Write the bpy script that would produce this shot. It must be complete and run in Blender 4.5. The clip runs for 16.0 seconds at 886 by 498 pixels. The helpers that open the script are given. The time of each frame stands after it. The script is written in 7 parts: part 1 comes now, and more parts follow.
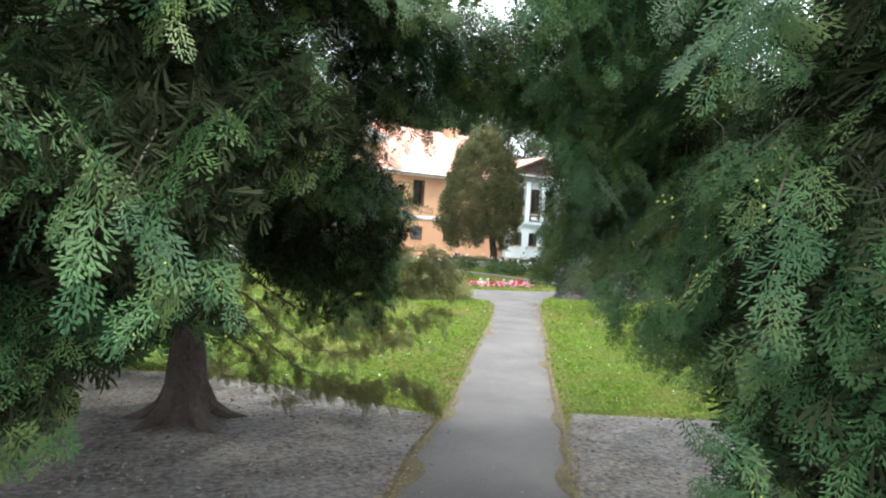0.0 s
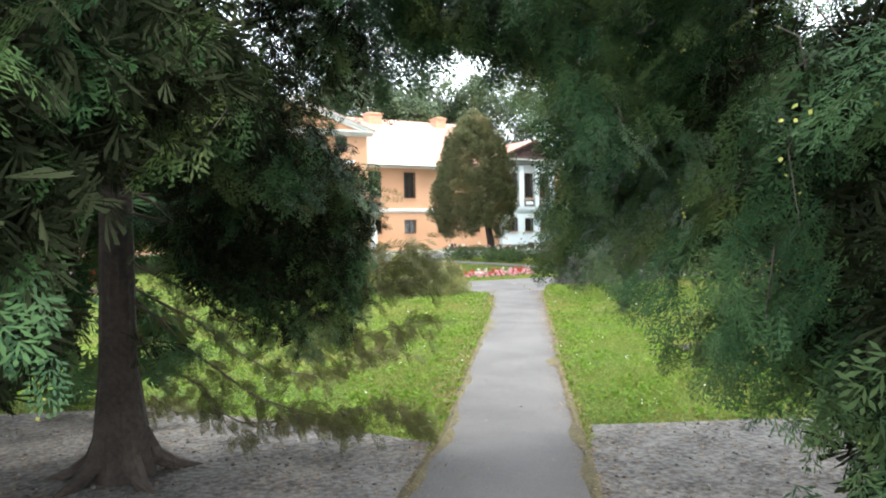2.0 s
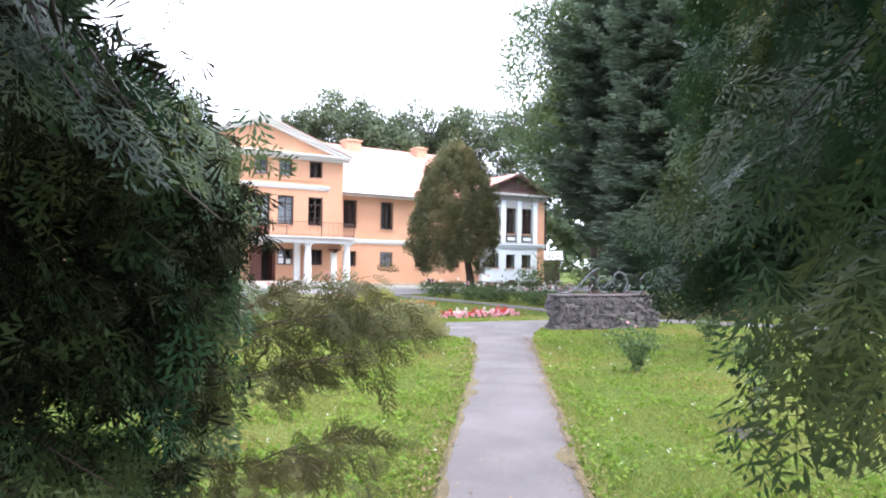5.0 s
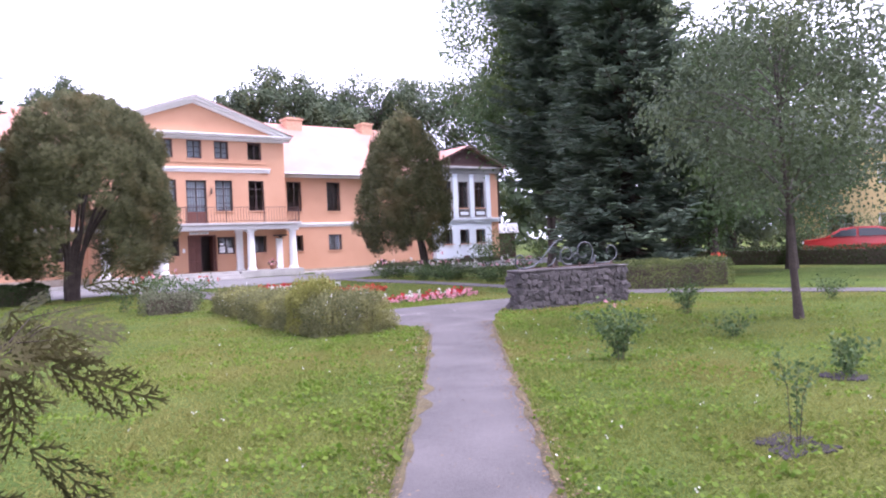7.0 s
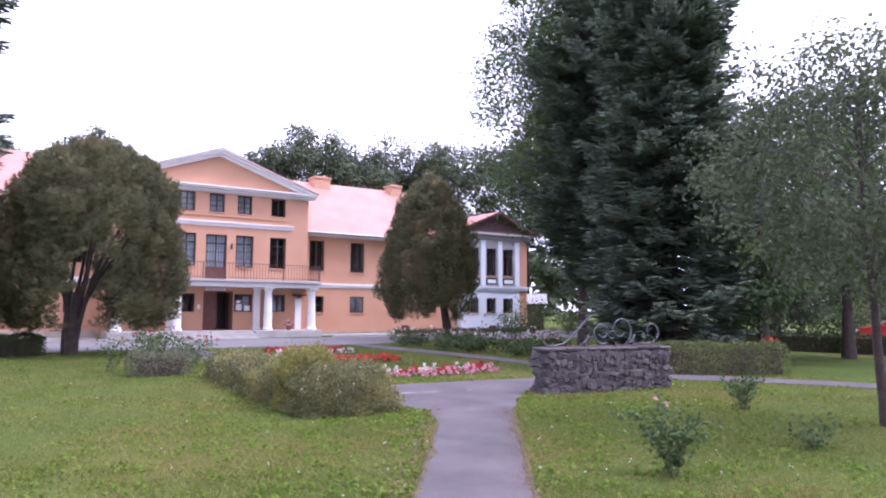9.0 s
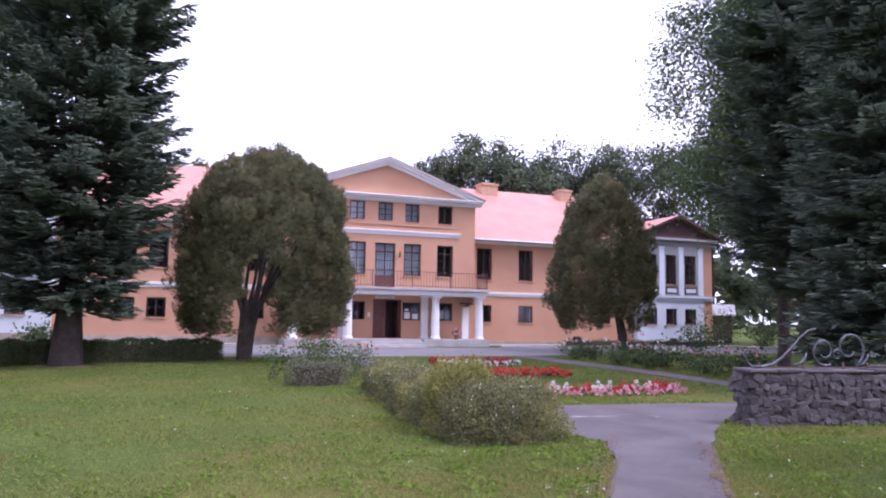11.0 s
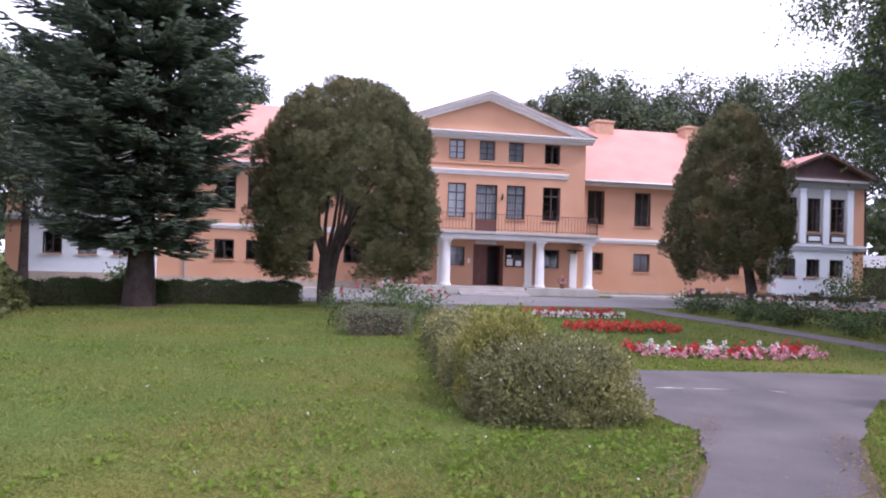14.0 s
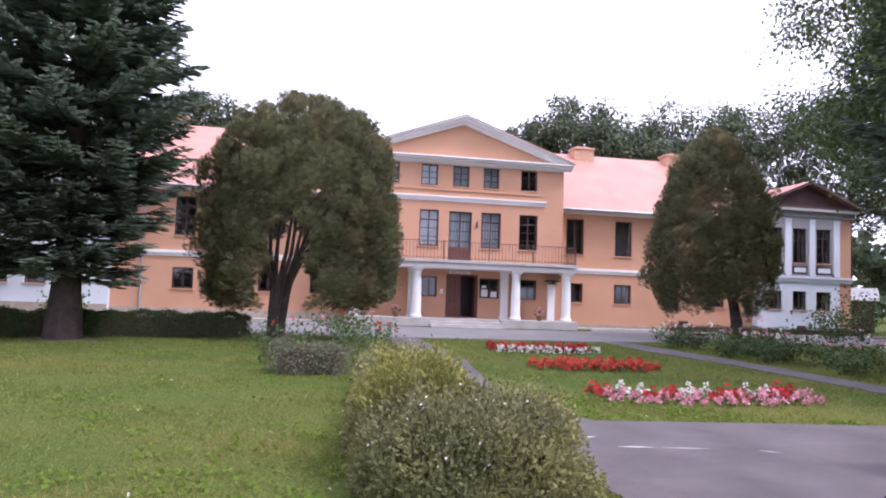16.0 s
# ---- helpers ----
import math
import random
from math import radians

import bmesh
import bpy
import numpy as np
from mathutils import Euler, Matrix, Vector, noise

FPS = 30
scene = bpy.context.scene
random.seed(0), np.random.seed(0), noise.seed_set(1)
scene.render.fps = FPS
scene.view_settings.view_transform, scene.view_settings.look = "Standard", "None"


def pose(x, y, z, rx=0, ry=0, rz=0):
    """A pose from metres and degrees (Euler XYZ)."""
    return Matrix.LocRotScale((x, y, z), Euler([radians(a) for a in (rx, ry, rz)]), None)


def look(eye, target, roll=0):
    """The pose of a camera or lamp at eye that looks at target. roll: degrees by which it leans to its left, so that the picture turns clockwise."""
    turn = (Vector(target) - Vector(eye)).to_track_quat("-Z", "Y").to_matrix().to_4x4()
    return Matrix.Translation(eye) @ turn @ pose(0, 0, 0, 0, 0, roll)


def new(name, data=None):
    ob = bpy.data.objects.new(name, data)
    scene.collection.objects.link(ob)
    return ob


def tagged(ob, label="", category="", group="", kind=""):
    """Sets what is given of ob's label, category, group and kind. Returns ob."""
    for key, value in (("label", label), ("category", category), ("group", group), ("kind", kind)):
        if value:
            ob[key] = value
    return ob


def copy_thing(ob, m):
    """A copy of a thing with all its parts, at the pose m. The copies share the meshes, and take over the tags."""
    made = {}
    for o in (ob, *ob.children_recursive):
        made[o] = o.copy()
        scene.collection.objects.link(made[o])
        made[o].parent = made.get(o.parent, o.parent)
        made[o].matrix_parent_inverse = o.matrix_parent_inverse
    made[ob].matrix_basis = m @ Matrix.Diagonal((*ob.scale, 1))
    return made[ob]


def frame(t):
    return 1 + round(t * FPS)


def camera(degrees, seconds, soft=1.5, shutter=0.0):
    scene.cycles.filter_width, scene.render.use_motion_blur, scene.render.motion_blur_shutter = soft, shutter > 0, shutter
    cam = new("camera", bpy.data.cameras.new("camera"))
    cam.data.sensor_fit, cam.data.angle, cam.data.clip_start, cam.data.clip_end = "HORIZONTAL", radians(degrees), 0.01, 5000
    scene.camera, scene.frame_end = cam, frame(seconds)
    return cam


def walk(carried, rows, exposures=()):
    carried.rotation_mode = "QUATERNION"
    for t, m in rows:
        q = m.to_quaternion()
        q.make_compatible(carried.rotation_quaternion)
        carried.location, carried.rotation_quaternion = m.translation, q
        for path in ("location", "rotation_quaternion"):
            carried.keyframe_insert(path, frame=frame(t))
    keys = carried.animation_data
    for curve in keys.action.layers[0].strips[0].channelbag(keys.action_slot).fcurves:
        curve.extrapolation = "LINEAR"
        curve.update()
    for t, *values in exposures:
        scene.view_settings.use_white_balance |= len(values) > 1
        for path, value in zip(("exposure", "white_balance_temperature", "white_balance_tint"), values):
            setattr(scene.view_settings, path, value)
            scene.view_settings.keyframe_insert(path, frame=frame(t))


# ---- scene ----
cam = camera(63.83, 16.0, soft=2.0)
EXPOSURES = [(0.0, 2.35, 6200, 0), (3.5, 2.5, 6050, 4), (6.0, 2.34, 5700, 27), (7.0, 2.01, 5650, 36), (8.0, 1.81, 5580, 39), (10.5, 1.40, 5480, 42), (13.0, 1.31, 5650, 37), (16.0, 1.46, 5780, 33)]
SKY, SUN = 0.1, 1.0
PATH = [
    (0.0, -0.000, 0.000, 1.582, 89.14, -3.44, -30.20),
    (0.5, 0.145, 0.143, 1.572, 88.80, -0.36, -27.17),
    (1.0, 0.349, 0.335, 1.599, 87.92, -1.63, -25.38),
    (1.5, 0.478, 0.582, 1.577, 89.01, -1.03, -26.75),
    (2.0, 0.635, 0.846, 1.578, 88.47, 0.99, -30.46),
    (2.5, 0.870, 1.170, 1.560, 89.68, -0.78, -29.39),
    (3.0, 1.069, 1.519, 1.521, 88.68, -0.45, -28.98),
    (3.5, 1.236, 1.901, 1.509, 90.26, -2.33, -31.72),
    (6.0, 2.478, 3.657, 1.583, 91.10, 1.66, -34.35),
    (6.5, 2.748, 4.034, 1.583, 90.56, 2.31, -37.97),
    (7.0, 3.073, 4.393, 1.580, 89.41, 2.41, -35.84),
    (7.5, 3.351, 4.721, 1.564, 91.25, -1.16, -35.01),
    (8.0, 3.666, 5.027, 1.585, 93.40, -0.66, -35.38),
    (10.5, 4.959, 6.803, 1.619, 96.14, -1.31, -25.85),
    (11.0, 5.147, 7.128, 1.602, 95.47, -0.99, -19.91),
    (11.5, 5.383, 7.432, 1.592, 93.96, 1.30, -9.57),
    (12.0, 5.653, 7.775, 1.546, 93.44, -1.45, -5.76),
    (12.5, 5.957, 8.156, 1.500, 92.85, -0.35, -5.56),
    (13.0, 6.281, 8.523, 1.495, 92.21, 2.50, -2.52),
    (13.5, 6.570, 8.892, 1.491, 89.23, -2.35, -10.03),
    (14.0, 6.865, 9.222, 1.481, 91.16, -1.83, -10.09),
    (14.5, 7.092, 9.598, 1.483, 90.37, 0.72, -7.58),
    (15.0, 7.345, 10.016, 1.504, 92.38, -1.42, -10.71),
    (15.5, 7.655, 10.390, 1.485, 93.18, -2.04, -10.74),
    (16.0, 7.921, 10.785, 1.458, 93.74, -2.05, -11.15),
]
walk(cam, [(t, pose(x, y, z, rx, ry, rz)) for t, x, y, z, rx, ry, rz in PATH], EXPOSURES)

from mathutils.geometry import delaunay_2d_cdt

# ---- world, sun ----
world = bpy.data.worlds.new("overcast_sky")
scene.world = world
world.use_nodes = True
wn, wl = world.node_tree.nodes, world.node_tree.links
sky = wn.new("ShaderNodeTexSky")
sky.sky_type = "NISHITA"
sky.sun_disc = False
sky.sun_elevation, sky.sun_rotation = radians(54), radians(123)
sky.air_density, sky.dust_density, sky.ozone_density = 1.0, 2.0, 1.0
pale = wn.new("ShaderNodeHueSaturation")          # a closed cloud cover takes the blue out
pale.inputs["Saturation"].default_value = 0.12
wl.new(sky.outputs[0], pale.inputs["Color"])
cloud = wn.new("ShaderNodeMix")
cloud.data_type = "RGBA"
cloud.inputs["Factor"].default_value = 0.7
cloud.inputs["B"].default_value = (9.4, 9.6, 10.2, 1)
wl.new(pale.outputs[0], cloud.inputs["A"])
wl.new(cloud.outputs["Result"], wn["Background"].inputs["Color"])
wn["Background"].inputs["Strength"].default_value = SKY
sun = new("sun", bpy.data.lights.new("sun", "SUN"))
sun.data.energy, sun.data.angle, sun.data.color = SUN, radians(14), (1.0, 0.95, 0.86)
sun.matrix_world = look((25, -16, 42), (0, 0, 0))


# ---- materials ----
def mat(name, c1, c2, scale=3.0, rough=0.8, bump=0.25, fine=60.0, metal=0.0, spec=0.5, spots=0.35):
    """Two colours mixed by coarse and fine noise, with a fine relief."""
    m = bpy.data.materials.new(name)
    m.use_nodes = True
    n, l = m.node_tree.nodes, m.node_tree.links
    b = n["Principled BSDF"]
    tc = n.new("ShaderNodeTexCoord")
    a, f = n.new("ShaderNodeTexNoise"), n.new("ShaderNodeTexNoise")
    a.inputs["Scale"].default_value, a.inputs["Detail"].default_value = scale, 6.0
    f.inputs["Scale"].default_value, f.inputs["Detail"].default_value = fine, 4.0
    mix = n.new("ShaderNodeMath"); mix.operation = "MULTIPLY_ADD"
    mix.inputs[1].default_value, mix.inputs[2].default_value = spots, 0.5 - spots / 2 - 0.0
    l.new(tc.outputs["Object"], a.inputs["Vector"]); l.new(tc.outputs["Object"], f.inputs["Vector"])
    l.new(f.outputs["Fac"], mix.inputs[0])
    add = n.new("ShaderNodeMath"); add.operation = "ADD"
    l.new(a.outputs["Fac"], add.inputs[0]); l.new(mix.outputs[0], add.inputs[1])
    ramp = n.new("ShaderNodeMapRange")
    ramp.inputs["From Min"].default_value, ramp.inputs["From Max"].default_value = 0.72, 1.28
    l.new(add.outputs[0], ramp.inputs["Value"])
    col = n.new("ShaderNodeMix"); col.data_type = "RGBA"
    col.inputs["A"].default_value, col.inputs["B"].default_value = (*c1, 1), (*c2, 1)
    l.new(ramp.outputs[0], col.inputs["Factor"])
    l.new(col.outputs["Result"], b.inputs["Base Color"])
    b.inputs["Roughness"].default_value, b.inputs["Metallic"].default_value = rough, metal
    b.inputs["Specular IOR Level"].default_value = spec
    if bump:
        bp = n.new("ShaderNodeBump")
        bp.inputs["Strength"].default_value, bp.inputs["Distance"].default_value = bump, 0.02
        l.new(f.outputs["Fac"], bp.inputs["Height"]); l.new(bp.outputs[0], b.inputs["Normal"])
    return m


def leaf(name, c1, c2, c3=None, thin=0.3, rough=0.55, patch=1.2, spec=0.2):
    """Leaves: each its own tone between c1 and c2, drifting to c3 in patches; light comes through."""
    m = bpy.data.materials.new(name)
    m.use_nodes = True
    n, l = m.node_tree.nodes, m.node_tree.links
    b = n["Principled BSDF"]
    g, tc, a = n.new("ShaderNodeNewGeometry"), n.new("ShaderNodeTexCoord"), n.new("ShaderNodeTexNoise")
    a.inputs["Scale"].default_value, a.inputs["Detail"].default_value = patch, 3.0
    l.new(tc.outputs["Object"], a.inputs["Vector"])
    c12, c123 = n.new("ShaderNodeMix"), n.new("ShaderNodeMix")
    c12.data_type = c123.data_type = "RGBA"
    c12.inputs["A"].default_value, c12.inputs["B"].default_value = (*c1, 1), (*c2, 1)
    l.new(g.outputs["Random Per Island"], c12.inputs["Factor"])
    r = n.new("ShaderNodeMapRange")
    r.inputs["From Min"].default_value, r.inputs["From Max"].default_value = 0.5, 0.72
    l.new(a.outputs["Fac"], r.inputs["Value"])
    l.new(r.outputs[0], c123.inputs["Factor"]); l.new(c12.outputs["Result"], c123.inputs["A"])
    c123.inputs["B"].default_value = (*(c3 or c2), 1)
    l.new(c123.outputs["Result"], b.inputs["Base Color"])
    b.inputs["Roughness"].default_value = rough
    b.inputs["Specular IOR Level"].default_value = spec
    t, mx = n.new("ShaderNodeBsdfTranslucent"), n.new("ShaderNodeMixShader")
    l.new(c123.outputs["Result"], t.inputs["Color"])
    mx.inputs[0].default_value = thin
    l.new(b.outputs[0], mx.inputs[1]); l.new(t.outputs[0], mx.inputs[2])
    l.new(mx.outputs[0], n["Material Output"].inputs["Surface"])
    return m


def piece(name, c1, c2, rough=0.85, bump=0.5, fine=25.0):
    """For separate pieces: the tone of each one by the object's own random number."""
    m = mat(name, c1, c2, 2.0, rough, bump, fine)
    n, l = m.node_tree.nodes, m.node_tree.links
    b = n["Principled BSDF"]
    src = b.inputs["Base Color"].links[0].from_socket
    oi, hs, mr = n.new("ShaderNodeObjectInfo"), n.new("ShaderNodeHueSaturation"), n.new("ShaderNodeMapRange")
    mr.inputs["To Min"].default_value, mr.inputs["To Max"].default_value = 0.6, 1.4
    l.new(oi.outputs["Random"], mr.inputs["Value"]); l.new(mr.outputs[0], hs.inputs["Value"])
    l.new(src, hs.inputs["Color"]); l.new(hs.outputs[0], b.inputs["Base Color"])
    return m


def glass_mat():
    m = bpy.data.materials.new("window_glass")
    m.use_nodes = True
    b = m.node_tree.nodes["Principled BSDF"]
    b.inputs["Base Color"].default_value = (0.8, 0.84, 0.86, 1)
    b.inputs["Roughness"].default_value, b.inputs["Transmission Weight"].default_value = 0.03, 1.0
    return m


def lawn_mat():
    """Grass sward: drifts of dry and green turf, tufts, and a fine grain with relief."""
    m = mat("lawn_turf", (0.046, 0.078, 0.015), (0.092, 0.126, 0.027), 0.5, 0.95, 0.0, 9.0, spec=0.08, spots=1.1)
    n, l = m.node_tree.nodes, m.node_tree.links
    b = n["Principled BSDF"]
    src = b.inputs["Base Color"].links[0].from_socket
    tc, fine, mid = n.new("ShaderNodeTexCoord"), n.new("ShaderNodeTexNoise"), n.new("ShaderNodeTexNoise")
    fine.inputs["Scale"].default_value, fine.inputs["Detail"].default_value = 34.0, 5.0
    mid.inputs["Scale"].default_value, mid.inputs["Detail"].default_value = 0.23, 3.0
    l.new(tc.outputs["Object"], fine.inputs["Vector"]); l.new(tc.outputs["Object"], mid.inputs["Vector"])
    mr, hs, dry, md = n.new("ShaderNodeMapRange"), n.new("ShaderNodeHueSaturation"), n.new("ShaderNodeMix"), n.new("ShaderNodeMapRange")
    mr.inputs["From Min"].default_value, mr.inputs["From Max"].default_value = 0.32, 0.68
    mr.inputs["To Min"].default_value, mr.inputs["To Max"].default_value = 0.45, 1.6
    l.new(fine.outputs["Fac"], mr.inputs["Value"]); l.new(mr.outputs[0], hs.inputs["Value"])
    md.inputs["From Min"].default_value, md.inputs["From Max"].default_value = 0.48, 0.68
    md.inputs["To Max"].default_value = 0.6
    l.new(mid.outputs["Fac"], md.inputs["Value"])
    dry.data_type = "RGBA"
    dry.inputs["B"].default_value = (0.135, 0.118, 0.03, 1)
    l.new(src, dry.inputs["A"]); l.new(md.outputs[0], dry.inputs["Factor"])
    l.new(dry.outputs["Result"], hs.inputs["Color"]); l.new(hs.outputs[0], b.inputs["Base Color"])
    bp = n.new("ShaderNodeBump")
    bp.inputs["Strength"].default_value, bp.inputs["Distance"].default_value = 1.0, 0.03
    l.new(fine.outputs["Fac"], bp.inputs["Height"]); l.new(bp.outputs[0], b.inputs["Normal"])
    return m


M_PLASTER = mat("orange_plaster", (0.50, 0.268, 0.158), (0.58, 0.33, 0.205), 0.6, 0.9, 0.12, 35, spots=0.2)
M_WHITE = mat("white_trim", (0.76, 0.75, 0.73), (0.85, 0.84, 0.81), 1.5, 0.7, 0.1, 30, spots=0.3)
M_BLUEWHITE = mat("bluish_white_plaster", (0.62, 0.68, 0.72), (0.72, 0.77, 0.80), 0.7, 0.85, 0.1, 30)
M_GREYWALL = mat("greyish_upper_plaster", (0.34, 0.34, 0.33), (0.43, 0.43, 0.41), 0.7, 0.85, 0.1, 30)
M_ROOF = mat("red_roof_sheet", (0.44, 0.19, 0.14), (0.54, 0.25, 0.185), 0.8, 0.5, 0.3, 12)
M_GABLE = mat("dark_brown_boards", (0.06, 0.03, 0.028), (0.10, 0.05, 0.045), 2.0, 0.7, 0.2, 40)
M_PLINTH = mat("plinth_stone", (0.30, 0.25, 0.19), (0.46, 0.40, 0.33), 2.5, 0.9, 0.5, 14)
M_FRAME = mat("dark_window_frame", (0.045, 0.03, 0.028), (0.075, 0.05, 0.045), 4.0, 0.5, 0.1, 60)
M_WFRAME = mat("white_window_frame", (0.72, 0.72, 0.70), (0.8, 0.8, 0.78), 4.0, 0.5, 0.05, 60)
M_GLASS = glass_mat()
# curtain tone that also carries the paleness of sky reflected in the panes
M_CURTAIN = mat("sky_pale_curtain", (0.5, 0.53, 0.57), (0.62, 0.64, 0.66), 5, 0.9, 0.1, 30)
# the rooms' dimness is put into this dark wall colour
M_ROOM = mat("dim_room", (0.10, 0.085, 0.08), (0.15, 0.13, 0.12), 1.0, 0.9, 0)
M_DOOR = mat("brown_door", (0.10, 0.035, 0.025), (0.16, 0.06, 0.04), 3.0, 0.5, 0.15, 50)
M_IRON = mat("rail_iron", (0.09, 0.06, 0.055), (0.16, 0.10, 0.09), 6.0, 0.5, 0.1, 60, metal=0.4)
M_STEEL = mat("grey_scroll_iron", (0.05, 0.055, 0.06), (0.17, 0.175, 0.185), 6.0, 0.5, 0.1, 60, metal=0.5)
M_GUTTER = mat("zinc_gutter", (0.30, 0.31, 0.31), (0.42, 0.43, 0.43), 3.0, 0.45, 0.05, 40, metal=0.3)
M_BRICK = mat("chimney_brick", (0.42, 0.24, 0.15), (0.56, 0.36, 0.24), 6.0, 0.9, 0.4, 20)
M_CONCRETE = mat("step_stone", (0.34, 0.32, 0.30), (0.48, 0.46, 0.43), 2.0, 0.85, 0.3, 20)
M_ASPHALT = mat("worn_asphalt", (0.058, 0.051, 0.051), (0.132, 0.116, 0.115), 1.1, 0.85, 0.5, 110, spots=0.8)
M_DRIVE = mat("pale_drive", (0.145, 0.14, 0.137), (0.21, 0.20, 0.195), 0.6, 0.9, 0.3, 60)
M_DIRT = mat("dry_earth", (0.040, 0.034, 0.032), (0.18, 0.16, 0.153), 2.6, 0.95, 1.0, 22, spots=1.3)
M_CLOD = leaf("earth_crumbs", (0.05, 0.042, 0.04), (0.26, 0.235, 0.225), None, 0.0, 0.95)
M_SOIL = mat("dark_soil", (0.012, 0.008, 0.011), (0.042, 0.031, 0.036), 6.0, 0.95, 0.9, 40, spots=0.9)
M_MOSS = mat("moss_and_litter", (0.050, 0.040, 0.022), (0.135, 0.105, 0.045), 3.5, 0.95, 0.9, 50, spots=0.8)
M_LAWN = lawn_mat()
M_BLADE = leaf("grass_blades", (0.13, 0.172, 0.036), (0.245, 0.262, 0.075), (0.28, 0.235, 0.085), 0.45, 0.7, 0.35, 0.06)
M_BARK = mat("fibrous_bark", (0.028, 0.020, 0.017), (0.078, 0.058, 0.048), 5.0, 0.95, 0.9, 30, spots=0.7)
M_BARKG = mat("grey_bark", (0.06, 0.05, 0.045), (0.14, 0.12, 0.105), 6.0, 0.95, 0.8, 30, spots=0.7)
M_TWIG = mat("twigs", (0.05, 0.036, 0.026), (0.11, 0.085, 0.06), 9.0, 0.9, 0.3, 60)
M_PALETWIG = mat("pale_twigs", (0.06, 0.048, 0.04), (0.15, 0.125, 0.105), 9.0, 0.9, 0.3, 60)
M_CONE = leaf("thuja_cones", (0.22, 0.24, 0.05), (0.40, 0.38, 0.10), None, 0.1, 0.6)
M_THUJA = leaf("thuja_sprays", (0.020, 0.057, 0.023), (0.074, 0.132, 0.049), (0.13, 0.165, 0.05), 0.2, 0.5, 2.4)
# the crowns' inner shade, put into a near-black spray colour
M_INNER = leaf("inner_shade_sprays", (0.014, 0.017, 0.009), (0.034, 0.040, 0.020), None, 0.05, 0.9, 1.2, 0.05)
# thuja green shifted to olive-brown: lens flare tint put into the colour
M_FLARESPRAY = leaf("flare_browned_thuja_sprays", (0.056, 0.062, 0.022), (0.128, 0.13, 0.046), (0.14, 0.12, 0.05), 0.42, 0.6, 2.5)
M_YHEDGE = leaf("yellow_green_leaves", (0.16, 0.17, 0.045), (0.33, 0.32, 0.09), None, 0.35, 0.55)
M_ROUND = leaf("round_thuja_sprays", (0.085, 0.092, 0.046), (0.21, 0.21, 0.105), (0.23, 0.19, 0.095), 0.28, 0.6, 0.7)
M_FIR = leaf("fir_needles", (0.085, 0.125, 0.088), (0.205, 0.255, 0.185), (0.19, 0.25, 0.155), 0.35, 0.6, 0.9)
M_DECID = leaf("tree_leaves", (0.066, 0.108, 0.042), (0.105, 0.16, 0.062), (0.13, 0.17, 0.05), 0.35, 0.5, 0.4)
M_DECID2 = leaf("far_tree_leaves", (0.058, 0.085, 0.045), (0.095, 0.125, 0.068), (0.13, 0.15, 0.055), 0.3, 0.55, 0.3)
M_MAPLE = leaf("maple_leaves", (0.068, 0.09, 0.048), (0.105, 0.135, 0.072), (0.115, 0.14, 0.06), 0.4, 0.5, 0.6)
M_HEDGE = leaf("hedge_leaves", (0.095, 0.10, 0.046), (0.25, 0.25, 0.105), (0.33, 0.32, 0.11), 0.3, 0.55, 1.3)
M_CLIPPED = leaf("clipped_hedge_leaves", (0.06, 0.085, 0.03), (0.17, 0.20, 0.07), (0.22, 0.25, 0.075), 0.3, 0.55, 1.3)
M_DARKHEDGE = leaf("dark_hedge_leaves", (0.030, 0.050, 0.018), (0.075, 0.105, 0.036), None, 0.25, 0.6, 1.5)
M_GREYHEDGE = leaf("grey_green_leaves", (0.10, 0.115, 0.06), (0.19, 0.195, 0.12), None, 0.3, 0.6, 1.5)
M_SHRUB = leaf("shrub_leaves", (0.045, 0.085, 0.03), (0.11, 0.16, 0.06), (0.15, 0.18, 0.06), 0.35, 0.55, 2.0)
M_BIGBUSH = leaf("broad_bush_leaves", (0.06, 0.075, 0.025), (0.14, 0.155, 0.055), (0.16, 0.15, 0.045), 0.3, 0.5, 0.8)
M_PETALW = leaf("white_petals", (0.62, 0.60, 0.56), (0.82, 0.80, 0.74), None, 0.3, 0.6)
M_RED = leaf("red_petals", (0.38, 0.02, 0.03), (0.60, 0.06, 0.06), None, 0.3, 0.6)
M_ORANGERED = leaf("orange_red_petals", (0.45, 0.05, 0.035), (0.62, 0.11, 0.06), None, 0.3, 0.6)
M_PINK = leaf("pink_petals", (0.60, 0.22, 0.28), (0.75, 0.42, 0.46), None, 0.3, 0.6)
M_STONE = piece("field_stone", (0.040, 0.034, 0.035), (0.115, 0.10, 0.098))
M_WEED = leaf("lawn_weed_leaves", (0.09, 0.165, 0.016), (0.18, 0.25, 0.04), None, 0.4, 0.6, 1.2, 0.1)
M_MORTAR = mat("mortar", (0.04, 0.035, 0.034), (0.08, 0.072, 0.07), 5.0, 0.95, 0.6, 40)
M_BENCH = mat("weathered_bench_wood", (0.055, 0.034, 0.028), (0.13, 0.09, 0.078), 8.0, 0.8, 0.4, 60)
M_PALEWOOD = mat("bleached_wood", (0.20, 0.165, 0.155), (0.33, 0.29, 0.275), 9.0, 0.8, 0.4, 60)
M_YELLOW = mat("yellow_plaster", (0.52, 0.38, 0.17), (0.62, 0.47, 0.24), 0.6, 0.9, 0.1, 30)
M_GREYROOF = mat("grey_slate_roof", (0.16, 0.16, 0.17), (0.26, 0.26, 0.27), 1.5, 0.7, 0.3, 20)
M_CARPAINT = mat("red_car_paint", (0.42, 0.025, 0.02), (0.48, 0.035, 0.03), 1.0, 0.22, 0, 20)
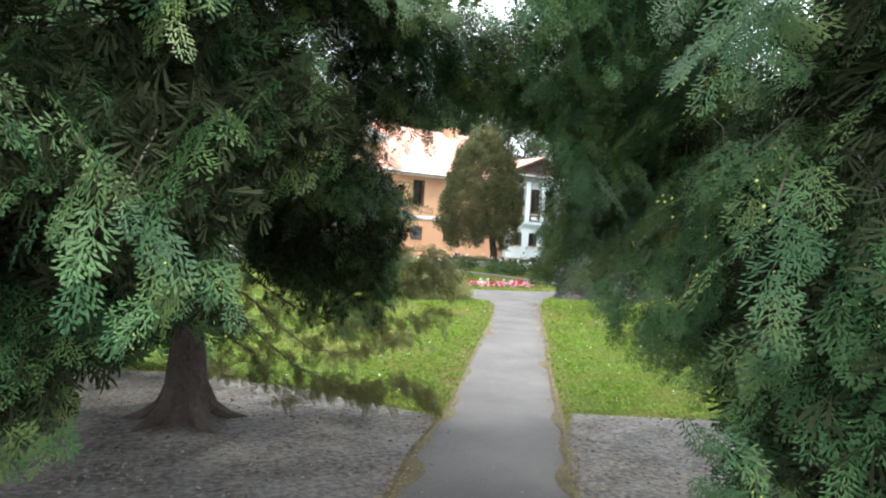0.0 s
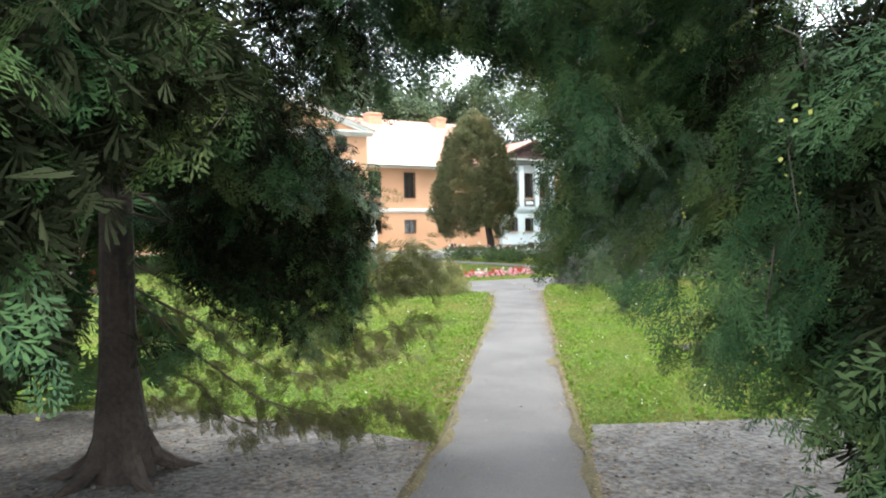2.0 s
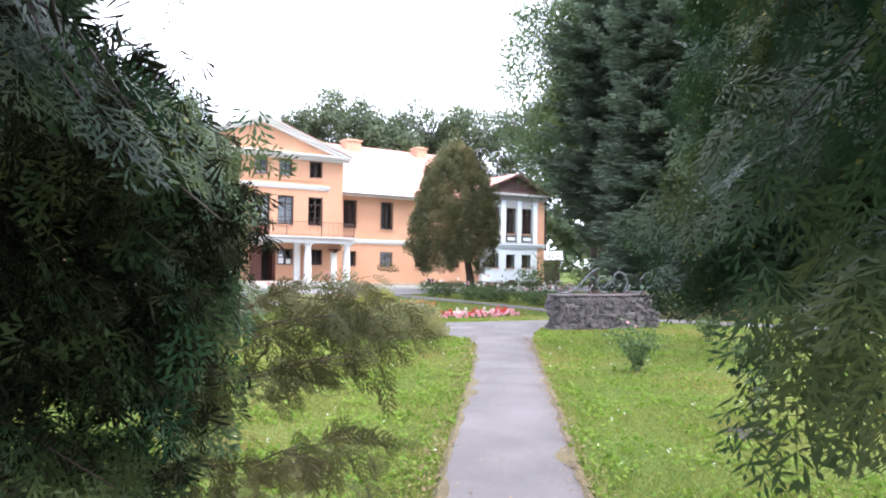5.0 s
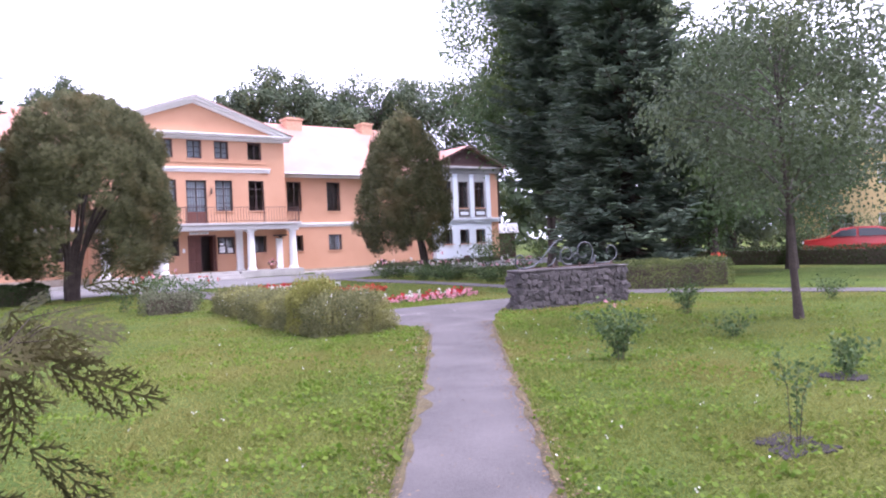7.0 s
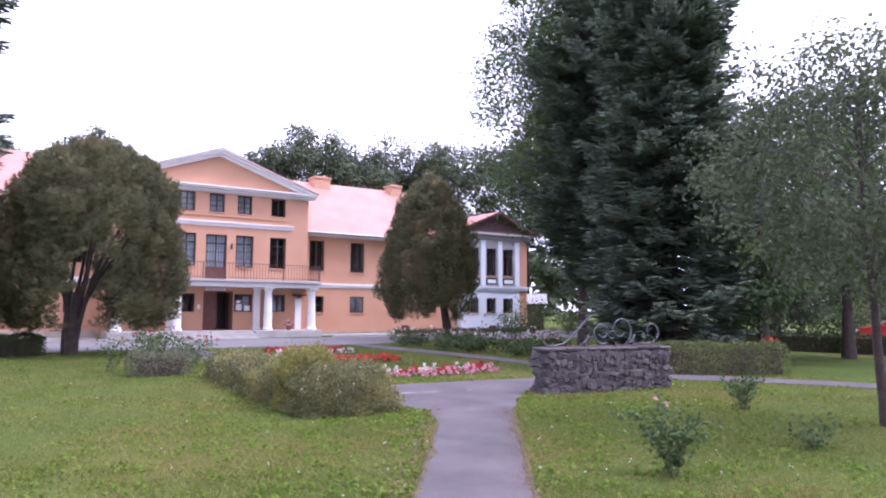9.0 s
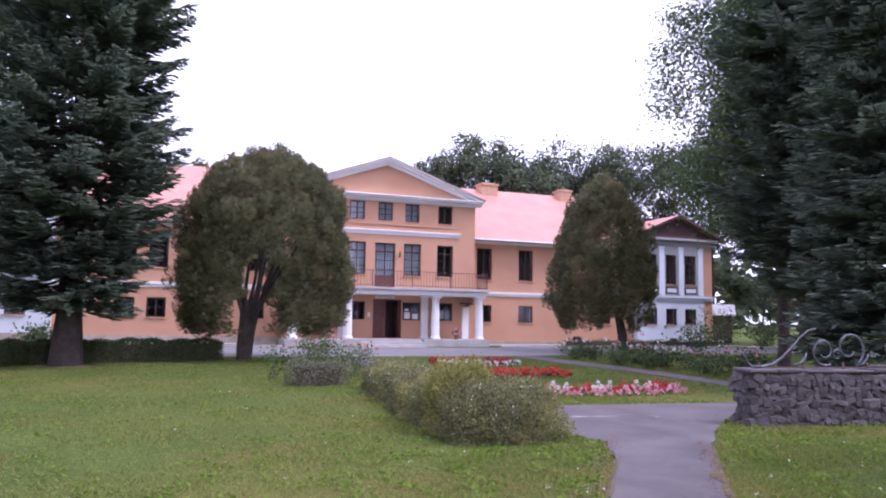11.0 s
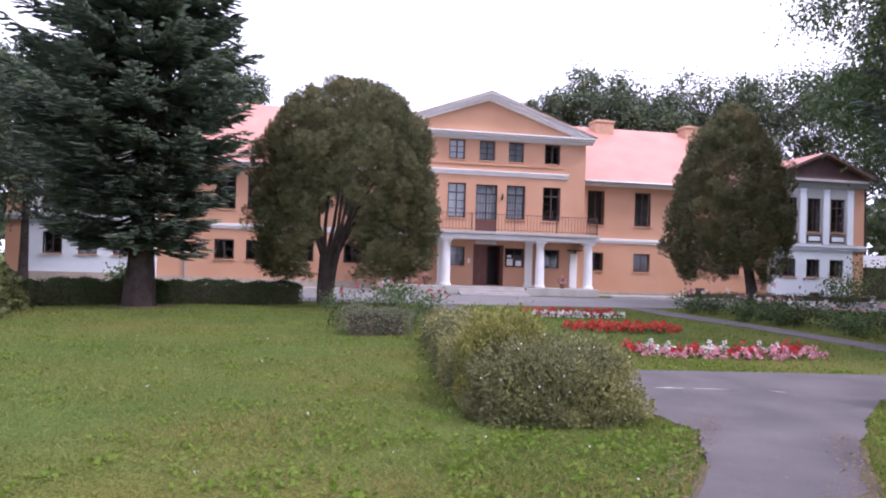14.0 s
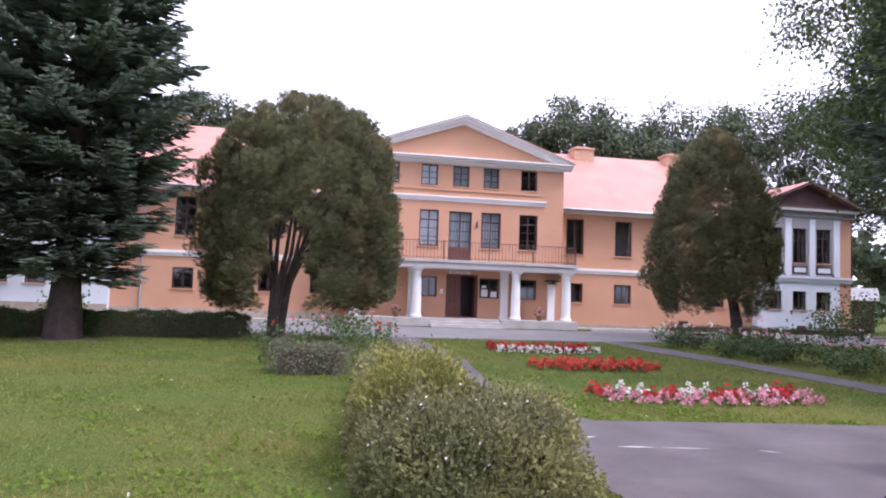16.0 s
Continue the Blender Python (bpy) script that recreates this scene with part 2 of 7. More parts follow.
M_RUBBER = mat("tyre_rubber", (0.02, 0.02, 0.02), (0.035, 0.035, 0.035), 8.0, 0.9, 0.2, 60)
M_CARGLASS = mat("tinted_car_glass", (0.02, 0.022, 0.025), (0.03, 0.032, 0.035), 1.0, 0.06, 0, 20)
M_LITTER = leaf("dry_leaf_litter", (0.10, 0.06, 0.035), (0.26, 0.18, 0.11), None, 0.1, 0.8)
M_PAPER = mat("paper_notice", (0.70, 0.70, 0.70), (0.8, 0.8, 0.8), 4, 0.8, 0)
M_POT = mat("clay_pot", (0.30, 0.13, 0.08), (0.40, 0.20, 0.13), 6, 0.85, 0.2, 40)
M_INK = mat("grey_lettering", (0.18, 0.17, 0.17), (0.26, 0.25, 0.25), 6, 0.8, 0)
M_CRACK = mat("pale_mortar_line", (0.42, 0.40, 0.40), (0.55, 0.53, 0.52), 6, 0.9, 0.2, 40)


# ---- mesh helpers ----
class Shape:
    """Collects boxes, tubes and strips into one mesh."""

    def __init__(self):
        self.v, self.f = [], []

    def quad(self, *p):
        k = len(self.v)
        self.v += [tuple(q) for q in p]
        self.f.append(tuple(range(k, k + len(p))))
        return self

    def box(self, x0, x1, y0, y1, z0, z1, c=0.0):
        """A box with its upright and level edges cut by c."""
        k = len(self.v)
        if c <= 0:
            self.v += [(x, y, z) for z in (z0, z1) for y in (y0, y1) for x in (x0, x1)]
            self.f += [tuple(k + i for i in q) for q in ((0, 2, 3, 1), (4, 5, 7, 6), (0, 1, 5, 4), (1, 3, 7, 5), (3, 2, 6, 7), (2, 0, 4, 6))]
            return self
        bm = bmesh.new()
        bmesh.ops.create_cube(bm, size=1)
        for q in bm.verts:
            q.co = ((x0 + x1) / 2 + q.co.x * (x1 - x0), (y0 + y1) / 2 + q.co.y * (y1 - y0), (z0 + z1) / 2 + q.co.z * (z1 - z0))
        bmesh.ops.bevel(bm, geom=bm.edges[:], offset=c, segments=1, affect="EDGES")
        bm.verts.index_update()
        self.v += [tuple(q.co) for q in bm.verts]
        self.f += [tuple(k + q.index for q in p.verts) for p in bm.faces]
        bm.free()
        return self

    def tube(self, pts, radii, sides=8, caps=True):
        pts = [Vector(p) for p in pts]
        if not hasattr(radii, "__len__"):
            radii = [radii] * len(pts)
        k, up = len(self.v), Vector((0.31, 0.17, 0.93))
        for i, p in enumerate(pts):
            d = (pts[min(i + 1, len(pts) - 1)] - pts[max(i - 1, 0)]).normalized()
            a = d.cross(up)
            if a.length < 0.05:
                a = d.cross(Vector((1, 0, 0)))
            a.normalize()
            b = d.cross(a)
            for j in range(sides):
                w = 2 * math.pi * j / sides
                self.v.append(tuple(p + (a * math.cos(w) + b * math.sin(w)) * radii[i]))
        for i in range(len(pts) - 1):
            for j in range(sides):
                j2 = (j + 1) % sides
                self.f.append((k + i * sides + j, k + i * sides + j2, k + (i + 1) * sides + j2, k + (i + 1) * sides + j))
        if caps:
            self.f.append(tuple(k + j for j in reversed(range(sides))))
            self.f.append(tuple(k + (len(pts) - 1) * sides + j for j in range(sides)))
        return self

    def lathe(self, prof, x=0, y=0, z=0, sides=16):
        k = len(self.v)
        for r, h in prof:
            for j in range(sides):
                w = 2 * math.pi * j / sides
                self.v.append((x + r * math.cos(w), y + r * math.sin(w), z + h))
        for i in range(len(prof) - 1):
            for j in range(sides):
                j2 = (j + 1) % sides
                self.f.append((k + i * sides + j, k + i * sides + j2, k + (i + 1) * sides + j2, k + (i + 1) * sides + j))
        self.f.append(tuple(k + j for j in reversed(range(sides))))
        self.f.append(tuple(k + (len(prof) - 1) * sides + j for j in range(sides)))
        return self

    def prism(self, poly, z0, z1):
        """An upright prism over a ground outline (counter-clockwise)."""
        k, n = len(self.v), len(poly)
        self.v += [(x, y, z0) for x, y in poly] + [(x, y, z1) for x, y in poly]
        self.f.append(tuple(k + n + i for i in range(n)))
        for i in range(n):
            j = (i + 1) % n
            self.f.append((k + i, k + j, k + n + j, k + n + i))
        return self

    def mesh(self, name, smooth=False):
        me = bpy.data.meshes.new(name)
        me.from_pydata(self.v, [], self.f)
        if smooth:
            me.polygons.foreach_set("use_smooth", [True] * len(me.polygons))
        me.update()
        return me


def tri_mesh(name, verts, tris):
    me = bpy.data.meshes.new(name)
    me.vertices.add(len(verts)); me.vertices.foreach_set("co", np.ascontiguousarray(verts, np.float32).ravel())
    me.loops.add(3 * len(tris)); me.loops.foreach_set("vertex_index", np.ascontiguousarray(tris, np.int32).ravel())
    me.polygons.add(len(tris))
    me.polygons.foreach_set("loop_start", np.arange(0, 3 * len(tris), 3, dtype=np.int32))
    me.update(calc_edges=True)
    return me


def thing(name, loc=(0, 0, 0), label="", category="", group="", kind="", rz=0.0):
    ob = new(name)
    ob.matrix_basis = pose(*loc, 0, 0, rz)
    return tagged(ob, label, category, group, kind)


def part(name, me, material, parent, label=""):
    if isinstance(me, Shape):
        me = me.mesh(name)
    ob = new(name, me)
    if not me.materials:
        me.materials.append(material)
    ob.parent = parent
    return tagged(ob, label) if label else ob


def solid(name, me, material, label, category, kind="structure"):
    if isinstance(me, Shape):
        me = me.mesh(name)
    me.materials.append(material)
    return tagged(new(name, me), label, category, "", kind)


rng = np.random.default_rng(7)


def turned(axis, normal):
    """Rotations whose y runs along axis and whose z leans to normal."""
    y = axis / np.maximum(np.linalg.norm(axis, axis=1, keepdims=True), 1e-6)
    x = np.cross(y, normal)
    x /= np.maximum(np.linalg.norm(x, axis=1, keepdims=True), 1e-6)
    return np.stack([x, y, np.cross(x, y)], axis=2)


def strewn(tv, tf, pos, rot, size):
    """One template laid at many places: vertices and triangles."""
    size = np.asarray(size)
    size = size[:, None, None] if size.ndim == 1 else size[:, None, :]
    v = np.einsum("nij,nkj->nki", rot, tv[None] * size) + pos[:, None, :]
    f = tf[None] + (np.arange(len(pos)) * len(tv))[:, None, None]
    return v.reshape(-1, 3), f.reshape(-1, 3)


def joined(*sets):
    k, vs, fs = 0, [], []
    for v, f in sets:
        vs.append(v); fs.append(f + k); k += len(v)
    return np.concatenate(vs), np.concatenate(fs)


def unit(n):
    d = rng.normal(size=(n, 3))
    return d / np.linalg.norm(d, axis=1, keepdims=True)


# leaf shapes: y runs from stalk to tip, 1 long
LEAF_V = np.array([(0, 0, 0), (0.28, 0.45, 0.05), (0, 1, 0), (-0.28, 0.45, 0.05)], float)
LEAF_F = np.array([(0, 1, 2), (0, 2, 3)])


def frond(pairs, fingers, seed, width=0.055, reach=0.46):
    """A flat thuja spray, one connected piece: a bent stem, side shoots, each with short blunt scale fingers."""
    q, v, f = random.Random(seed), [], []

    def blade(base, ang, length, wide, drop):
        """A blunt kite that starts at vertex base; gives its end."""
        x, y, z = v[base]
        dx, dy, k = math.sin(ang), math.cos(ang), len(v)
        v.append((x + dx * length * 0.5 + dy * wide / 2, y + dy * length * 0.5 - dx * wide / 2, z - drop * 0.5))
        v.append((x + dx * length, y + dy * length, z - drop))
        v.append((x + dx * length * 0.5 - dy * wide / 2, y + dy * length * 0.5 + dx * wide / 2, z - drop * 0.5))
        f.extend([(base, k, k + 1), (base, k + 1, k + 2)])
        return k + 1

    bend, sag = q.uniform(-0.4, 0.4), q.uniform(0.05, 0.25)
    stem = []
    for i in range(pairs + 1):
        t = i / pairs
        v.append((math.sin(bend * t) * t * 0.7, t * 0.9, -sag * t * t))
        stem.append(len(v) - 1)
    for i in range(pairs):
        k = len(v)
        v.append((v[stem[i]][0] + 0.025, v[stem[i]][1] + 0.02, v[stem[i]][2]))
        f.append((stem[i], k, stem[i + 1]))
        t = i / pairs
        for sd in (-1, 1):
            ln = reach * (0.55 + 0.8 * t if t < 0.35 else 0.83 - 0.75 * (t - 0.35)) * q.uniform(0.75, 1.2)
            ang, base = sd * q.uniform(0.65, 0.95) + bend * t, stem[i]
            n = max(1, round(fingers * ln / reach))
            for c in range(n):                         # the shoot goes on from blade to blade, fingers off both sides
                end = blade(base, ang, ln / n, width * 0.8, 0.02 * q.uniform(-0.5, 1.5))
                for s2 in (-1, 1):                     # fingers spring from the middle of the shoot's segment
                    blade(end - s2, ang + s2 * q.uniform(0.42, 0.68), q.uniform(0.15, 0.24) * (1.15 - 0.4 * c / n), width, q.uniform(-0.01, 0.02))
                base, ang = end, ang - sd * q.uniform(0.05, 0.25)
            blade(base, ang, 0.1, width, 0.0)
    for s2 in (-0.5, 0, 0.5):
        blade(stem[pairs], bend + s2, 0.12, width, 0.0)
    return np.array(v, float), np.array(f)


def lace(pairs, seed, width=0.022, reach=0.5):
    """An open thuja spray: a bent stem and curved side shoots of even width, with short stubs along them."""
    q, v, f = random.Random(seed), [], []

    def strip(x, y, z, ang, length, w0, w1):
        k, dx, dy = len(v), math.sin(ang), math.cos(ang)
        e = (x + dx * length, y + dy * length, z - 0.1 * length)
        v.extend([(x - dy * w0 / 2, y + dx * w0 / 2, z), (x + dy * w0 / 2, y - dx * w0 / 2, z), (e[0] + dy * w1 / 2, e[1] - dx * w1 / 2, e[2]), (e[0] - dy * w1 / 2, e[1] + dx * w1 / 2, e[2])])
        f.extend([(k, k + 1, k + 2), (k, k + 2, k + 3)])
        return e

    p, ang, bend = (0.0, 0.0, 0.0), 0.0, q.uniform(-0.14, 0.14)
    for i in range(pairs):
        t = i / pairs
        for sd in (-1, 1):
            ln = reach * (0.6 + t if t < 0.3 else 1.1 - t) * q.uniform(0.75, 1.15)
            n = max(2, round(ln / 0.065))
            e, a = p, ang + sd * q.uniform(0.75, 1.0)
            for c in range(n):
                e2 = strip(*e, a, ln / n, width, width * 0.85)
                for s2 in (-1, 1):
                    strip(*e2, a + s2 * q.uniform(0.5, 0.75), q.uniform(0.045, 0.075), width, width * 0.6)
                e, a = e2, a - sd * q.uniform(0.05, 0.16)
        p = strip(*p, ang, 0.95 / pairs, width * 1.25, width * 1.15)
        ang += bend
    for a in (-0.5, 0, 0.5):
        strip(*p, ang + a, 0.09, width, width * 0.6)
    return np.array(v, float), np.array(f)


LACE = [lace(7, k) for k in (15, 16)]
FRONDS = [frond(4, 2, k, 0.058) for k in (1, 2, 3, 4)]
FINE = [frond(5, 2, k, 0.045) for k in (7, 8)]
FAN_V = np.array([(0, 0, 0), (-0.5, 0.55, 0.05), (-0.34, 0.68, 0), (-0.2, 0.9, 0.03), (0.02, 0.75, -0.02), (0.16, 1.0, 0.02), (0.3, 0.7, 0), (0.5, 0.6, 0.05)], float)
FAN_F = np.array([(0, 2, 1), (0, 4, 3), (0, 5, 4), (0, 7, 6)])
LOBE_V, LOBE_F = np.array([(-0.42, 0.1, 0), (0.42, 0.25, 0), (0.05, 1, 0.08)], float), np.array([(0, 1, 2)])
COMB_V = np.array([(0, 0, 0), (-0.34, 0.5, 0.05), (-0.27, 0.62, 0), (-0.14, 0.86, 0.03), (-0.04, 0.8, -0.02), (0.1, 1.0, 0.02), (0.16, 0.7, 0), (0.36, 0.56, 0.05), (0.29, 0.44, 0)], float)
COMB_F = np.array([(0, 2, 1), (0, 4, 3), (0, 6, 5), (0, 8, 7)])


# ---- ground, paths, drive ----
def flat(poly, z0, z1):
    """A slab over a ground outline of any shape."""
    vs, _, fs, *_ = delaunay_2d_cdt([Vector(p) for p in poly], [], [list(range(len(poly)))], 1, 1e-5)
    s, n = Shape(), len(poly)
    s.v = [(v.x, v.y, z1) for v in vs] + [(x, y, z) for x, y in poly for z in (z0, z1)]
    for f in fs:
        a, b, c = (vs[i] for i in f[:3])
        s.f.append(tuple(f) if (b - a).cross(c - a) > 0 else tuple(reversed(f)))
    k = len(vs)
    for i in range(n):
        j = (i + 1) % n
        s.f.append((k + 2 * i, k + 2 * j, k + 2 * j + 1, k + 2 * i + 1))
    return s


def sheet(name, poly, z0, z1, material, label, category):
    return solid(name, flat(poly, z0, z1), material, label, category)


def resampled(pts, step=0.12, wobble=0.03, seed=1):
    """A finer outline with a worn, uneven edge."""
    r, out = random.Random(seed), []
    for (x0, y0), (x1, y1) in zip(pts, pts[1:]):
        n = max(1, int(math.hypot(x1 - x0, y1 - y0) / step))
        for i in range(n):
            t = i / n
            w = wobble * (noise.noise((x0 * 2 + t * n * step * 3, y0, seed)) + r.uniform(-0.5, 0.5))
            out.append((x0 + (x1 - x0) * t + w, y0 + (y1 - y0) * t - w * 0.7))
    return out + [pts[-1]]


solid("ground", Shape().quad((-400, -400, 0), (400, -400, 0), (400, 400, 0), (-400, 400, 0)), M_LAWN,
      "yellow-green mown lawn with bare and mossy patches", "lawn")

LEFT_EDGE = [(-6.6, -7.6), (-0.55, 0.35), (2.03, 3.89), (2.53, 4.56), (3.39, 5.52), (4.57, 7.12), (6.0, 9.02), (7.5, 11.0), (8.64, 12.54), (9.83, 14.19), (10.33, 15.2), (10.3, 16.05)]
RIGHT_EDGE = [(-5.75, -8.3), (0.45, -0.25), (3.09, 3.48), (3.64, 4.18), (4.41, 5.22), (5.88, 7.21), (7.15, 8.83), (9.04, 11.35), (10.05, 12.69), (11.5, 14.6), (12.49, 15.67), (13.55, 16.7)]
le, re_ = resampled(LEFT_EDGE, seed=3), resampled(RIGHT_EDGE, seed=5)
ring_right = resampled([(13.55, 16.7), (17.9, 16.75), (19.35, 14.75), (20.7, 12.0), (23.2, 6.0)], seed=6)
ring_back = resampled([(24.3, 6.4), (21.7, 12.4), (20.4, 15.3), (18.75, 18.2), (18.95, 22.5), (19.25, 27.8), (19.3, 34.6)], seed=7)
island_right = resampled([(18.3, 34.6), (18.05, 30.7), (18.3, 26.5), (18.0, 21.6), (17.5, 18.75), (15.2, 18.6), (13.3, 18.8), (11.45, 18.95), (10.95, 19.7), (10.9, 21.2), (11.6, 26.5), (11.75, 34.6)], seed=8)
hedge_side = resampled([(10.55, 34.6), (10.4, 27.0), (9.9, 22.0), (10.2, 17.6), (10.3, 16.05)], seed=9)
outline = re_[:-1] + ring_right[:-1] + ring_back[:-1] + island_right[:-1] + hedge_side[:-1] + le[::-1]
me = flat(outline, -0.02, 0.022).mesh("path")
solid("path", me, M_ASPHALT, "worn grey asphalt footpath with crumbling mossy edges", "path")

sheet("road", [(-30, 34.6), (18.3, 34.62), (24.5, 36.3), (60, 37.5), (60, 43.0), (25.6, 42.4), (21.2, 42.55), (5.7, 42.3), (-30, 42.0)], -0.02, 0.016, M_DRIVE,
      "pale asphalt drive in front of the manor house", "driveway")
sheet("pavement", [(-9, 45.4), (9.7, 45.4), (9.7, 46.8), (-9, 46.8)], -0.02, 0.05, M_CONCRETE, "narrow stone apron along the wing wall", "pavement")
sheet("pavement_east", [(21.2, 45.2), (39.5, 45.2), (39.5, 46.4), (21.2, 46.4)], -0.02, 0.05, M_CONCRETE, "narrow stone apron along the east wing wall", "pavement")
kerb = Shape()
for k in range(24):
    kerb.box(21.4 + k, 22.38 + k, 42.62 + 0.0, 42.76, 0, 0.12, 0.012)
solid("kerb", kerb, M_CONCRETE, "low stone kerb along the drive", "kerb")
kerb = Shape()
for k in range(14):
    kerb.box(-4.0 + k, -3.02 + k, 42.4, 42.52, 0, 0.11, 0.012)
solid("kerb_west", kerb, M_CONCRETE, "low stone kerb along the west drive", "kerb")
sheet("far_road", [(36.4, -30), (43, -30), (42.6, 40), (35.6, 40)], -0.02, 0.018, M_DRIVE, "grey street behind the low hedge", "road")

dirt_l = resampled([(3.21, 5.38), (2.6, 6.4), (1.6, 7.75), (-0.4, 8.6), (-3.5, 9.0), (-9, 6), (-12, -6), (-7.2, -8.0)], 0.2, 0.12, 4)
sheet("bare_ground_west", dirt_l + [(-6.5, -7.4), (-0.45, 0.42), (2.1, 3.95), (2.6, 4.6)], -0.02, 0.009, M_DIRT,
      "bare trodden earth under the thuja", "soil")
dirt_r = resampled([(4.44, 5.13), (5.82, 4.42), (6.6, 4.0), (9.5, 1.5), (9, -6), (-2, -12), (-5.8, -8.4)], 0.2, 0.10, 5)
sheet("bare_ground_east", (dirt_r + [(0.4, -0.3), (3.02, 3.45), (3.6, 4.2)])[::-1], -0.02, 0.0085, M_DIRT,
      "bare trodden earth beside the path", "soil")


def strip(edge, inward, width, seed, z=0.026):
    """An uneven band of moss and leaf mould along an edge."""
    s, r = Shape(), random.Random(seed)
    pts = resampled(edge, 0.15, 0.0, seed)
    for i in range(len(pts) - 1):
        (x0, y0), (x1, y1) = pts[i], pts[i + 1]
        w0 = width * (0.1 + 1.9 * abs(noise.noise((i * 0.21, seed, 0))))
        w1 = width * (0.1 + 1.9 * abs(noise.noise((i * 0.21 + 0.21, seed, 0))))
        n = Vector((y1 - y0, x0 - x1)).normalized() * inward
        w0, w1 = w0 * min(1, i / 8), w1 * min(1, (i + 1) / 8)
        k0, k1 = 0.05 * min(1, i / 8), 0.05 * min(1, (i + 1) / 8)
        s.quad((x0 - n.x * k0, y0 - n.y * k0, 0.012), (x1 - n.x * k1, y1 - n.y * k1, 0.012), (x1, y1, z + 0.012), (x0, y0, z + 0.012))
        s.quad((x0, y0, z + 0.012), (x1, y1, z + 0.012), (x1 + n.x * w1, y1 + n.y * w1, z), (x0 + n.x * w0, y0 + n.y * w0, z))
    return s


tagged(solid("moss_edge_west", strip(LEFT_EDGE[1:-2], 1, 0.12, 11), M_MOSS, "brown moss and leaf mould along the path edge", "moss"), kind="structure")
tagged(solid("moss_edge_east", strip(RIGHT_EDGE[1:-2], -1, 0.11, 12), M_MOSS, "brown moss and leaf mould along the path edge", "moss"), kind="structure")
crack = Shape()
for x, y, ln, a, w in ((11.25, 17.45, 0.42, -6, 0.03), (11.75, 17.38, 0.55, -8, 0.018), (12.55, 17.2, 0.22, -35, 0.03), (10.95, 17.95, 0.2, 4, 0.03)):
    d = Vector((math.cos(radians(a)), math.sin(radians(a)))) * ln / 2
    n = Vector((-d.y, d.x)).normalized() * w
    crack.quad((x - d.x, y - d.y, 0.027), (x + n.x * 0.3, y - n.y, 0.027), (x + d.x, y + d.y, 0.027), (x - n.x * 0.3, y + n.y, 0.027))
solid("pavement_patches", crack, M_CRACK, "pale filled cracks in the asphalt", "crack")


# ---- manor house ----
def pierced(x0, x1, z0, z1, y, depth, holes):
    """A wall with real openings: front at y, as thick as depth; holes are (x0, x1, z0, z1)."""
    s = Shape()
    xs = sorted({x0, x1, *(h[0] for h in holes), *(h[1] for h in holes)})
    zs = sorted({z0, z1, *(h[2] for h in holes), *(h[3] for h in holes)})
    xs, zs = [x for x in xs if x0 <= x <= x1], [z for z in zs if z0 <= z <= z1]

    def hollow(i, j):
        if not (0 <= i < len(xs) - 1 and 0 <= j < len(zs) - 1):
            return True
        cx, cz = (xs[i] + xs[i + 1]) / 2, (zs[j] + zs[j + 1]) / 2
        return any(h[0] < cx < h[1] and h[2] < cz < h[3] for h in holes)

    yb = y + depth
    for i in range(len(xs) - 1):
        for j in range(len(zs) - 1):
            if hollow(i, j):
                continue
            a, b, c, d = xs[i], xs[i + 1], zs[j], zs[j + 1]
            s.quad((a, y, c), (b, y, c), (b, y, d), (a, y, d))
            s.quad((b, yb, c), (a, yb, c), (a, yb, d), (b, yb, d))
            if hollow(i - 1, j):
                s.quad((a, yb, c), (a, y, c), (a, y, d), (a, yb, d))
            if hollow(i + 1, j):
                s.quad((b, y, c), (b, yb, c), (b, yb, d), (b, y, d))
            if hollow(i, j - 1):
                s.quad((a, yb, c), (b, yb, c), (b, y, c), (a, y, c))
            if hollow(i, j + 1):
                s.quad((a, y, d), (b, y, d), (b, yb, d), (a, yb, d))
    return s


house = thing("manor_house", (0, 0, 0), "orange plastered manor house with white trim, columned porch and red roof", "building")
FRONT, WING, END = 45.0, 46.84, 46.4


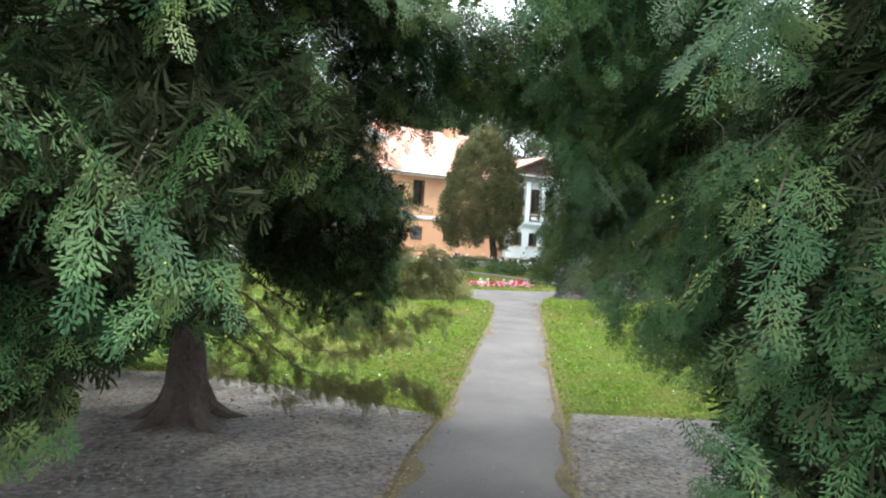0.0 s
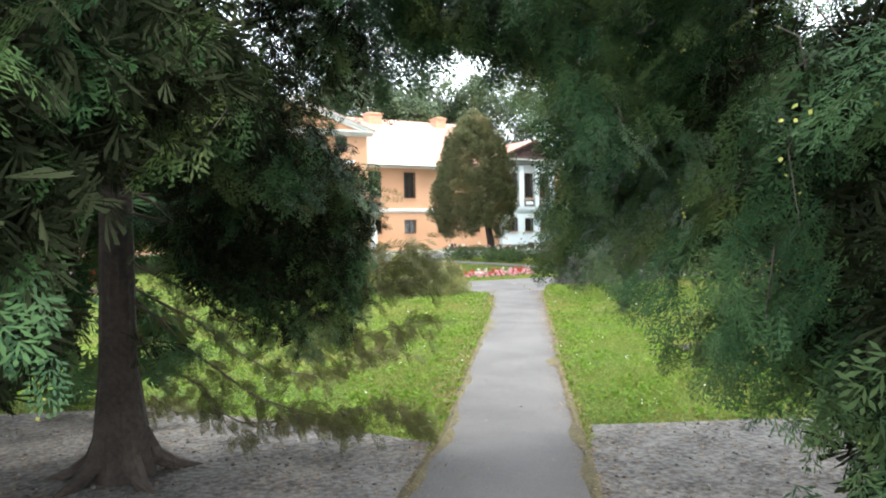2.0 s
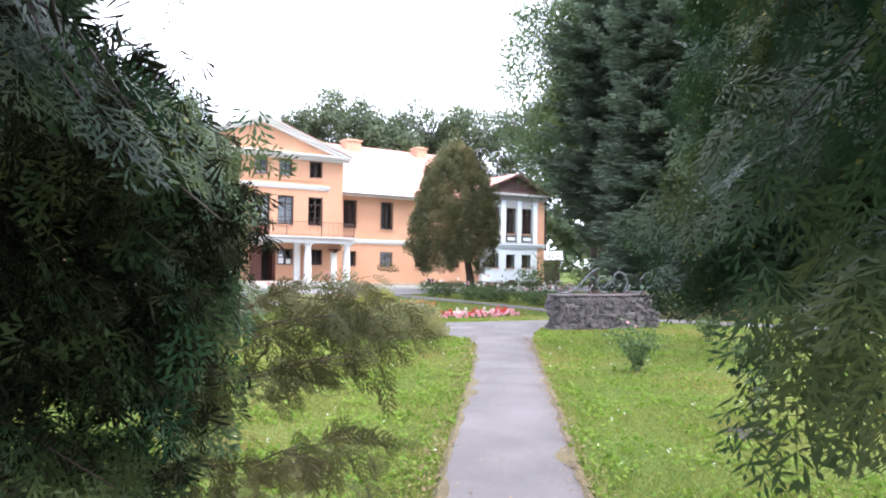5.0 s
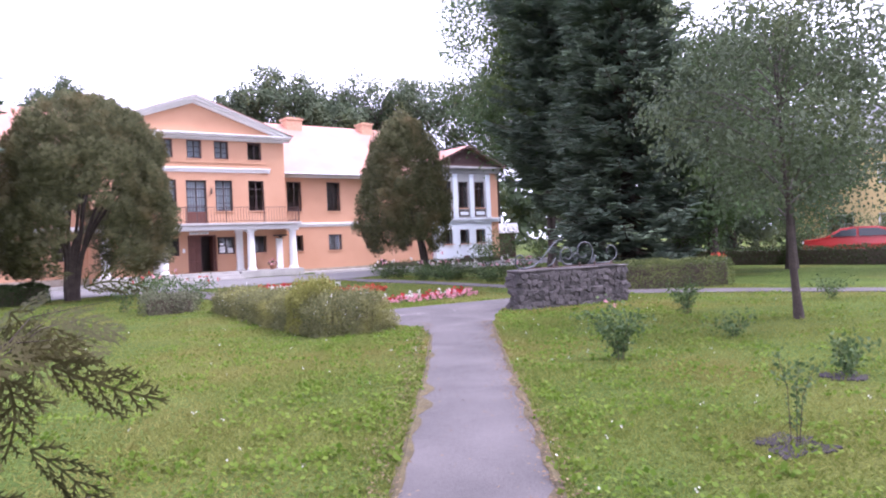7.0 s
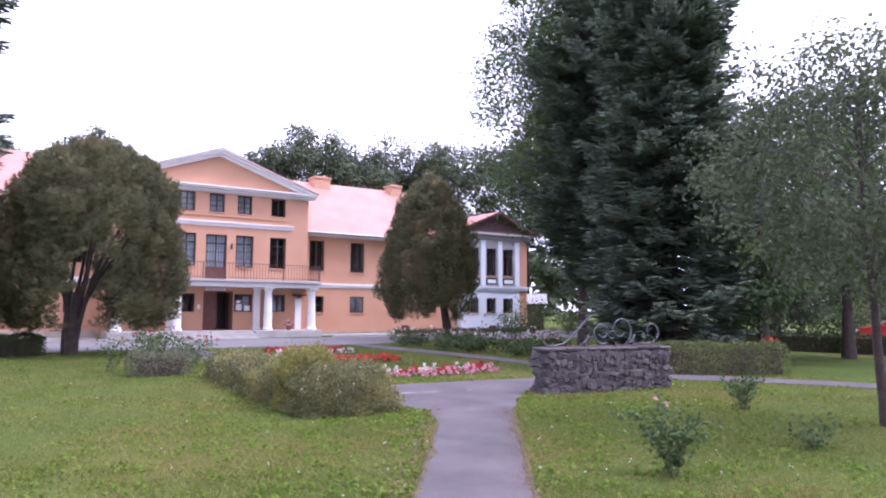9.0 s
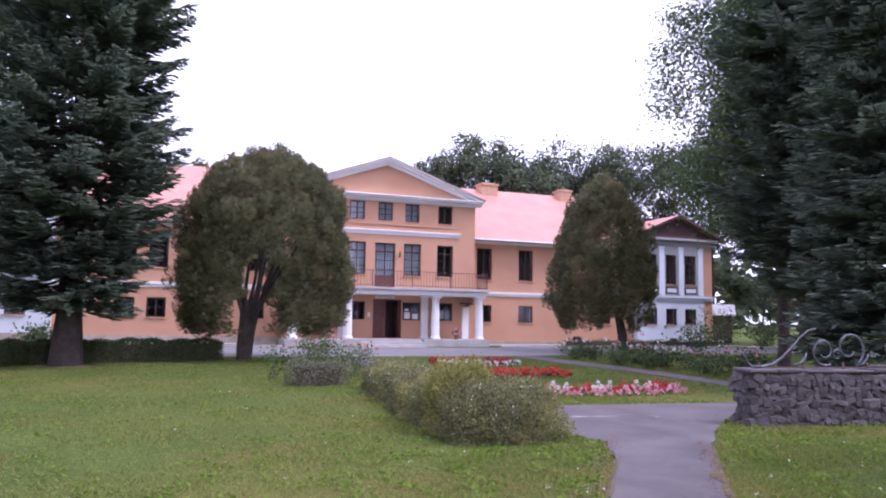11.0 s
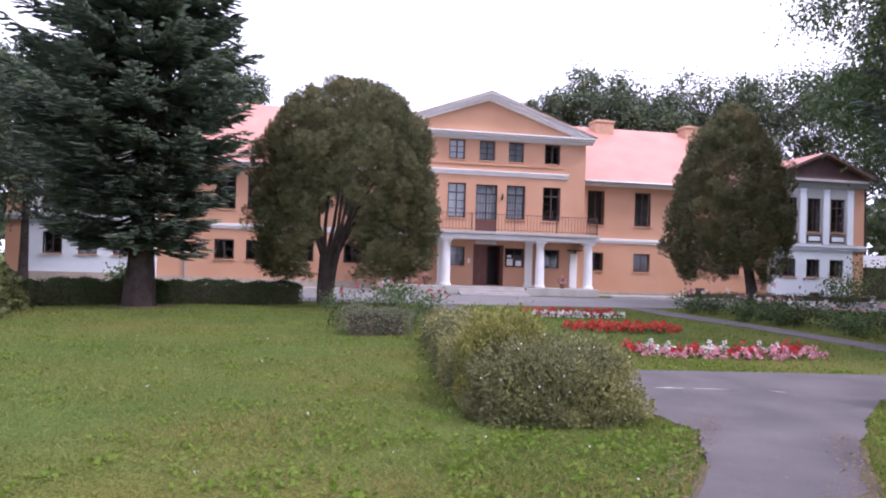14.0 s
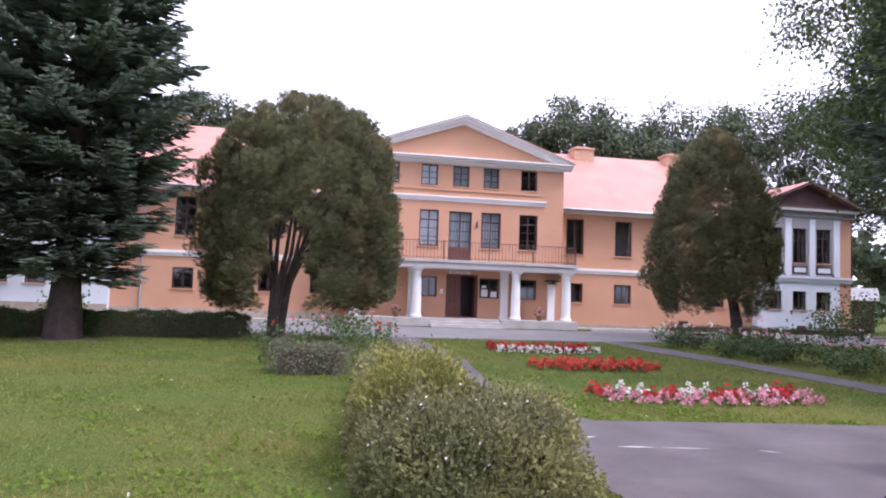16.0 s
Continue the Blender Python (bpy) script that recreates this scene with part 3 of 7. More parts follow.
def window(x0, x1, z0, z1, y, cols=2, rows=3, transom=0.0, curtain=False, sill=True, frame_mat=None, parent=None):
    """A framed window set back in its opening, with bars, panes and a sill."""
    p = parent or house
    yy, f = y + 0.09, 0.065
    gx = [x0 + f + (x1 - x0 - 2 * f) * i / cols for i in range(cols + 1)]
    zt = z1 - f - transom if transom else z1 - f
    gz = [z0 + f + (zt - z0 - f) * j / rows for j in range(rows + 1)] + ([z1 - f] if transom else [])
    lights = []
    for i in range(cols):
        for j in range(len(gz) - 1):
            wl_, wr = (0 if i == 0 else 0.03), (0 if i == cols - 1 else 0.03)
            wb, wt = (0 if j == 0 else 0.03 if transom and j == rows else 0.014), (0 if j == len(gz) - 2 else 0.03 if transom and j == rows - 1 else 0.014)
            lights.append((gx[i] + wl_, gx[i + 1] - wr, gz[j] + wb, gz[j + 1] - wt))
    s = pierced(x0, x1, z0, z1, yy, 0.07, lights)
    w = part("window", s, frame_mat or M_FRAME, p)
    for i in range(2):
        a, b = (gx[0], gx[cols // 2]) if i == 0 else (gx[cols // 2], gx[-1])
        pane = part("pane", Shape().box(a, b, yy + 0.032, yy + 0.038, z0 + f, z1 - f), M_GLASS, w)
        pane.visible_shadow = False
    if sill:
        part("sill", Shape().box(x0 - 0.06, x1 + 0.06, y - 0.07, y + 0.088, z0 - 0.055, z0 - 0.004, 0.008), M_PLASTER if frame_mat is None else M_WHITE, w)
    # added where panes are pale, in part for the sky they reflect
    if curtain:
        c, n = Shape(), 18
        pts = [(x0 + f + (x1 - x0 - 2 * f) * k / n, yy + 0.16 + 0.022 * math.sin(k * 2.3)) for k in range(n + 1)]
        for (xa, ya), (xb, yb) in zip(pts, pts[1:]):
            c.quad((xa, ya, z0), (xb, yb, z0), (xb, yb, z1), (xa, ya, z1))
        part("curtain", c, M_CURTAIN, w, "pale curtain behind the glass, also standing in for sky reflection")
    return w


# middle block: openings
W3 = [(11.44, 12.30), (13.37, 14.21), (14.97, 15.80), (16.52, 17.35), (18.48, 19.34)]
W2 = [(11.36, 12.34), (13.36, 14.32), None, (16.48, 17.49), (18.44, 19.41)]
W1 = [(11.48, 12.35), (13.58, 14.35), (16.48, 17.5), (18.57, 19.43)]
BX0, BX1 = 10.02, 20.75
holes = [(a, b, 6.87, 7.90) for a, b in W3] + [(w[0], w[1], 3.87, 5.65) for w in W2 if w] + [(14.84, 15.99, 3.16, 5.63)]
holes += [(a, b, 1.40, 2.38) for a, b in W1] + [(14.80, 16.42, 0.42, 2.52)]
part("front_wall", pierced(BX0, BX1, 0.0, 8.2, FRONT, 0.45, holes), M_PLASTER, house)
side = Shape()
side.box(BX0, BX0 + 0.4, FRONT + 0.45, 58, 0, 8.2).box(BX1 - 0.4, BX1, FRONT + 0.45, 58, 0, 8.2).box(BX0, BX1, 58, 58.4, 0, 8.2)
part("side_wall", side, M_PLASTER, house)
# unseen inner walls and floors, added in the dim colour behind the windows
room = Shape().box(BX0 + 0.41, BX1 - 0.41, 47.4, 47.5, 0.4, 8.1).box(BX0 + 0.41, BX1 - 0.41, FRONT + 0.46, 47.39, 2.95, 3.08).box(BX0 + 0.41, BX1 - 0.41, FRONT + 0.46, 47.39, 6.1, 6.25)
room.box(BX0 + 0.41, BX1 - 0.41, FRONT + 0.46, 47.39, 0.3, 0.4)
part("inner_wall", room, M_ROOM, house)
for k, (a, b) in enumerate(W3):
    window(a, b, 6.87, 7.90, FRONT, 2, 3, curtain=k in (1, 2, 3))
for k, w in enumerate(W2):
    if w:
        window(w[0], w[1], 3.87, 5.65, FRONT, 2, 3, transom=0.42, curtain=k in (1, 3))
for k, (a, b) in enumerate(W1):
    window(a, b, 1.40, 2.38, FRONT, 2, 2)
window(14.84, 15.99, 3.16, 5.63, FRONT, 2, 4, transom=0.42, curtain=True, sill=False)
part("door_panel", Shape().box(14.90, 15.39, FRONT + 0.085, FRONT + 0.125, 3.2, 3.85, 0.01).box(15.44, 15.93, FRONT + 0.085, FRONT + 0.125, 3.2, 3.85, 0.01), M_DOOR, house)

# pediment: tympanum, raking and level cornices
AX, AZ = 15.4, 10.05
part("tympanum", Shape().quad((BX0, FRONT + 0.002, 8.2), (BX1, FRONT + 0.002, 8.2), (AX, FRONT + 0.002, AZ)).quad((BX1, FRONT + 0.3, 8.2), (BX0, FRONT + 0.3, 8.2), (AX, FRONT + 0.3, AZ)), M_PLASTER, house)


def molding(x0, z0, x1, z1, steps, y=FRONT):
    """A stepped cornice from (x0, z0) to (x1, z1): steps are (below, above, out)."""
    s = Shape()
    for lo, hi, out in steps:
        p = [(x0, z0 + lo), (x1, z1 + lo), (x1, z1 + hi), (x0, z0 + hi)]
        f = [(x, y - out, z) for x, z in p]
        b = [(x, y + 0.0, z) for x, z in p]
        s.quad(*f)
        for i in range(4):
            j = (i + 1) % 4
            s.quad(f[j], f[i], b[i], b[j])
    return s


part("cornice", molding(BX0 - 0.35, 8.08, BX1 + 0.35, 8.08, [(-0.10, 0.02, 0.18), (0.02, 0.12, 0.40), (0.12, 0.19, 0.55)]), M_WHITE, house)
part("frieze", molding(BX0, 7.93, BX1, 7.93, [(0.0, 0.05, 0.05)]), M_WHITE, house)
rake = [(-0.22, -0.08, 0.22), (-0.08, 0.06, 0.42), (0.06, 0.16, 0.58)]
part("raking_cornice", molding(BX0 - 0.34, 8.22, AX, 10.20, rake), M_WHITE, house)
part("raking_cornice", molding(AX, 10.20, BX1 + 0.34, 8.22, rake), M_WHITE, house)
roofm = Shape()
for x, z in ((BX0 - 0.42, 8.32), (BX1 + 0.42, 8.32)):
    roofm.quad((x, FRONT - 0.62, z), (AX, FRONT - 0.62, 10.39), (AX, 58.6, 10.39), (x, 58.6, z))
    roofm.quad((x, FRONT - 0.62, z - 0.03), (x, 58.6, z - 0.03), (AX, 58.6, 10.36), (AX, FRONT - 0.62, 10.36))
    roofm.quad((x, FRONT - 0.62, z - 0.03), (AX, FRONT - 0.62, 10.36), (AX, FRONT - 0.62, 10.39), (x, FRONT - 0.62, z))
part("roof", roofm, M_ROOF, house)
part("band", molding(11.05, 6.2, 19.8, 6.2, [(-0.10, 0.0, 0.05), (0.0, 0.08, 0.10), (0.08, 0.15, 0.16)]), M_WHITE, house)
part("sill_band", molding(11.2, 6.7, 19.55, 6.7, [(-0.07, 0.07, 0.06)]), M_PLASTER, house)

# porch: plinth, steps, columns, deck, railing
COLS = [10.3, 13.15, 17.97, 20.53]
plinth = Shape().box(9.85, 13.72, 43.28, 44.998, 0, 0.40, 0.02).box(17.18, 20.98, 43.28, 44.998, 0, 0.40, 0.02).box(13.72, 17.18, 43.62, 44.998, 0, 0.398, 0.015)
part("porch_floor", plinth, M_CONCRETE, house)
for k in range(3):
    part("step", Shape().box(13.725, 17.175, 43.62 - 0.32 * (k + 1), 43.615 - 0.32 * k, 0, 0.27 - 0.13 * k + 0.0 if k < 2 else 0.06, 0.012), M_CONCRETE, house)
for x in COLS:
    col = Shape().lathe([(0.285, 0.0), (0.285, 0.09), (0.255, 0.13), (0.235, 0.17), (0.228, 0.22), (0.226, 0.8), (0.205, 1.6), (0.19, 2.05), (0.21, 2.08), (0.21, 2.11), (0.19, 2.13), (0.24, 2.2), (0.25, 2.24)], x, 43.73, 0.40, 24)
    col.box(x - 0.27, x + 0.27, 43.46, 44.0, 2.642, 2.74, 0.008)
    part("column", col.mesh("column", True), M_WHITE, house, "white painted round column")
for x0, x1 in ((12.9, 13.22), (17.53, 17.92)):
    part("pilaster", Shape().box(x0, x1, 44.84, 44.998, 0.40, 2.62, 0.01).box(x0 - 0.04, x1 + 0.04, 44.80, 44.998, 2.62, 2.74, 0.008).box(x0 - 0.04, x1 + 0.04, 44.80, 44.998, 0.401, 0.52, 0.008), M_WHITE, house)
part("pilaster", Shape().box(19.98, 20.36, 44.84, 44.998, 0.40, 2.2, 0.01), M_WHITE, house)
part("deck_beam", Shape().box(9.98, 20.82, 43.42, 44.998, 2.745, 2.98, 0.01), M_WHITE, house)
part("balcony_deck", Shape().box(9.85, 20.95, 43.26, 44.998, 2.985, 3.13, 0.015), M_CONCRETE, house)
rail = part("balcony_railing", Shape().box(9.95, 20.86, 43.36, 43.40, 3.98, 4.01).box(9.95, 20.86, 43.365, 43.395, 3.22, 3.245)
            .box(9.95, 9.985, 43.40, 44.99, 3.98, 4.01).box(20.825, 20.86, 43.40, 44.99, 3.98, 4.01).box(20.825, 20.86, 43.40, 44.99, 3.22, 3.245), M_IRON, house)
bar = Shape().tube([(0, 0, 3.13), (0, 0, 3.98)], 0.011, 6).mesh("bar")
post = Shape().box(-0.022, 0.022, -0.022, 0.022, 3.13, 4.06, 0.005).mesh("post")
x = 10.06
while x < 20.8:
    part("bar", bar, M_IRON, rail).location = (x, 43.38, 0)
    x += 0.165
for k in range(8):
    part("bar", bar, M_IRON, rail).location = (20.84, 43.55 + 0.18 * k, 0)
for x in (9.97, 12.1, 14.3, 16.5, 18.7, 20.84):
    part("post", post, M_IRON, rail).location = (x, 43.38, 0)

# entrance: one leaf shut, one open on a dark hall
door = part("entrance_door", Shape().box(14.80, 14.88, 45.10, 45.20, 0.41, 2.52).box(16.34, 16.42, 45.10, 45.20, 0.41, 2.52).box(14.88, 16.34, 45.10, 45.20, 2.44, 2.52), M_DOOR, house)
leafm = Shape().box(14.885, 15.56, 45.12, 45.17, 0.42, 2.435)
for za, zb in ((0.55, 1.05), (1.12, 1.62), (1.70, 2.32)):
    leafm.box(14.97, 15.19, 45.10, 45.12, za, zb, 0.012).box(15.26, 15.48, 45.10, 45.12, za, zb, 0.012)
part("door_leaf", leafm, M_DOOR, door, "closed brown panelled door leaf")
part("door_leaf", Shape().box(16.27, 16.325, 45.21, 45.86, 0.42, 2.43, 0.006), M_DOOR, door, "open door leaf turned into the hall")
part("handle", Shape().tube([(15.5, 45.08, 1.42), (15.5, 45.06, 1.42), (15.42, 45.06, 1.42)], 0.011, 6), M_STEEL, door)
sign = part("sign", Shape().box(14.92, 15.42, 44.955, 44.998, 2.56, 2.70, 0.006).box(15.48, 15.98, 44.955, 44.998, 2.56, 2.70, 0.006), M_PAPER, house, "pale name boards over the door, unreadable")
bars = Shape()
for x0 in (14.97, 15.53):
    bars.box(x0, x0 + 0.4, 44.948, 44.954, 2.645, 2.665).box(x0 + 0.04, x0 + 0.34, 44.948, 44.954, 2.595, 2.612)
part("lettering", bars, M_INK, sign)
part("notice", Shape().box(14.50, 14.64, 44.97, 44.998, 1.55, 1.78, 0.004), M_PAPER, house, "small white notice beside the door")
part("notice", Shape().box(16.60, 16.92, 45.06, 45.072, 1.48, 1.83).box(17.08, 17.38, 45.06, 45.072, 1.46, 1.74).box(16.62, 16.84, 45.06, 45.072, 1.9, 2.02), M_PAPER, house, "papers hung in the window")
part("awning_lamp", Shape().box(19.85, 20.55, 44.5, 44.995, 2.34, 2.42, 0.02).tube([(20.2, 44.7, 2.34), (20.2, 44.7, 2.24)], [0.05, 0.12], 10), M_FRAME, house, "dark lamp board over the pilaster")
part("wall_lamp", Shape().box(16.2, 16.28, 44.93, 44.998, 4.86, 5.08, 0.01).tube([(16.24, 44.9, 5.2), (16.24, 44.9, 4.95)], [0.03, 0.05], 8), M_FRAME, house)

# wings
WR = [(21.65, 22.65), (24.45, 25.44), (27.25, 28.24), (30.05, 31.04)]
WL = [(1.72, 2.70), (3.28, 4.22), (5.75, 6.70), (8.25, 9.2)]
for name, x0, x1, ws in (("east", BX1, 32.8, WR), ("west", -1.0, BX0, WL)):
    hs = [(a, b, 3.92, 5.82) for a, b in ws] + [(a, b, 1.35, 2.37) for a, b in ws]
    if name == "east":
        hs.append((28.34, 28.91, 0.20, 0.48))
    part("wing_wall", pierced(x0 + (0.002 if name == "east" else 0), x1 - (0.002 if name == "west" else 0), 0.0, 6.2, WING, 0.45, hs), M_PLASTER, house)
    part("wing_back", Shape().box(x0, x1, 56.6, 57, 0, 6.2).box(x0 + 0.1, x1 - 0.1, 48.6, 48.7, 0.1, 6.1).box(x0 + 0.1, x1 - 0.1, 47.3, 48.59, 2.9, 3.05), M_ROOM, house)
    for k, (a, b) in enumerate(ws):
        window(a, b, 3.92, 5.82, WING, 2, 3, transom=0.42, curtain=k == 2)
        window(a, b, 1.35, 2.37, WING, 2, 2)
    part("wing_band", molding(x0 + 0.01, 3.0, x1 - 0.01, 3.0, [(-0.10, 0.04, 0.05), (0.04, 0.18, 0.12)], WING), M_WHITE, house)
    part("wing_plinth", molding(x0 + 0.01, 0.0, x1 - 0.01, 0.0, [(0.0, 0.19, 0.07)] if name == "east" else [(0.0, 0.42, 0.07)], WING), M_PLINTH, house)
    part("eave", molding(x0, 6.2, x1, 6.2, [(-0.12, -0.02, 0.2), (-0.02, 0.08, 0.45)], WING), M_WHITE, house)
    r = Shape()
    for ya, za, yb, zb in ((46.25, 6.33, 51.9, 10.40), (57.6, 6.33, 51.9, 10.40)):
        r.quad((x0, ya, za), (x1, ya, za), (x1, yb, zb), (x0, yb, zb))
        r.quad((x0, ya, za - 0.04), (x0, yb, zb - 0.04), (x1, yb, zb - 0.04), (x1, ya, za - 0.04))
        r.quad((x0, ya, za - 0.04), (x1, ya, za - 0.04), (x1, ya, za), (x0, ya, za))
    part("roof", r, M_ROOF, house)
    g = Shape()
    g.tube([(x0 + 0.02, 46.18, 6.27), (x1 - 0.02, 46.18, 6.25)], 0.07, 8)
    xd = x0 + 0.12 if name == "east" else 0.35
    g.tube([(xd, 46.18, 6.22), (xd, 46.55, 5.95), (xd, 46.76, 5.8), (xd, 46.76, 0.25), (xd, 46.6, 0.12)], 0.05, 8)
    part("gutter", g, M_GUTTER, house, "grey zinc gutter and downpipe")
for x, w in ((23.75, 1.2), (29.8, 0.9), (0.3, 1.0), (10.4, 0.9)):
    part("chimney", Shape().box(x, x + w, 51.2, 52.2, 9.3, 10.62, 0.02).box(x - 0.07, x + w + 0.07, 51.13, 52.27, 10.62, 10.75, 0.015).box(x + 0.15, x + w - 0.15, 51.35, 52.05, 10.75, 10.83), M_BRICK, house, "orange brick chimney")

# pale end pavilions with a dark gable
for name, x0, x1, s0, s1, ws in (("east", 32.8, 38.06, 38.06, 38.8, [(33.48, 34.35), (35.02, 35.90), (36.54, 37.47)]),
                                 ("west", -7.1, -1.0, -7.85, -7.1, [(-6.2, -5.3), (-4.6, -3.7), (-3.0, -2.1)])):
    hs = [(a, b, 4.02, 5.99) for a, b in ws] + [(a, b, 1.38, 2.42) for a, b in ws]
    if name == "east":
        hs.append((35.55, 36.21, 0.22, 0.44))
    part("pavilion_wall", pierced(x0, x1, 0.0, 3.1, END, 0.45, [h for h in hs if h[3] < 3]), M_BLUEWHITE, house, "bluish white plaster of the end pavilion")
    part("pavilion_wall", pierced(x0, x1, 3.102, 7.0, END, 0.45, [h for h in hs if h[2] > 3]), M_GREYWALL, house, "greyish plaster of the upper storey")
    part("pavilion_pier", Shape().box(s0, s1, END + 0.02, 57, 0, 7.0), M_PLASTER, house)
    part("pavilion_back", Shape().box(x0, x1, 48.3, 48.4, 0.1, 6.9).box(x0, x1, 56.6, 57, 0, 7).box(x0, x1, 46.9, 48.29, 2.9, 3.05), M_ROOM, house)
    for a, b in ws:
        window(a, b, 4.02, 5.99, END, 2, 3, transom=0.45)
        window(a, b, 1.38, 2.42, END, 2, 2)
        part("panel", molding(a - 0.02, 3.62, b + 0.02, 3.62, [(-0.22, 0.22, 0.04)], END), M_FRAME, house)
        part("panel", molding(a + 0.07, 3.62, b - 0.07, 3.62, [(-0.13, 0.13, 0.06)], END), M_BLUEWHITE, house)
    for a, b in zip([x0 + 0.1] + [w[1] + 0.14 for w in ws], [w[0] - 0.14 for w in ws] + [x1 - 0.05]):
        if b - a > 0.15:
            part("pilaster", molding(a, 3.3, b, 3.3, [(0.0, 3.1, 0.08), (3.1, 3.22, 0.13), (0.0, 0.12, 0.12)], END), M_BLUEWHITE, house)
    part("pavilion_band", molding(min(x0, s0), 3.02, max(x1, s1), 3.02, [(-0.06, 0.12, 0.09), (0.12, 0.25, 0.16)], END), M_BLUEWHITE, house)
    part("pavilion_cornice", molding(min(x0, s0) - 0.2, 6.95, max(x1, s1) + 0.2, 6.95, [(-0.3, 0.0, 0.1), (0.0, 0.14, 0.4)], END), M_GREYWALL, house)
    part("pavilion_plinth", molding(min(x0, s0), 0.0, max(x1, s1), 0.0, [(0.0, 0.5, 0.07)] if name == "west" else [(0.0, 0.21, 0.07)], END), M_PLINTH, house)
    ga, gb = min(x0, s0) - 0.45, max(x1, s1) + 0.45
    gm = (ga + gb) / 2
    part("gable", Shape().quad((ga, END - 0.1, 7.1), (gb, END - 0.1, 7.1), (gm, END - 0.1, 8.5)).quad((ga, END - 0.35, 7.1), (gb, END - 0.35, 7.1), (gb, END - 0.35, 7.25), (ga, END - 0.35, 7.25)), M_GABLE, house, "dark brown boarded gable")
    r = Shape()
    for xa in (ga - 0.2, gb + 0.2):
        r.quad((xa, END - 0.6, 7.1), (gm, END - 0.6, 8.65), (gm, 57.3, 8.65), (xa, 57.3, 7.1))
        r.quad((xa, END - 0.6, 7.0), (gm, END - 0.6, 8.55), (gm, END - 0.6, 8.65), (xa, END - 0.6, 7.1))
    part("roof", r, M_ROOF, house)
    part("bargeboard", molding(ga - 0.2, 7.05, gm, 8.6, [(-0.1, 0.06, 0.02)], END - 0.6), M_GABLE, house)
    part("bargeboard", molding(gm, 8.6, gb + 0.2, 7.05, [(-0.1, 0.06, 0.02)], END - 0.6), M_GABLE, house)

for x0, x1, y, z0, z1 in ((28.28, 28.82, WING, 0.28, 0.53), (35.27, 35.86, END, 0.23, 0.48)):
    vent = part("vent", Shape().box(x0, x1, y - 0.012, y + 0.004, z0, z1), M_GABLE, house, "dark basement vent")
    for k in range(4):
        part("vent_slat", Shape().box(x0 + 0.02, x1 - 0.02, y - 0.026, y - 0.013, z0 + 0.03 + 0.055 * k, z0 + 0.05 + 0.055 * k), M_IRON, vent)


# ---- trees and hedges ----
AHEAD, RIGHT = np.array((0.594, 0.804)), np.array((0.804, -0.594))   # along and across the footpath


def along(p):
    return p[:, 0] * AHEAD[0] + p[:, 1] * AHEAD[1], p[:, 0] * RIGHT[0] + p[:, 1] * RIGHT[1]


def trunk_shape(h, r, seed, flare=1.6, lean=(0, 0), sides=12, stop=0.12):
    r_, s, pts, rad = random.Random(seed), Shape(), [], []
    for i in range(13):
        t = i / 12
        pts.append((lean[0] * t + 0.05 * h / 6 * noise.noise((t * 3, seed, 0)), lean[1] * t + 0.05 * h / 6 * noise.noise((t * 3, seed, 9)), h * t))
        rad.append(r * ((1 - t) * (1 - stop) + stop) * (1 + (flare - 1) * math.exp(-t * h / (r * 1.6))))
    pts[0] = (pts[0][0], pts[0][1], -0.05)
    return s.tube(pts, rad, sides)


def plates(g, c, a, count, size, droop=0.62, twist=0.16, turn=0.75):
    """Compound sprays: for each twig end c with outward axis a, fronds on both sides of a drooping twig, in one plane."""
    n = len(c)
    a = a / np.linalg.norm(a, axis=1, keepdims=True)
    a = a * np.array((1, 1, 0.4)) - np.array((0, 0, 1.0)) * (droop + 0.22 * g.normal(size=n))[:, None]
    yaw = turn * g.normal(size=n)
    a = np.stack([a[:, 0] * np.cos(yaw) - a[:, 1] * np.sin(yaw), a[:, 0] * np.sin(yaw) + a[:, 1] * np.cos(yaw), a[:, 2]], 1)
    a /= np.linalg.norm(a, axis=1, keepdims=True)
    w = np.cross(a, (0, 0, 1.0)) + 0.22 * g.normal(size=(n, 3))
    w /= np.linalg.norm(w, axis=1, keepdims=True)
    nn = np.cross(w, a)
    P, D, N, S = [], [], [], []
    for j in range(count):
        t = j / (count - 1)
        phi = (1 if j % 2 else -1) * (1 - t) * g.uniform(0.55, 1.1, n) + 0.1 * g.normal(size=n)
        P.append(c + a * ((t - 0.6) * g.uniform(0.26, 0.4, n))[:, None] + 0.012 * g.normal(size=(n, 3)))
        D.append(a * np.cos(phi)[:, None] + w * np.sin(phi)[:, None] - np.array((0, 0, 0.12)) + 0.08 * g.normal(size=(n, 3)))
        N.append(nn + twist * g.normal(size=(n, 3)))
        S.append(g.uniform(0.75, 1.25, n) * size * (1.15 - 0.25 * t))
    return [np.concatenate(q) for q in (P, D, N, S)]


def from_path(s, u, z):
    return (s * AHEAD[0] + u * RIGHT[0], s * AHEAD[1] + u * RIGHT[1], z)


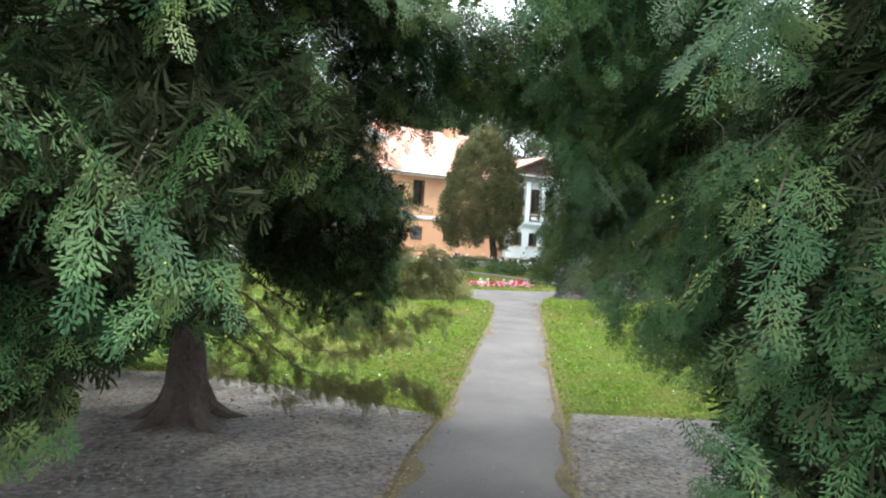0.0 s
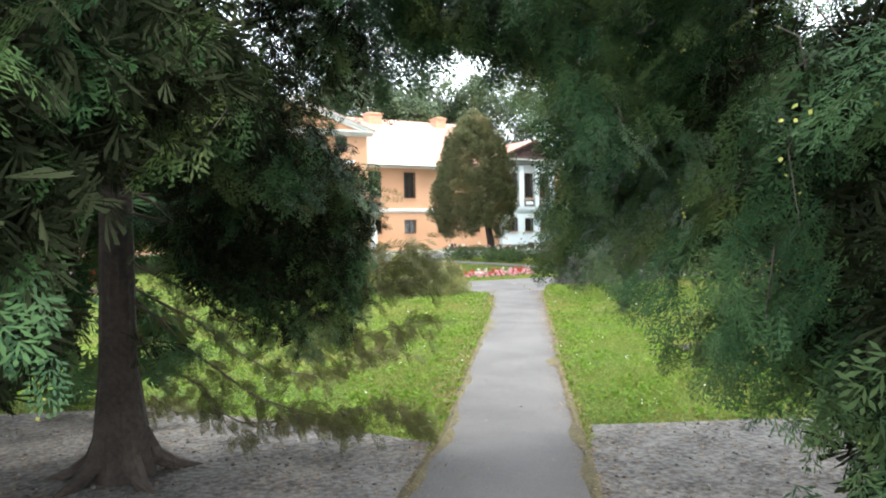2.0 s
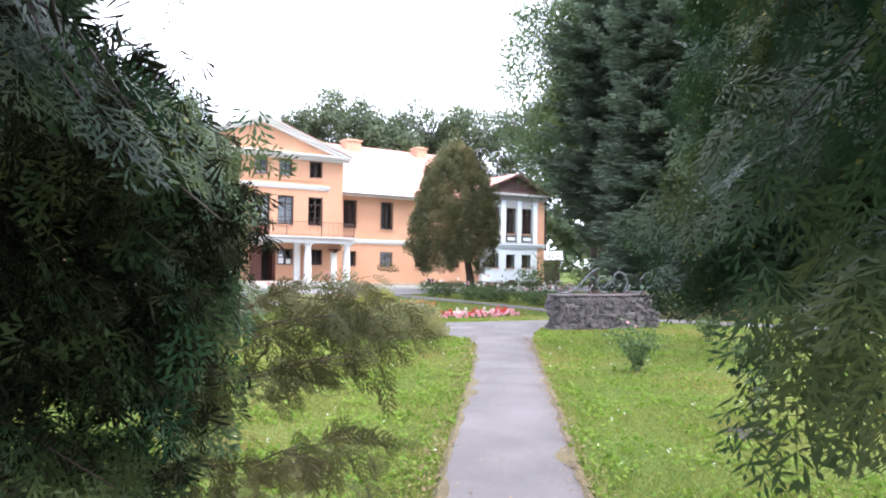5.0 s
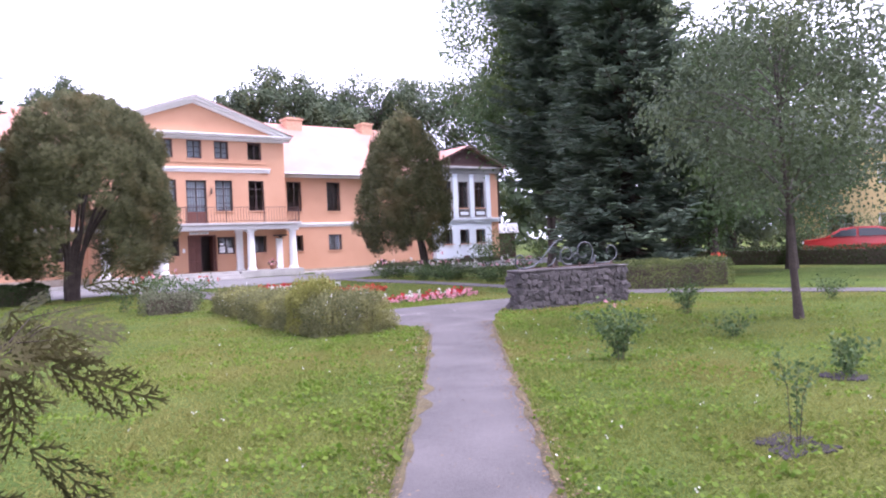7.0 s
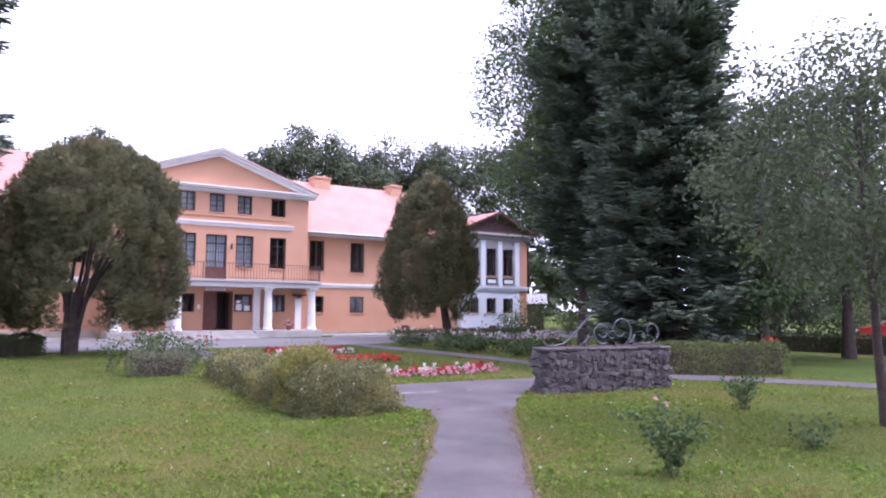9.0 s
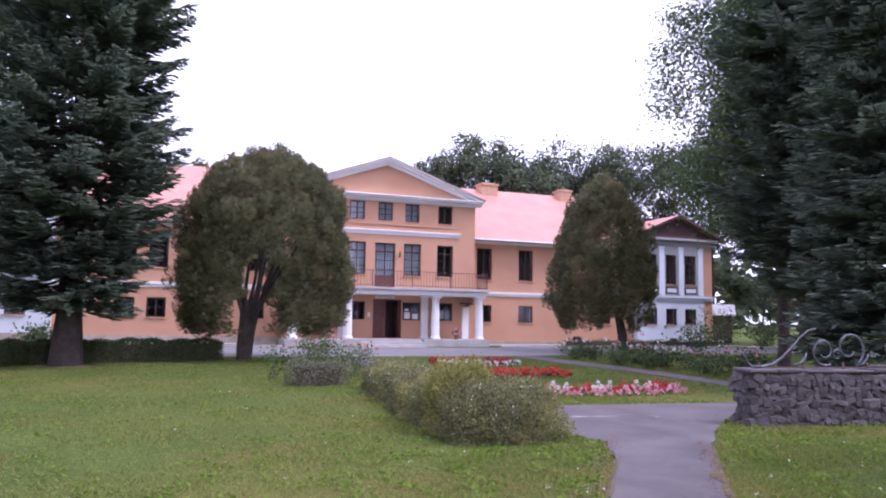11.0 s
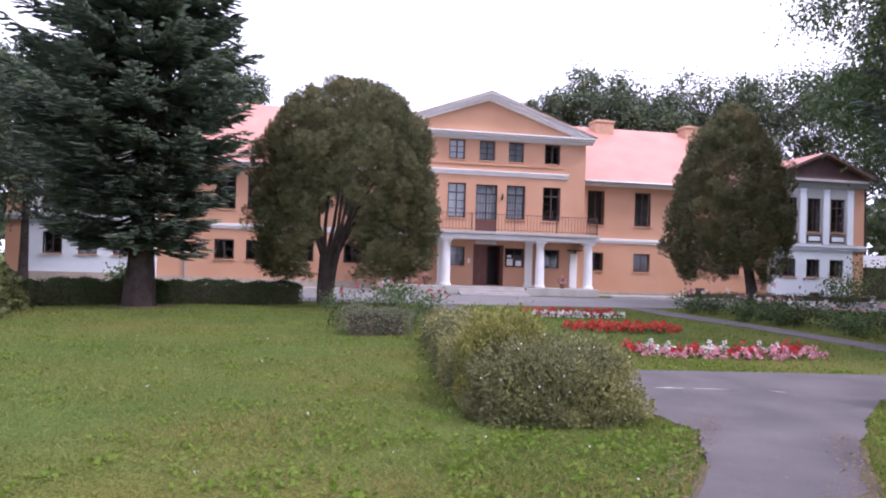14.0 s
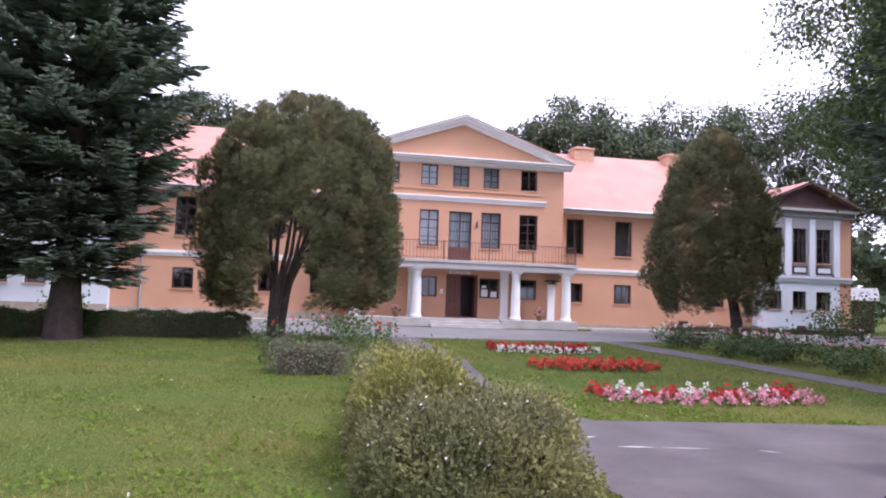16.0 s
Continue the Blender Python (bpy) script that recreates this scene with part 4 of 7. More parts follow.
def big_thuja(loc, height, reach, seed, limbs, keep, fine, label, size=0.17, banks=(), arms=()):
    """An old thuja: drooping limbs, twigs off both sides of each, flat sprays at the twigs' ends.
    keep(world points) says where foliage may hang; banks are thickets of twigs, arms single long boughs."""
    g = np.random.default_rng(seed)
    o = np.array(loc, float)
    tree = thing("thuja", loc, label, "tree", "thujas beside the path")
    part("trunk", trunk_shape(height * 0.93, 0.125, seed, 1.7), M_BARK, tree, "dark fibrous bark")
    for k in range(5):
        az = 1.26 * k + g.uniform(-0.3, 0.3)
        ro = [(q * math.cos(az + 0.3 * q), q * math.sin(az + 0.3 * q), z) for q, z in ((0.1, 0.3), (0.19, 0.12), (0.33, 0.035), (0.52, -0.02))]
        part("root", Shape().tube(ro, [0.07, 0.065, 0.045, 0.02], 7), M_BARK, tree)
    C, A = [], []

    def dress(c, t0, gap, wide, lift=0.0):
        """Twigs along a limb's curve c."""
        ln = np.linalg.norm(np.diff(c, axis=0), axis=1).sum()
        t = np.linspace(0, 1, len(c))
        for k in range(int(ln * (1 - t0) / gap)):
            tt = g.uniform(t0, 1.0) ** 0.85 if k else 1.0
            b = np.array([np.interp(tt, t, c[:, j]) for j in range(3)])
            m = np.array([np.interp(min(tt + 0.06, 1), t, c[:, j]) - np.interp(tt - 0.06, t, c[:, j]) for j in range(3)])
            m /= np.linalg.norm(m) + 1e-9
            side = np.cross(m, (0, 0, 1.0)) * (-1) ** k
            d = m * g.uniform(0.5, 1.1) + side * g.uniform(0.1, 0.95) + np.array((0, 0, g.uniform(-0.55, 0.05) + lift))
            C.append(b + d * g.uniform(0.08, 1.0) ** 0.8 * wide * (1.15 - 0.45 * tt)); A.append(d)

    for i in range(limbs):
        low = i < limbs * 0.72
        h = 0.6 + 3.4 * (i + g.random()) / (limbs * 0.72) if low else 4.0 + (height - 4.6) * (i - limbs * 0.72 + g.random()) / (limbs * 0.28)
        az, q = 2.399 * i + g.uniform(-0.4, 0.4), h / height
        ln = reach * (1 - q ** 1.7) * g.uniform(0.68, 1.06)
        out = np.array((math.cos(az), math.sin(az), 0.0))
        rise, sag = g.uniform(0.1, 0.4) * ln, g.uniform(0.45, 0.8) * ln * (0.5 + 0.7 * (1 - q))
        t = np.linspace(0, 1, 9)
        c = out[None] * (ln * t)[:, None] + np.stack([0 * t, 0 * t, h + rise * t - sag * t ** 2], 1)
        c[:, :2] += 0.12 * ln * np.sin(t * 3 + i)[:, None] * np.array((-out[1], out[0]))[None] * t[:, None]
        c[:, 2] = np.maximum(c[:, 2], 0.25 + 0.1 * g.random())
        ok = keep(c + o)
        n_ok = len(t) if ok[3:].all() else 3 + int(np.argmin(np.append(ok[3:], False)))
        if n_ok >= 8 and c[:, 2].mean() > 2.1:
            cc = c[:n_ok] + np.concatenate([np.zeros((1, 3)), 0.025 * g.normal(size=(n_ok - 1, 3))])
            part("limb", Shape().tube([tuple(p) for p in cc], [0.018 * (1 - 0.9 * k / (n_ok - 1)) * (0.6 + ln / 4) for k in range(n_ok)], 5, False), M_TWIG, tree)
        dress(c, 0.3, 0.10 if low else 0.15, 0.55)
    for s0, s1, u0, u1, z0, z1, k in banks:       # thickets: short drooping boughs with gaps between
        for i in range(k):
            p = np.array(from_path(g.uniform(s0, s1), g.uniform(u0, u1), g.uniform(z0, z1))) - o
            out = p * np.array((1, 1, 0)) / (np.hypot(p[0], p[1]) + 1e-9)
            turn = g.uniform(-0.6, 0.6)
            out = np.array((out[0] * math.cos(turn) - out[1] * math.sin(turn), out[0] * math.sin(turn) + out[1] * math.cos(turn), 0))
            t = np.linspace(-0.6, 0.5, 5)
            ln = g.uniform(0.6, 1.0)
            c = p + out * (ln * t)[:, None] + np.array((0, 0, 1.0)) * (-0.28 * ln * (t + 0.6) ** 2 + 0.15)[:, None]
            if i % 3 == 0 and keep(c + o).all():
                part("limb", Shape().tube([tuple(x) for x in c], [0.010, 0.008, 0.006, 0.004, 0.002], 4, False), M_TWIG, tree)
            dress(c, 0.05, 0.065, 0.36)
    P, D, N, S = plates(g, np.array(C), np.array(A), 6, size)
    twig_c, twig_a = np.array(C), np.array(A)
    ok = keep(P + o) & keep(P + o + D / np.linalg.norm(D, axis=1, keepdims=True) * S[:, None])
    ok &= (np.hypot(P[:, 0], P[:, 1]) > 0.5 * reach) | (g.random(len(P)) < 0.62)
    P, D, N, S = P[ok], D[ok], N[ok], S[ok]
    for rows, gap, wide in arms:                  # long low boughs with thin upturned twigs
        c = np.array([from_path(*r) for r in rows]) - o
        t, tn = np.linspace(0, 1, len(c)), np.linspace(0, 1, 11)
        c = np.stack([np.interp(tn, t, c[:, j]) for j in range(3)], 1)
        c[1:-1] = (c[:-2] + 2 * c[1:-1] + c[2:]) / 4
        c[1:-1] += 0.035 * g.normal(size=(9, 3)) + np.array((0, 0, 0.05)) * np.sin(tn[1:-1] * 9)[:, None]
        inside = np.append(bough_room(c + o + np.array((RIGHT[0], RIGHT[1], 0)) * 0.14), False)
        c = c[:max(4, int(np.argmin(inside)))]
        tn = np.linspace(0, 1, len(c))
        part("bough", Shape().tube([tuple(x) for x in c], [0.012 * (1 - 0.9 * x) for x in tn], 6, False), M_TWIG, tree)
        C, A, wood = [], [], Shape()
        dress(c, 0.08, gap * 0.9, wide, 0.1)
        C, A = np.array(C), np.array(A)
        free = bough_room(C + o) & bough_room(C + o + 0.1 * A)
        C, A = C[free], A[free]
        for x, d in zip(C, A):
            k = int(np.argmin(np.linalg.norm(c - (x - 0.25 * d), axis=1)))
            b = 0.02 * g.normal(size=3)
            wood.tube([tuple(c[k]), tuple(c[k] * 0.6 + x * 0.4 + np.array((0, 0, -0.02)) + b), tuple(c[k] * 0.25 + x * 0.75 - b), tuple(x + 0.05 * d)], [0.0022, 0.0018, 0.0013, 0.0006], 3, False)
        tagged(part("branchwork", wood, M_TWIG, tree), kind="stuff")
        k = 4                                     # lacy sprays hang and reach on every side of a twig
        a = np.repeat(A / np.linalg.norm(A, axis=1, keepdims=True), k, 0)
        p = np.repeat(C, k, 0) + a * g.uniform(-0.25, 0.06, (len(a), 1)) + 0.03 * g.normal(size=a.shape)
        d = a * np.array((1, 1, 0.4)) * g.uniform(0.3, 1.0, (len(a), 1)) + np.array((0, 0, 1.0)) * g.choice((0.25, -0.1, -0.6, -0.8), (len(a), 1)) + 0.2 * g.normal(size=a.shape)
        d /= np.linalg.norm(d, axis=1, keepdims=True)
        n = np.array((-AHEAD[0], -AHEAD[1], 0.35)) + 0.5 * g.normal(size=a.shape)
        s = g.uniform(0.55, 1.2, len(p)) * size * 0.8
        ok = bough_room(p + o) & bough_room(p + o + d * s[:, None]) & (p[:, 2] > 0.03)
        rr, pk = turned(d[ok], n[ok]), g.integers(0, 2, int(ok.sum()))
        part("bough_sprays", tri_mesh("bough_sprays", *joined(*[strewn(*LACE[k], p[ok][pk == k], rr[pk == k], s[ok][pk == k]) for k in (0, 1)])), M_FLARESPRAY, tree, "thin sprays of a low bough, flare tint in their olive-brown")
    near = fine(P + o)
    R = turned(D, N)
    pick = g.integers(0, 4, len(P))
    s_, u_ = along(P + o)
    close = near & (u_ > -0.9) & (u_ < np.where(s_ > 4.45, 1.1, 0.85)) & (P[:, 2] < 2.4)
    near &= ~close
    thin_ = ~near & ~close & (g.random(len(P)) < 0.95)
    cell = set(map(tuple, np.round(P / 0.17).astype(int)))
    ring = ((1, 0, 0), (-1, 0, 0), (0, 1, 0), (0, -1, 0), (2, 0, 0), (-2, 0, 0), (0, 2, 0), (0, -2, 0), (1, 1, 0), (-1, -1, 0), (1, -1, 0), (-1, 1, 0), (0, 0, 1))

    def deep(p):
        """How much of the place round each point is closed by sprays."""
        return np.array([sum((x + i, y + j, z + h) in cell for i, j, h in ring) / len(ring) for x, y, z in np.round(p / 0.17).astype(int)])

    k = 44 if near.any() else 10                       # dark sprays added for the crown's inner shade, where live ones close it in
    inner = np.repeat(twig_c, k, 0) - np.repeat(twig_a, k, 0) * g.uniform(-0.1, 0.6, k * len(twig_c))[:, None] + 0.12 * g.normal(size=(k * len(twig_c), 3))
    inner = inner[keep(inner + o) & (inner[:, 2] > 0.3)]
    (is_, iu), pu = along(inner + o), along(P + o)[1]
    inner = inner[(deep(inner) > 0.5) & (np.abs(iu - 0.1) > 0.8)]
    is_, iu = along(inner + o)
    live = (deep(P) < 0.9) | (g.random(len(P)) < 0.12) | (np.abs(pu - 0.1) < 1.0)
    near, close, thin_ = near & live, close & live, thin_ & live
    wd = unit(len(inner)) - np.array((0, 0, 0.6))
    part("inner_crown", tri_mesh("inner_crown", *strewn(COMB_V, COMB_F, inner, turned(wd, unit(len(inner))), g.uniform(0.08, 0.16, len(inner)) * np.where((is_ > 3.6) & (np.abs(iu) < 1.8), 0.6, 1.0))), M_INNER, tree, "near-black sprays added inside the crown for its shade")
    sets = [strewn(*FRONDS[k], P[near & (pick == k)], R[near & (pick == k)], S[near & (pick == k)]) for k in range(4)]
    sets.append(strewn(FAN_V, FAN_F, P[thin_], R[thin_], S[thin_] * 1.25))
    sets += [strewn(*FINE[k], P[close & (pick % 2 == k)], R[close & (pick % 2 == k)], S[close & (pick % 2 == k)] * 0.72) for k in range(2)]
    part("crown", tri_mesh("crown", *joined(*sets)), M_THUJA, tree, "flat drooping green sprays with yellow tips")
    tips = np.flatnonzero(near | close)
    if len(tips):
        tips = tips[g.random(len(tips)) < 0.16]
        q = np.repeat(P[tips] + D[tips] / np.linalg.norm(D[tips], axis=1, keepdims=True) * (S[tips] * 0.75)[:, None], 4, 0) + 0.022 * g.normal(size=(4 * len(tips), 3))
        tagged(part("cone_sprinkle", tri_mesh("cone_sprinkle", *strewn(LEAF_V * np.array((1.5, 1, 1)), LEAF_F, q, turned(unit(len(q)) - np.array((0, 0, 0.7)), unit(len(q))), g.uniform(0.006, 0.012, len(q)))), M_CONE, tree, "small yellow-green cones at the spray tips"), kind="stuff")
        wood = Shape()
        ok = keep(twig_c + o) & fine(twig_c + o) & keep(twig_c + o - 0.3 * twig_a)
        for c, d in zip(twig_c[ok], twig_a[ok]):
            if g.random() < 0.09:
                m = 0.03 * g.normal(size=3)
                wood.tube([tuple(c - 0.3 * d + np.array((0, 0, 0.12)) - m), tuple(c - 0.14 * d + np.array((0, 0, 0.05)) + m), tuple(c + np.array((0, 0, 0.0)))], [0.004, 0.003, 0.0015], 3, False)
        if wood.v:
            tagged(part("branchwork", wood, M_PALETWIG, tree), kind="stuff")
    return tree


def clear_of_path(p):
    s, u = along(p)
    z = p[:, 2]
    left = np.where((s > 5.4) & (z < 1.75), -0.35, -0.58)
    right = np.where(z > 1.3, np.where((s > 3.5) & (s < 5.3), 0.05, 0.2), 0.40)
    tunnel = (u > left) & (u < right) & (z < 2.25) & (s > -2)
    sky_gap = (u > -0.5) & (u < -0.15) & (z > 3.0 + 0.25 * np.sin(s * 7)) & (s > -2) | (u > -0.7) & (u < 0.2) & (z < 2.9) & (z > 1.75) & (s > 5.3)
    return ~(tunnel | sky_gap | (s < 1.6))


def bough_room(p):
    s, u = along(p)
    return clear_of_path(p) & ((s < 5.6) | (u < -0.36 - 0.42 * (s - 5.9)))


def keep_west(p):
    s, u = along(p)
    x, y, z = p.T
    line = -0.15 - 0.612 * (s - 1.46)                                            # from the path to the trunk
    hollow = (s < 3.7) & (u > -0.95 - 0.12 * np.sin(z * 5)) & (z < 2.6)          # the shaded bay beside the path
    bay = (s < 5.0) & (u > line - 0.22) & (z < 1.72 + 0.15 * np.sin(s * 4))
    low = (s < 5.2) & (z < np.where(u > -0.66 * s, np.maximum(1.56 - 0.175 * s, 0.7), 0.5) + 0.12 * np.sin(u * 9 + s * 5))
    glade = (s > 5.0) & (z < 1.6) & (u > -2.9) & ~((s < 5.8) & (u < -0.92) & (z > np.where(u < -1.5, 0.62, 0.85) + 0.2 * np.sin(u * 6)))
    upper = (s > 4.75) & (z > 1.45) & (x > 2.55 + 0.06 * (y - 4.0))
    return clear_of_path(p) & ~hollow & ~bay & ~low & ~glade & ~upper & (z > 0.06) & (s < 7.6)


def keep_east(p):
    s, u = along(p)
    x, y, z = p.T
    hang = 0.12 * ((s > 3.6) & (s < 4.45) & (u > 0.6) & (np.sin(u * 14 + s * 3) > 0.0))
    low = (z < 1.22 - 0.38 * np.clip(u - 0.3, 0, 2.0) + 0.12 * np.sin(s * 5 + u * 3) - hang) & ~((s < 2.9) & (u > 0.65) & (z < 1.0) & (z > 0.45))
    low |= (s > 4.9) & (z > 1.72) & (u < 0.38)
    past = (y > 4.33 + 0.42 * (x - 3.07)) | (s > 4.5) & (z < 1.48 - 0.3 * np.clip(u - 0.25, 0, 1.5) + 0.08 * np.sin(u * 15))
    return clear_of_path(p) & ~low & ~past & (z > 0.06)


def near_walk(p):
    s, u = along(p)
    return (u < 0.5 * s + 0.25) & (u > -0.8 * s - 0.15) & (np.abs(u) < 2.5) & (s < 7.6) & (p[:, 2] < 1.75 + 0.32 * s)


def far_only(p):
    return np.zeros(len(p), bool)


def keep_row(p):
    return clear_of_path(p) & (p[:, 2] > 0.3)


big_thuja((1.15, 5.9, 0), 9.5, 3.55, 11, 110, keep_west, near_walk, "old thuja with dense drooping green sprays over bare earth", 0.17,
          [(2.1, 3.4, -2.8, -1.05, 0.7, 3.3, 66), (3.6, 5.0, -1.7, -0.65, 1.75, 3.3, 26), (3.6, 4.7, -0.6, 0.0, 2.3, 2.9, 12), (4.0, 5.0, -0.6, 0.2, 2.5, 3.2, 8), (5.0, 5.7, -2.3, -1.0, 0.7, 2.1, 26), (3.2, 4.4, -2.7, -1.75, 0.5, 1.9, 18), (5.6, 7.2, -4.5, -2.95, 0.7, 2.0, 22), (5.2, 6.2, -3.3, -2.1, 2.1, 3.4, 14), (5.1, 5.5, -1.3, -1.0, 1.2, 1.7, 3)],
          [([(5.43, -2.58, 1.75), (5.7, -1.6, 1.42), (5.92, -0.9, 1.32), (6.0, -0.46, 1.33)], 0.05, 0.42),
           ([(5.43, -2.58, 1.85), (5.95, -1.7, 1.5), (6.25, -1.05, 1.36), (6.42, -0.62, 1.37)], 0.07, 0.26),
           ([(5.43, -2.58, 1.9), (5.6, -1.8, 1.35), (5.85, -1.1, 1.18), (6.1, -0.5, 1.16)], 0.06, 0.42),
           ([(5.43, -2.58, 1.5), (5.7, -1.9, 0.95), (6.0, -1.2, 0.82), (6.05, -0.50, 0.9)], 0.05, 0.46),
           ([(5.43, -2.58, 1.2), (5.8, -2.0, 0.5), (6.05, -1.3, 0.28), (6.15, -0.72, 0.2)], 0.045, 0.26),
           ([(5.43, -2.58, 1.1), (5.6, -2.3, 0.55), (5.75, -1.8, 0.3), (5.85, -1.2, 0.25)], 0.045, 0.26),
           ([(5.43, -2.58, 1.3), (6.1, -2.0, 0.6), (6.6, -1.5, 0.45), (6.8, -1.0, 0.6)], 0.07, 0.28),
           ([(5.43, -2.58, 1.0), (5.8, -2.7, 0.5), (6.2, -2.8, 0.22), (6.6, -2.7, 0.2)], 0.06, 0.3)])
big_thuja((4.84, 2.12, 0), 9.0, 3.35, 12, 100, keep_east, near_walk, "old thuja with dense drooping green sprays beside the path", 0.17,
          [(1.8, 3.3, 0.75, 2.4, 0.9, 3.3, 34), (3.4, 4.6, 0.1, 1.0, 1.3, 3.6, 34), (2.3, 2.8, 0.75, 1.5, 0.6, 0.9, 5), (4.6, 5.0, 0.35, 1.0, 1.75, 2.8, 8), (5.15, 5.5, 0.15, 0.5, 1.5, 1.72, 6), (5.0, 5.5, 0.5, 0.95, 1.6, 2.6, 22), (5.25, 5.6, 0.34, 0.68, 1.55, 1.95, 12), (3.7, 4.4, 0.7, 1.3, 1.05, 1.4, 4), (1.8, 3.0, 1.1, 2.2, 2.3, 3.4, 16), (5.2, 6.0, 0.6, 1.4, 1.75, 3.0, 18)])
big_thuja((-2.3, 6.6, 0), 8.5, 3.0, 13, 46, keep_row, far_only, "old thuja standing in the row beside the path")
big_thuja((7.4, -0.4, 0), 8.5, 3.0, 14, 46, keep_row, far_only, "old thuja standing in the row beyond the path")


def fir(loc, height, reach, bare, seed, label, power=2.2, skirt=0.5, girth=0.27, lopsided=0.0):
    """A fir: whorls of shelf-like boughs, each with side twigs full of needles; skirt: how far the lowest boughs reach."""
    g = np.random.default_rng(seed)
    tree = thing("fir", loc, label, "tree")
    part("trunk", trunk_shape(height, girth, seed, 1.35), M_BARK, tree, "dark straight trunk")
    P, D, N, S, wood = [], [], [], [], Shape()
    z = bare
    while z < height - 0.3:
        q = (z - bare) / (height - bare)
        high = z > 12.5
        for k in range(6 if high else 11):
            az = 2 * math.pi * k / (6 if high else 11) + z * 1.7 + g.uniform(-0.25, 0.25)
            ln = max(0.25, reach * (1 - q ** power) * g.uniform(0.72, 1.06) * (0.93 + 0.1 * math.sin(z * 1.3)) * min(1, skirt + (1 - skirt) * (z - bare) / 2.0))
            out = np.array((math.cos(az), math.sin(az), 0))
            ln *= 1 - lopsided * out[0]
            side = np.array((-out[1], out[0], 0))
            z0 = z + g.uniform(-0.2, 0.2)
            tt = np.linspace(0, 1, 6)
            drop = g.uniform(0.08, 0.26) * ln
            ax = out[None] * (ln * tt)[:, None]
            ax[:, 2] = z0 - drop * np.sin(tt * 2.2) + 0.14 * ln * tt ** 3
            if ln > 0.8:
                wood.tube([tuple(p) for p in ax], [0.035 * (1 - 0.8 * t) for t in tt], 4, False)
            n = int(ln / (0.14 if high else 0.095))
            for j in range(n):
                t = 0.2 + 0.8 * (j + g.random()) / n
                b = np.array([np.interp(t, tt, ax[:, i]) for i in range(3)])
                w = (0.68 * (1 - t) + 0.26) * min(1, ln / 2)
                for sgn in (-1, 1):
                    d = out * 0.75 + side * sgn * g.uniform(0.45, 0.95) + np.array((0, 0, g.uniform(-0.3, 0.15)))
                    d /= np.linalg.norm(d)
                    for m in range(3):
                        P.append(b + d * w * m / 3); N.append(np.array((g.normal() * 0.25, g.normal() * 0.25, 1)))
                        dd = d + (out * g.uniform(0, 0.8) + side * g.uniform(-0.5, 0.5) if m else 0)
                        D.append(dd); S.append((0.17, w * g.uniform(0.5, 0.8) + 0.08, 0.25))
        z += 0.36 if not high else 0.42
    P, D, N, S = np.array(P), np.array(D), np.array(N), np.array(S)
    tv = np.array([(0, 0, 0), (0.36, 0.5, -0.1), (0, 1, 0), (-0.36, 0.5, -0.1)])
    part("needle_foliage", tri_mesh("needle_foliage", *strewn(tv, LEAF_F, P, turned(D, N), S)), M_FIR, tree, "dark blue-green layered boughs")
    tagged(part("branchwork", wood, M_TWIG, tree), kind="stuff")
    return tree


fir((1.95, 30.6, 0), 19.0, 3.65, 1.95, 21, "tall dark fir with layered drooping boughs", 3.2, 0.6, 0.36, 0.14)
fir((21.7, 19.7, 0), 19.0, 2.75, 0.5, 22, "tall dense fir with boughs down to the ground", 2.4, 0.85)
fir((24.6, 24.6, 0), 21.0, 3.6, 2.9, 23, "tall fir with a bare lower trunk", 2.8, 0.7)


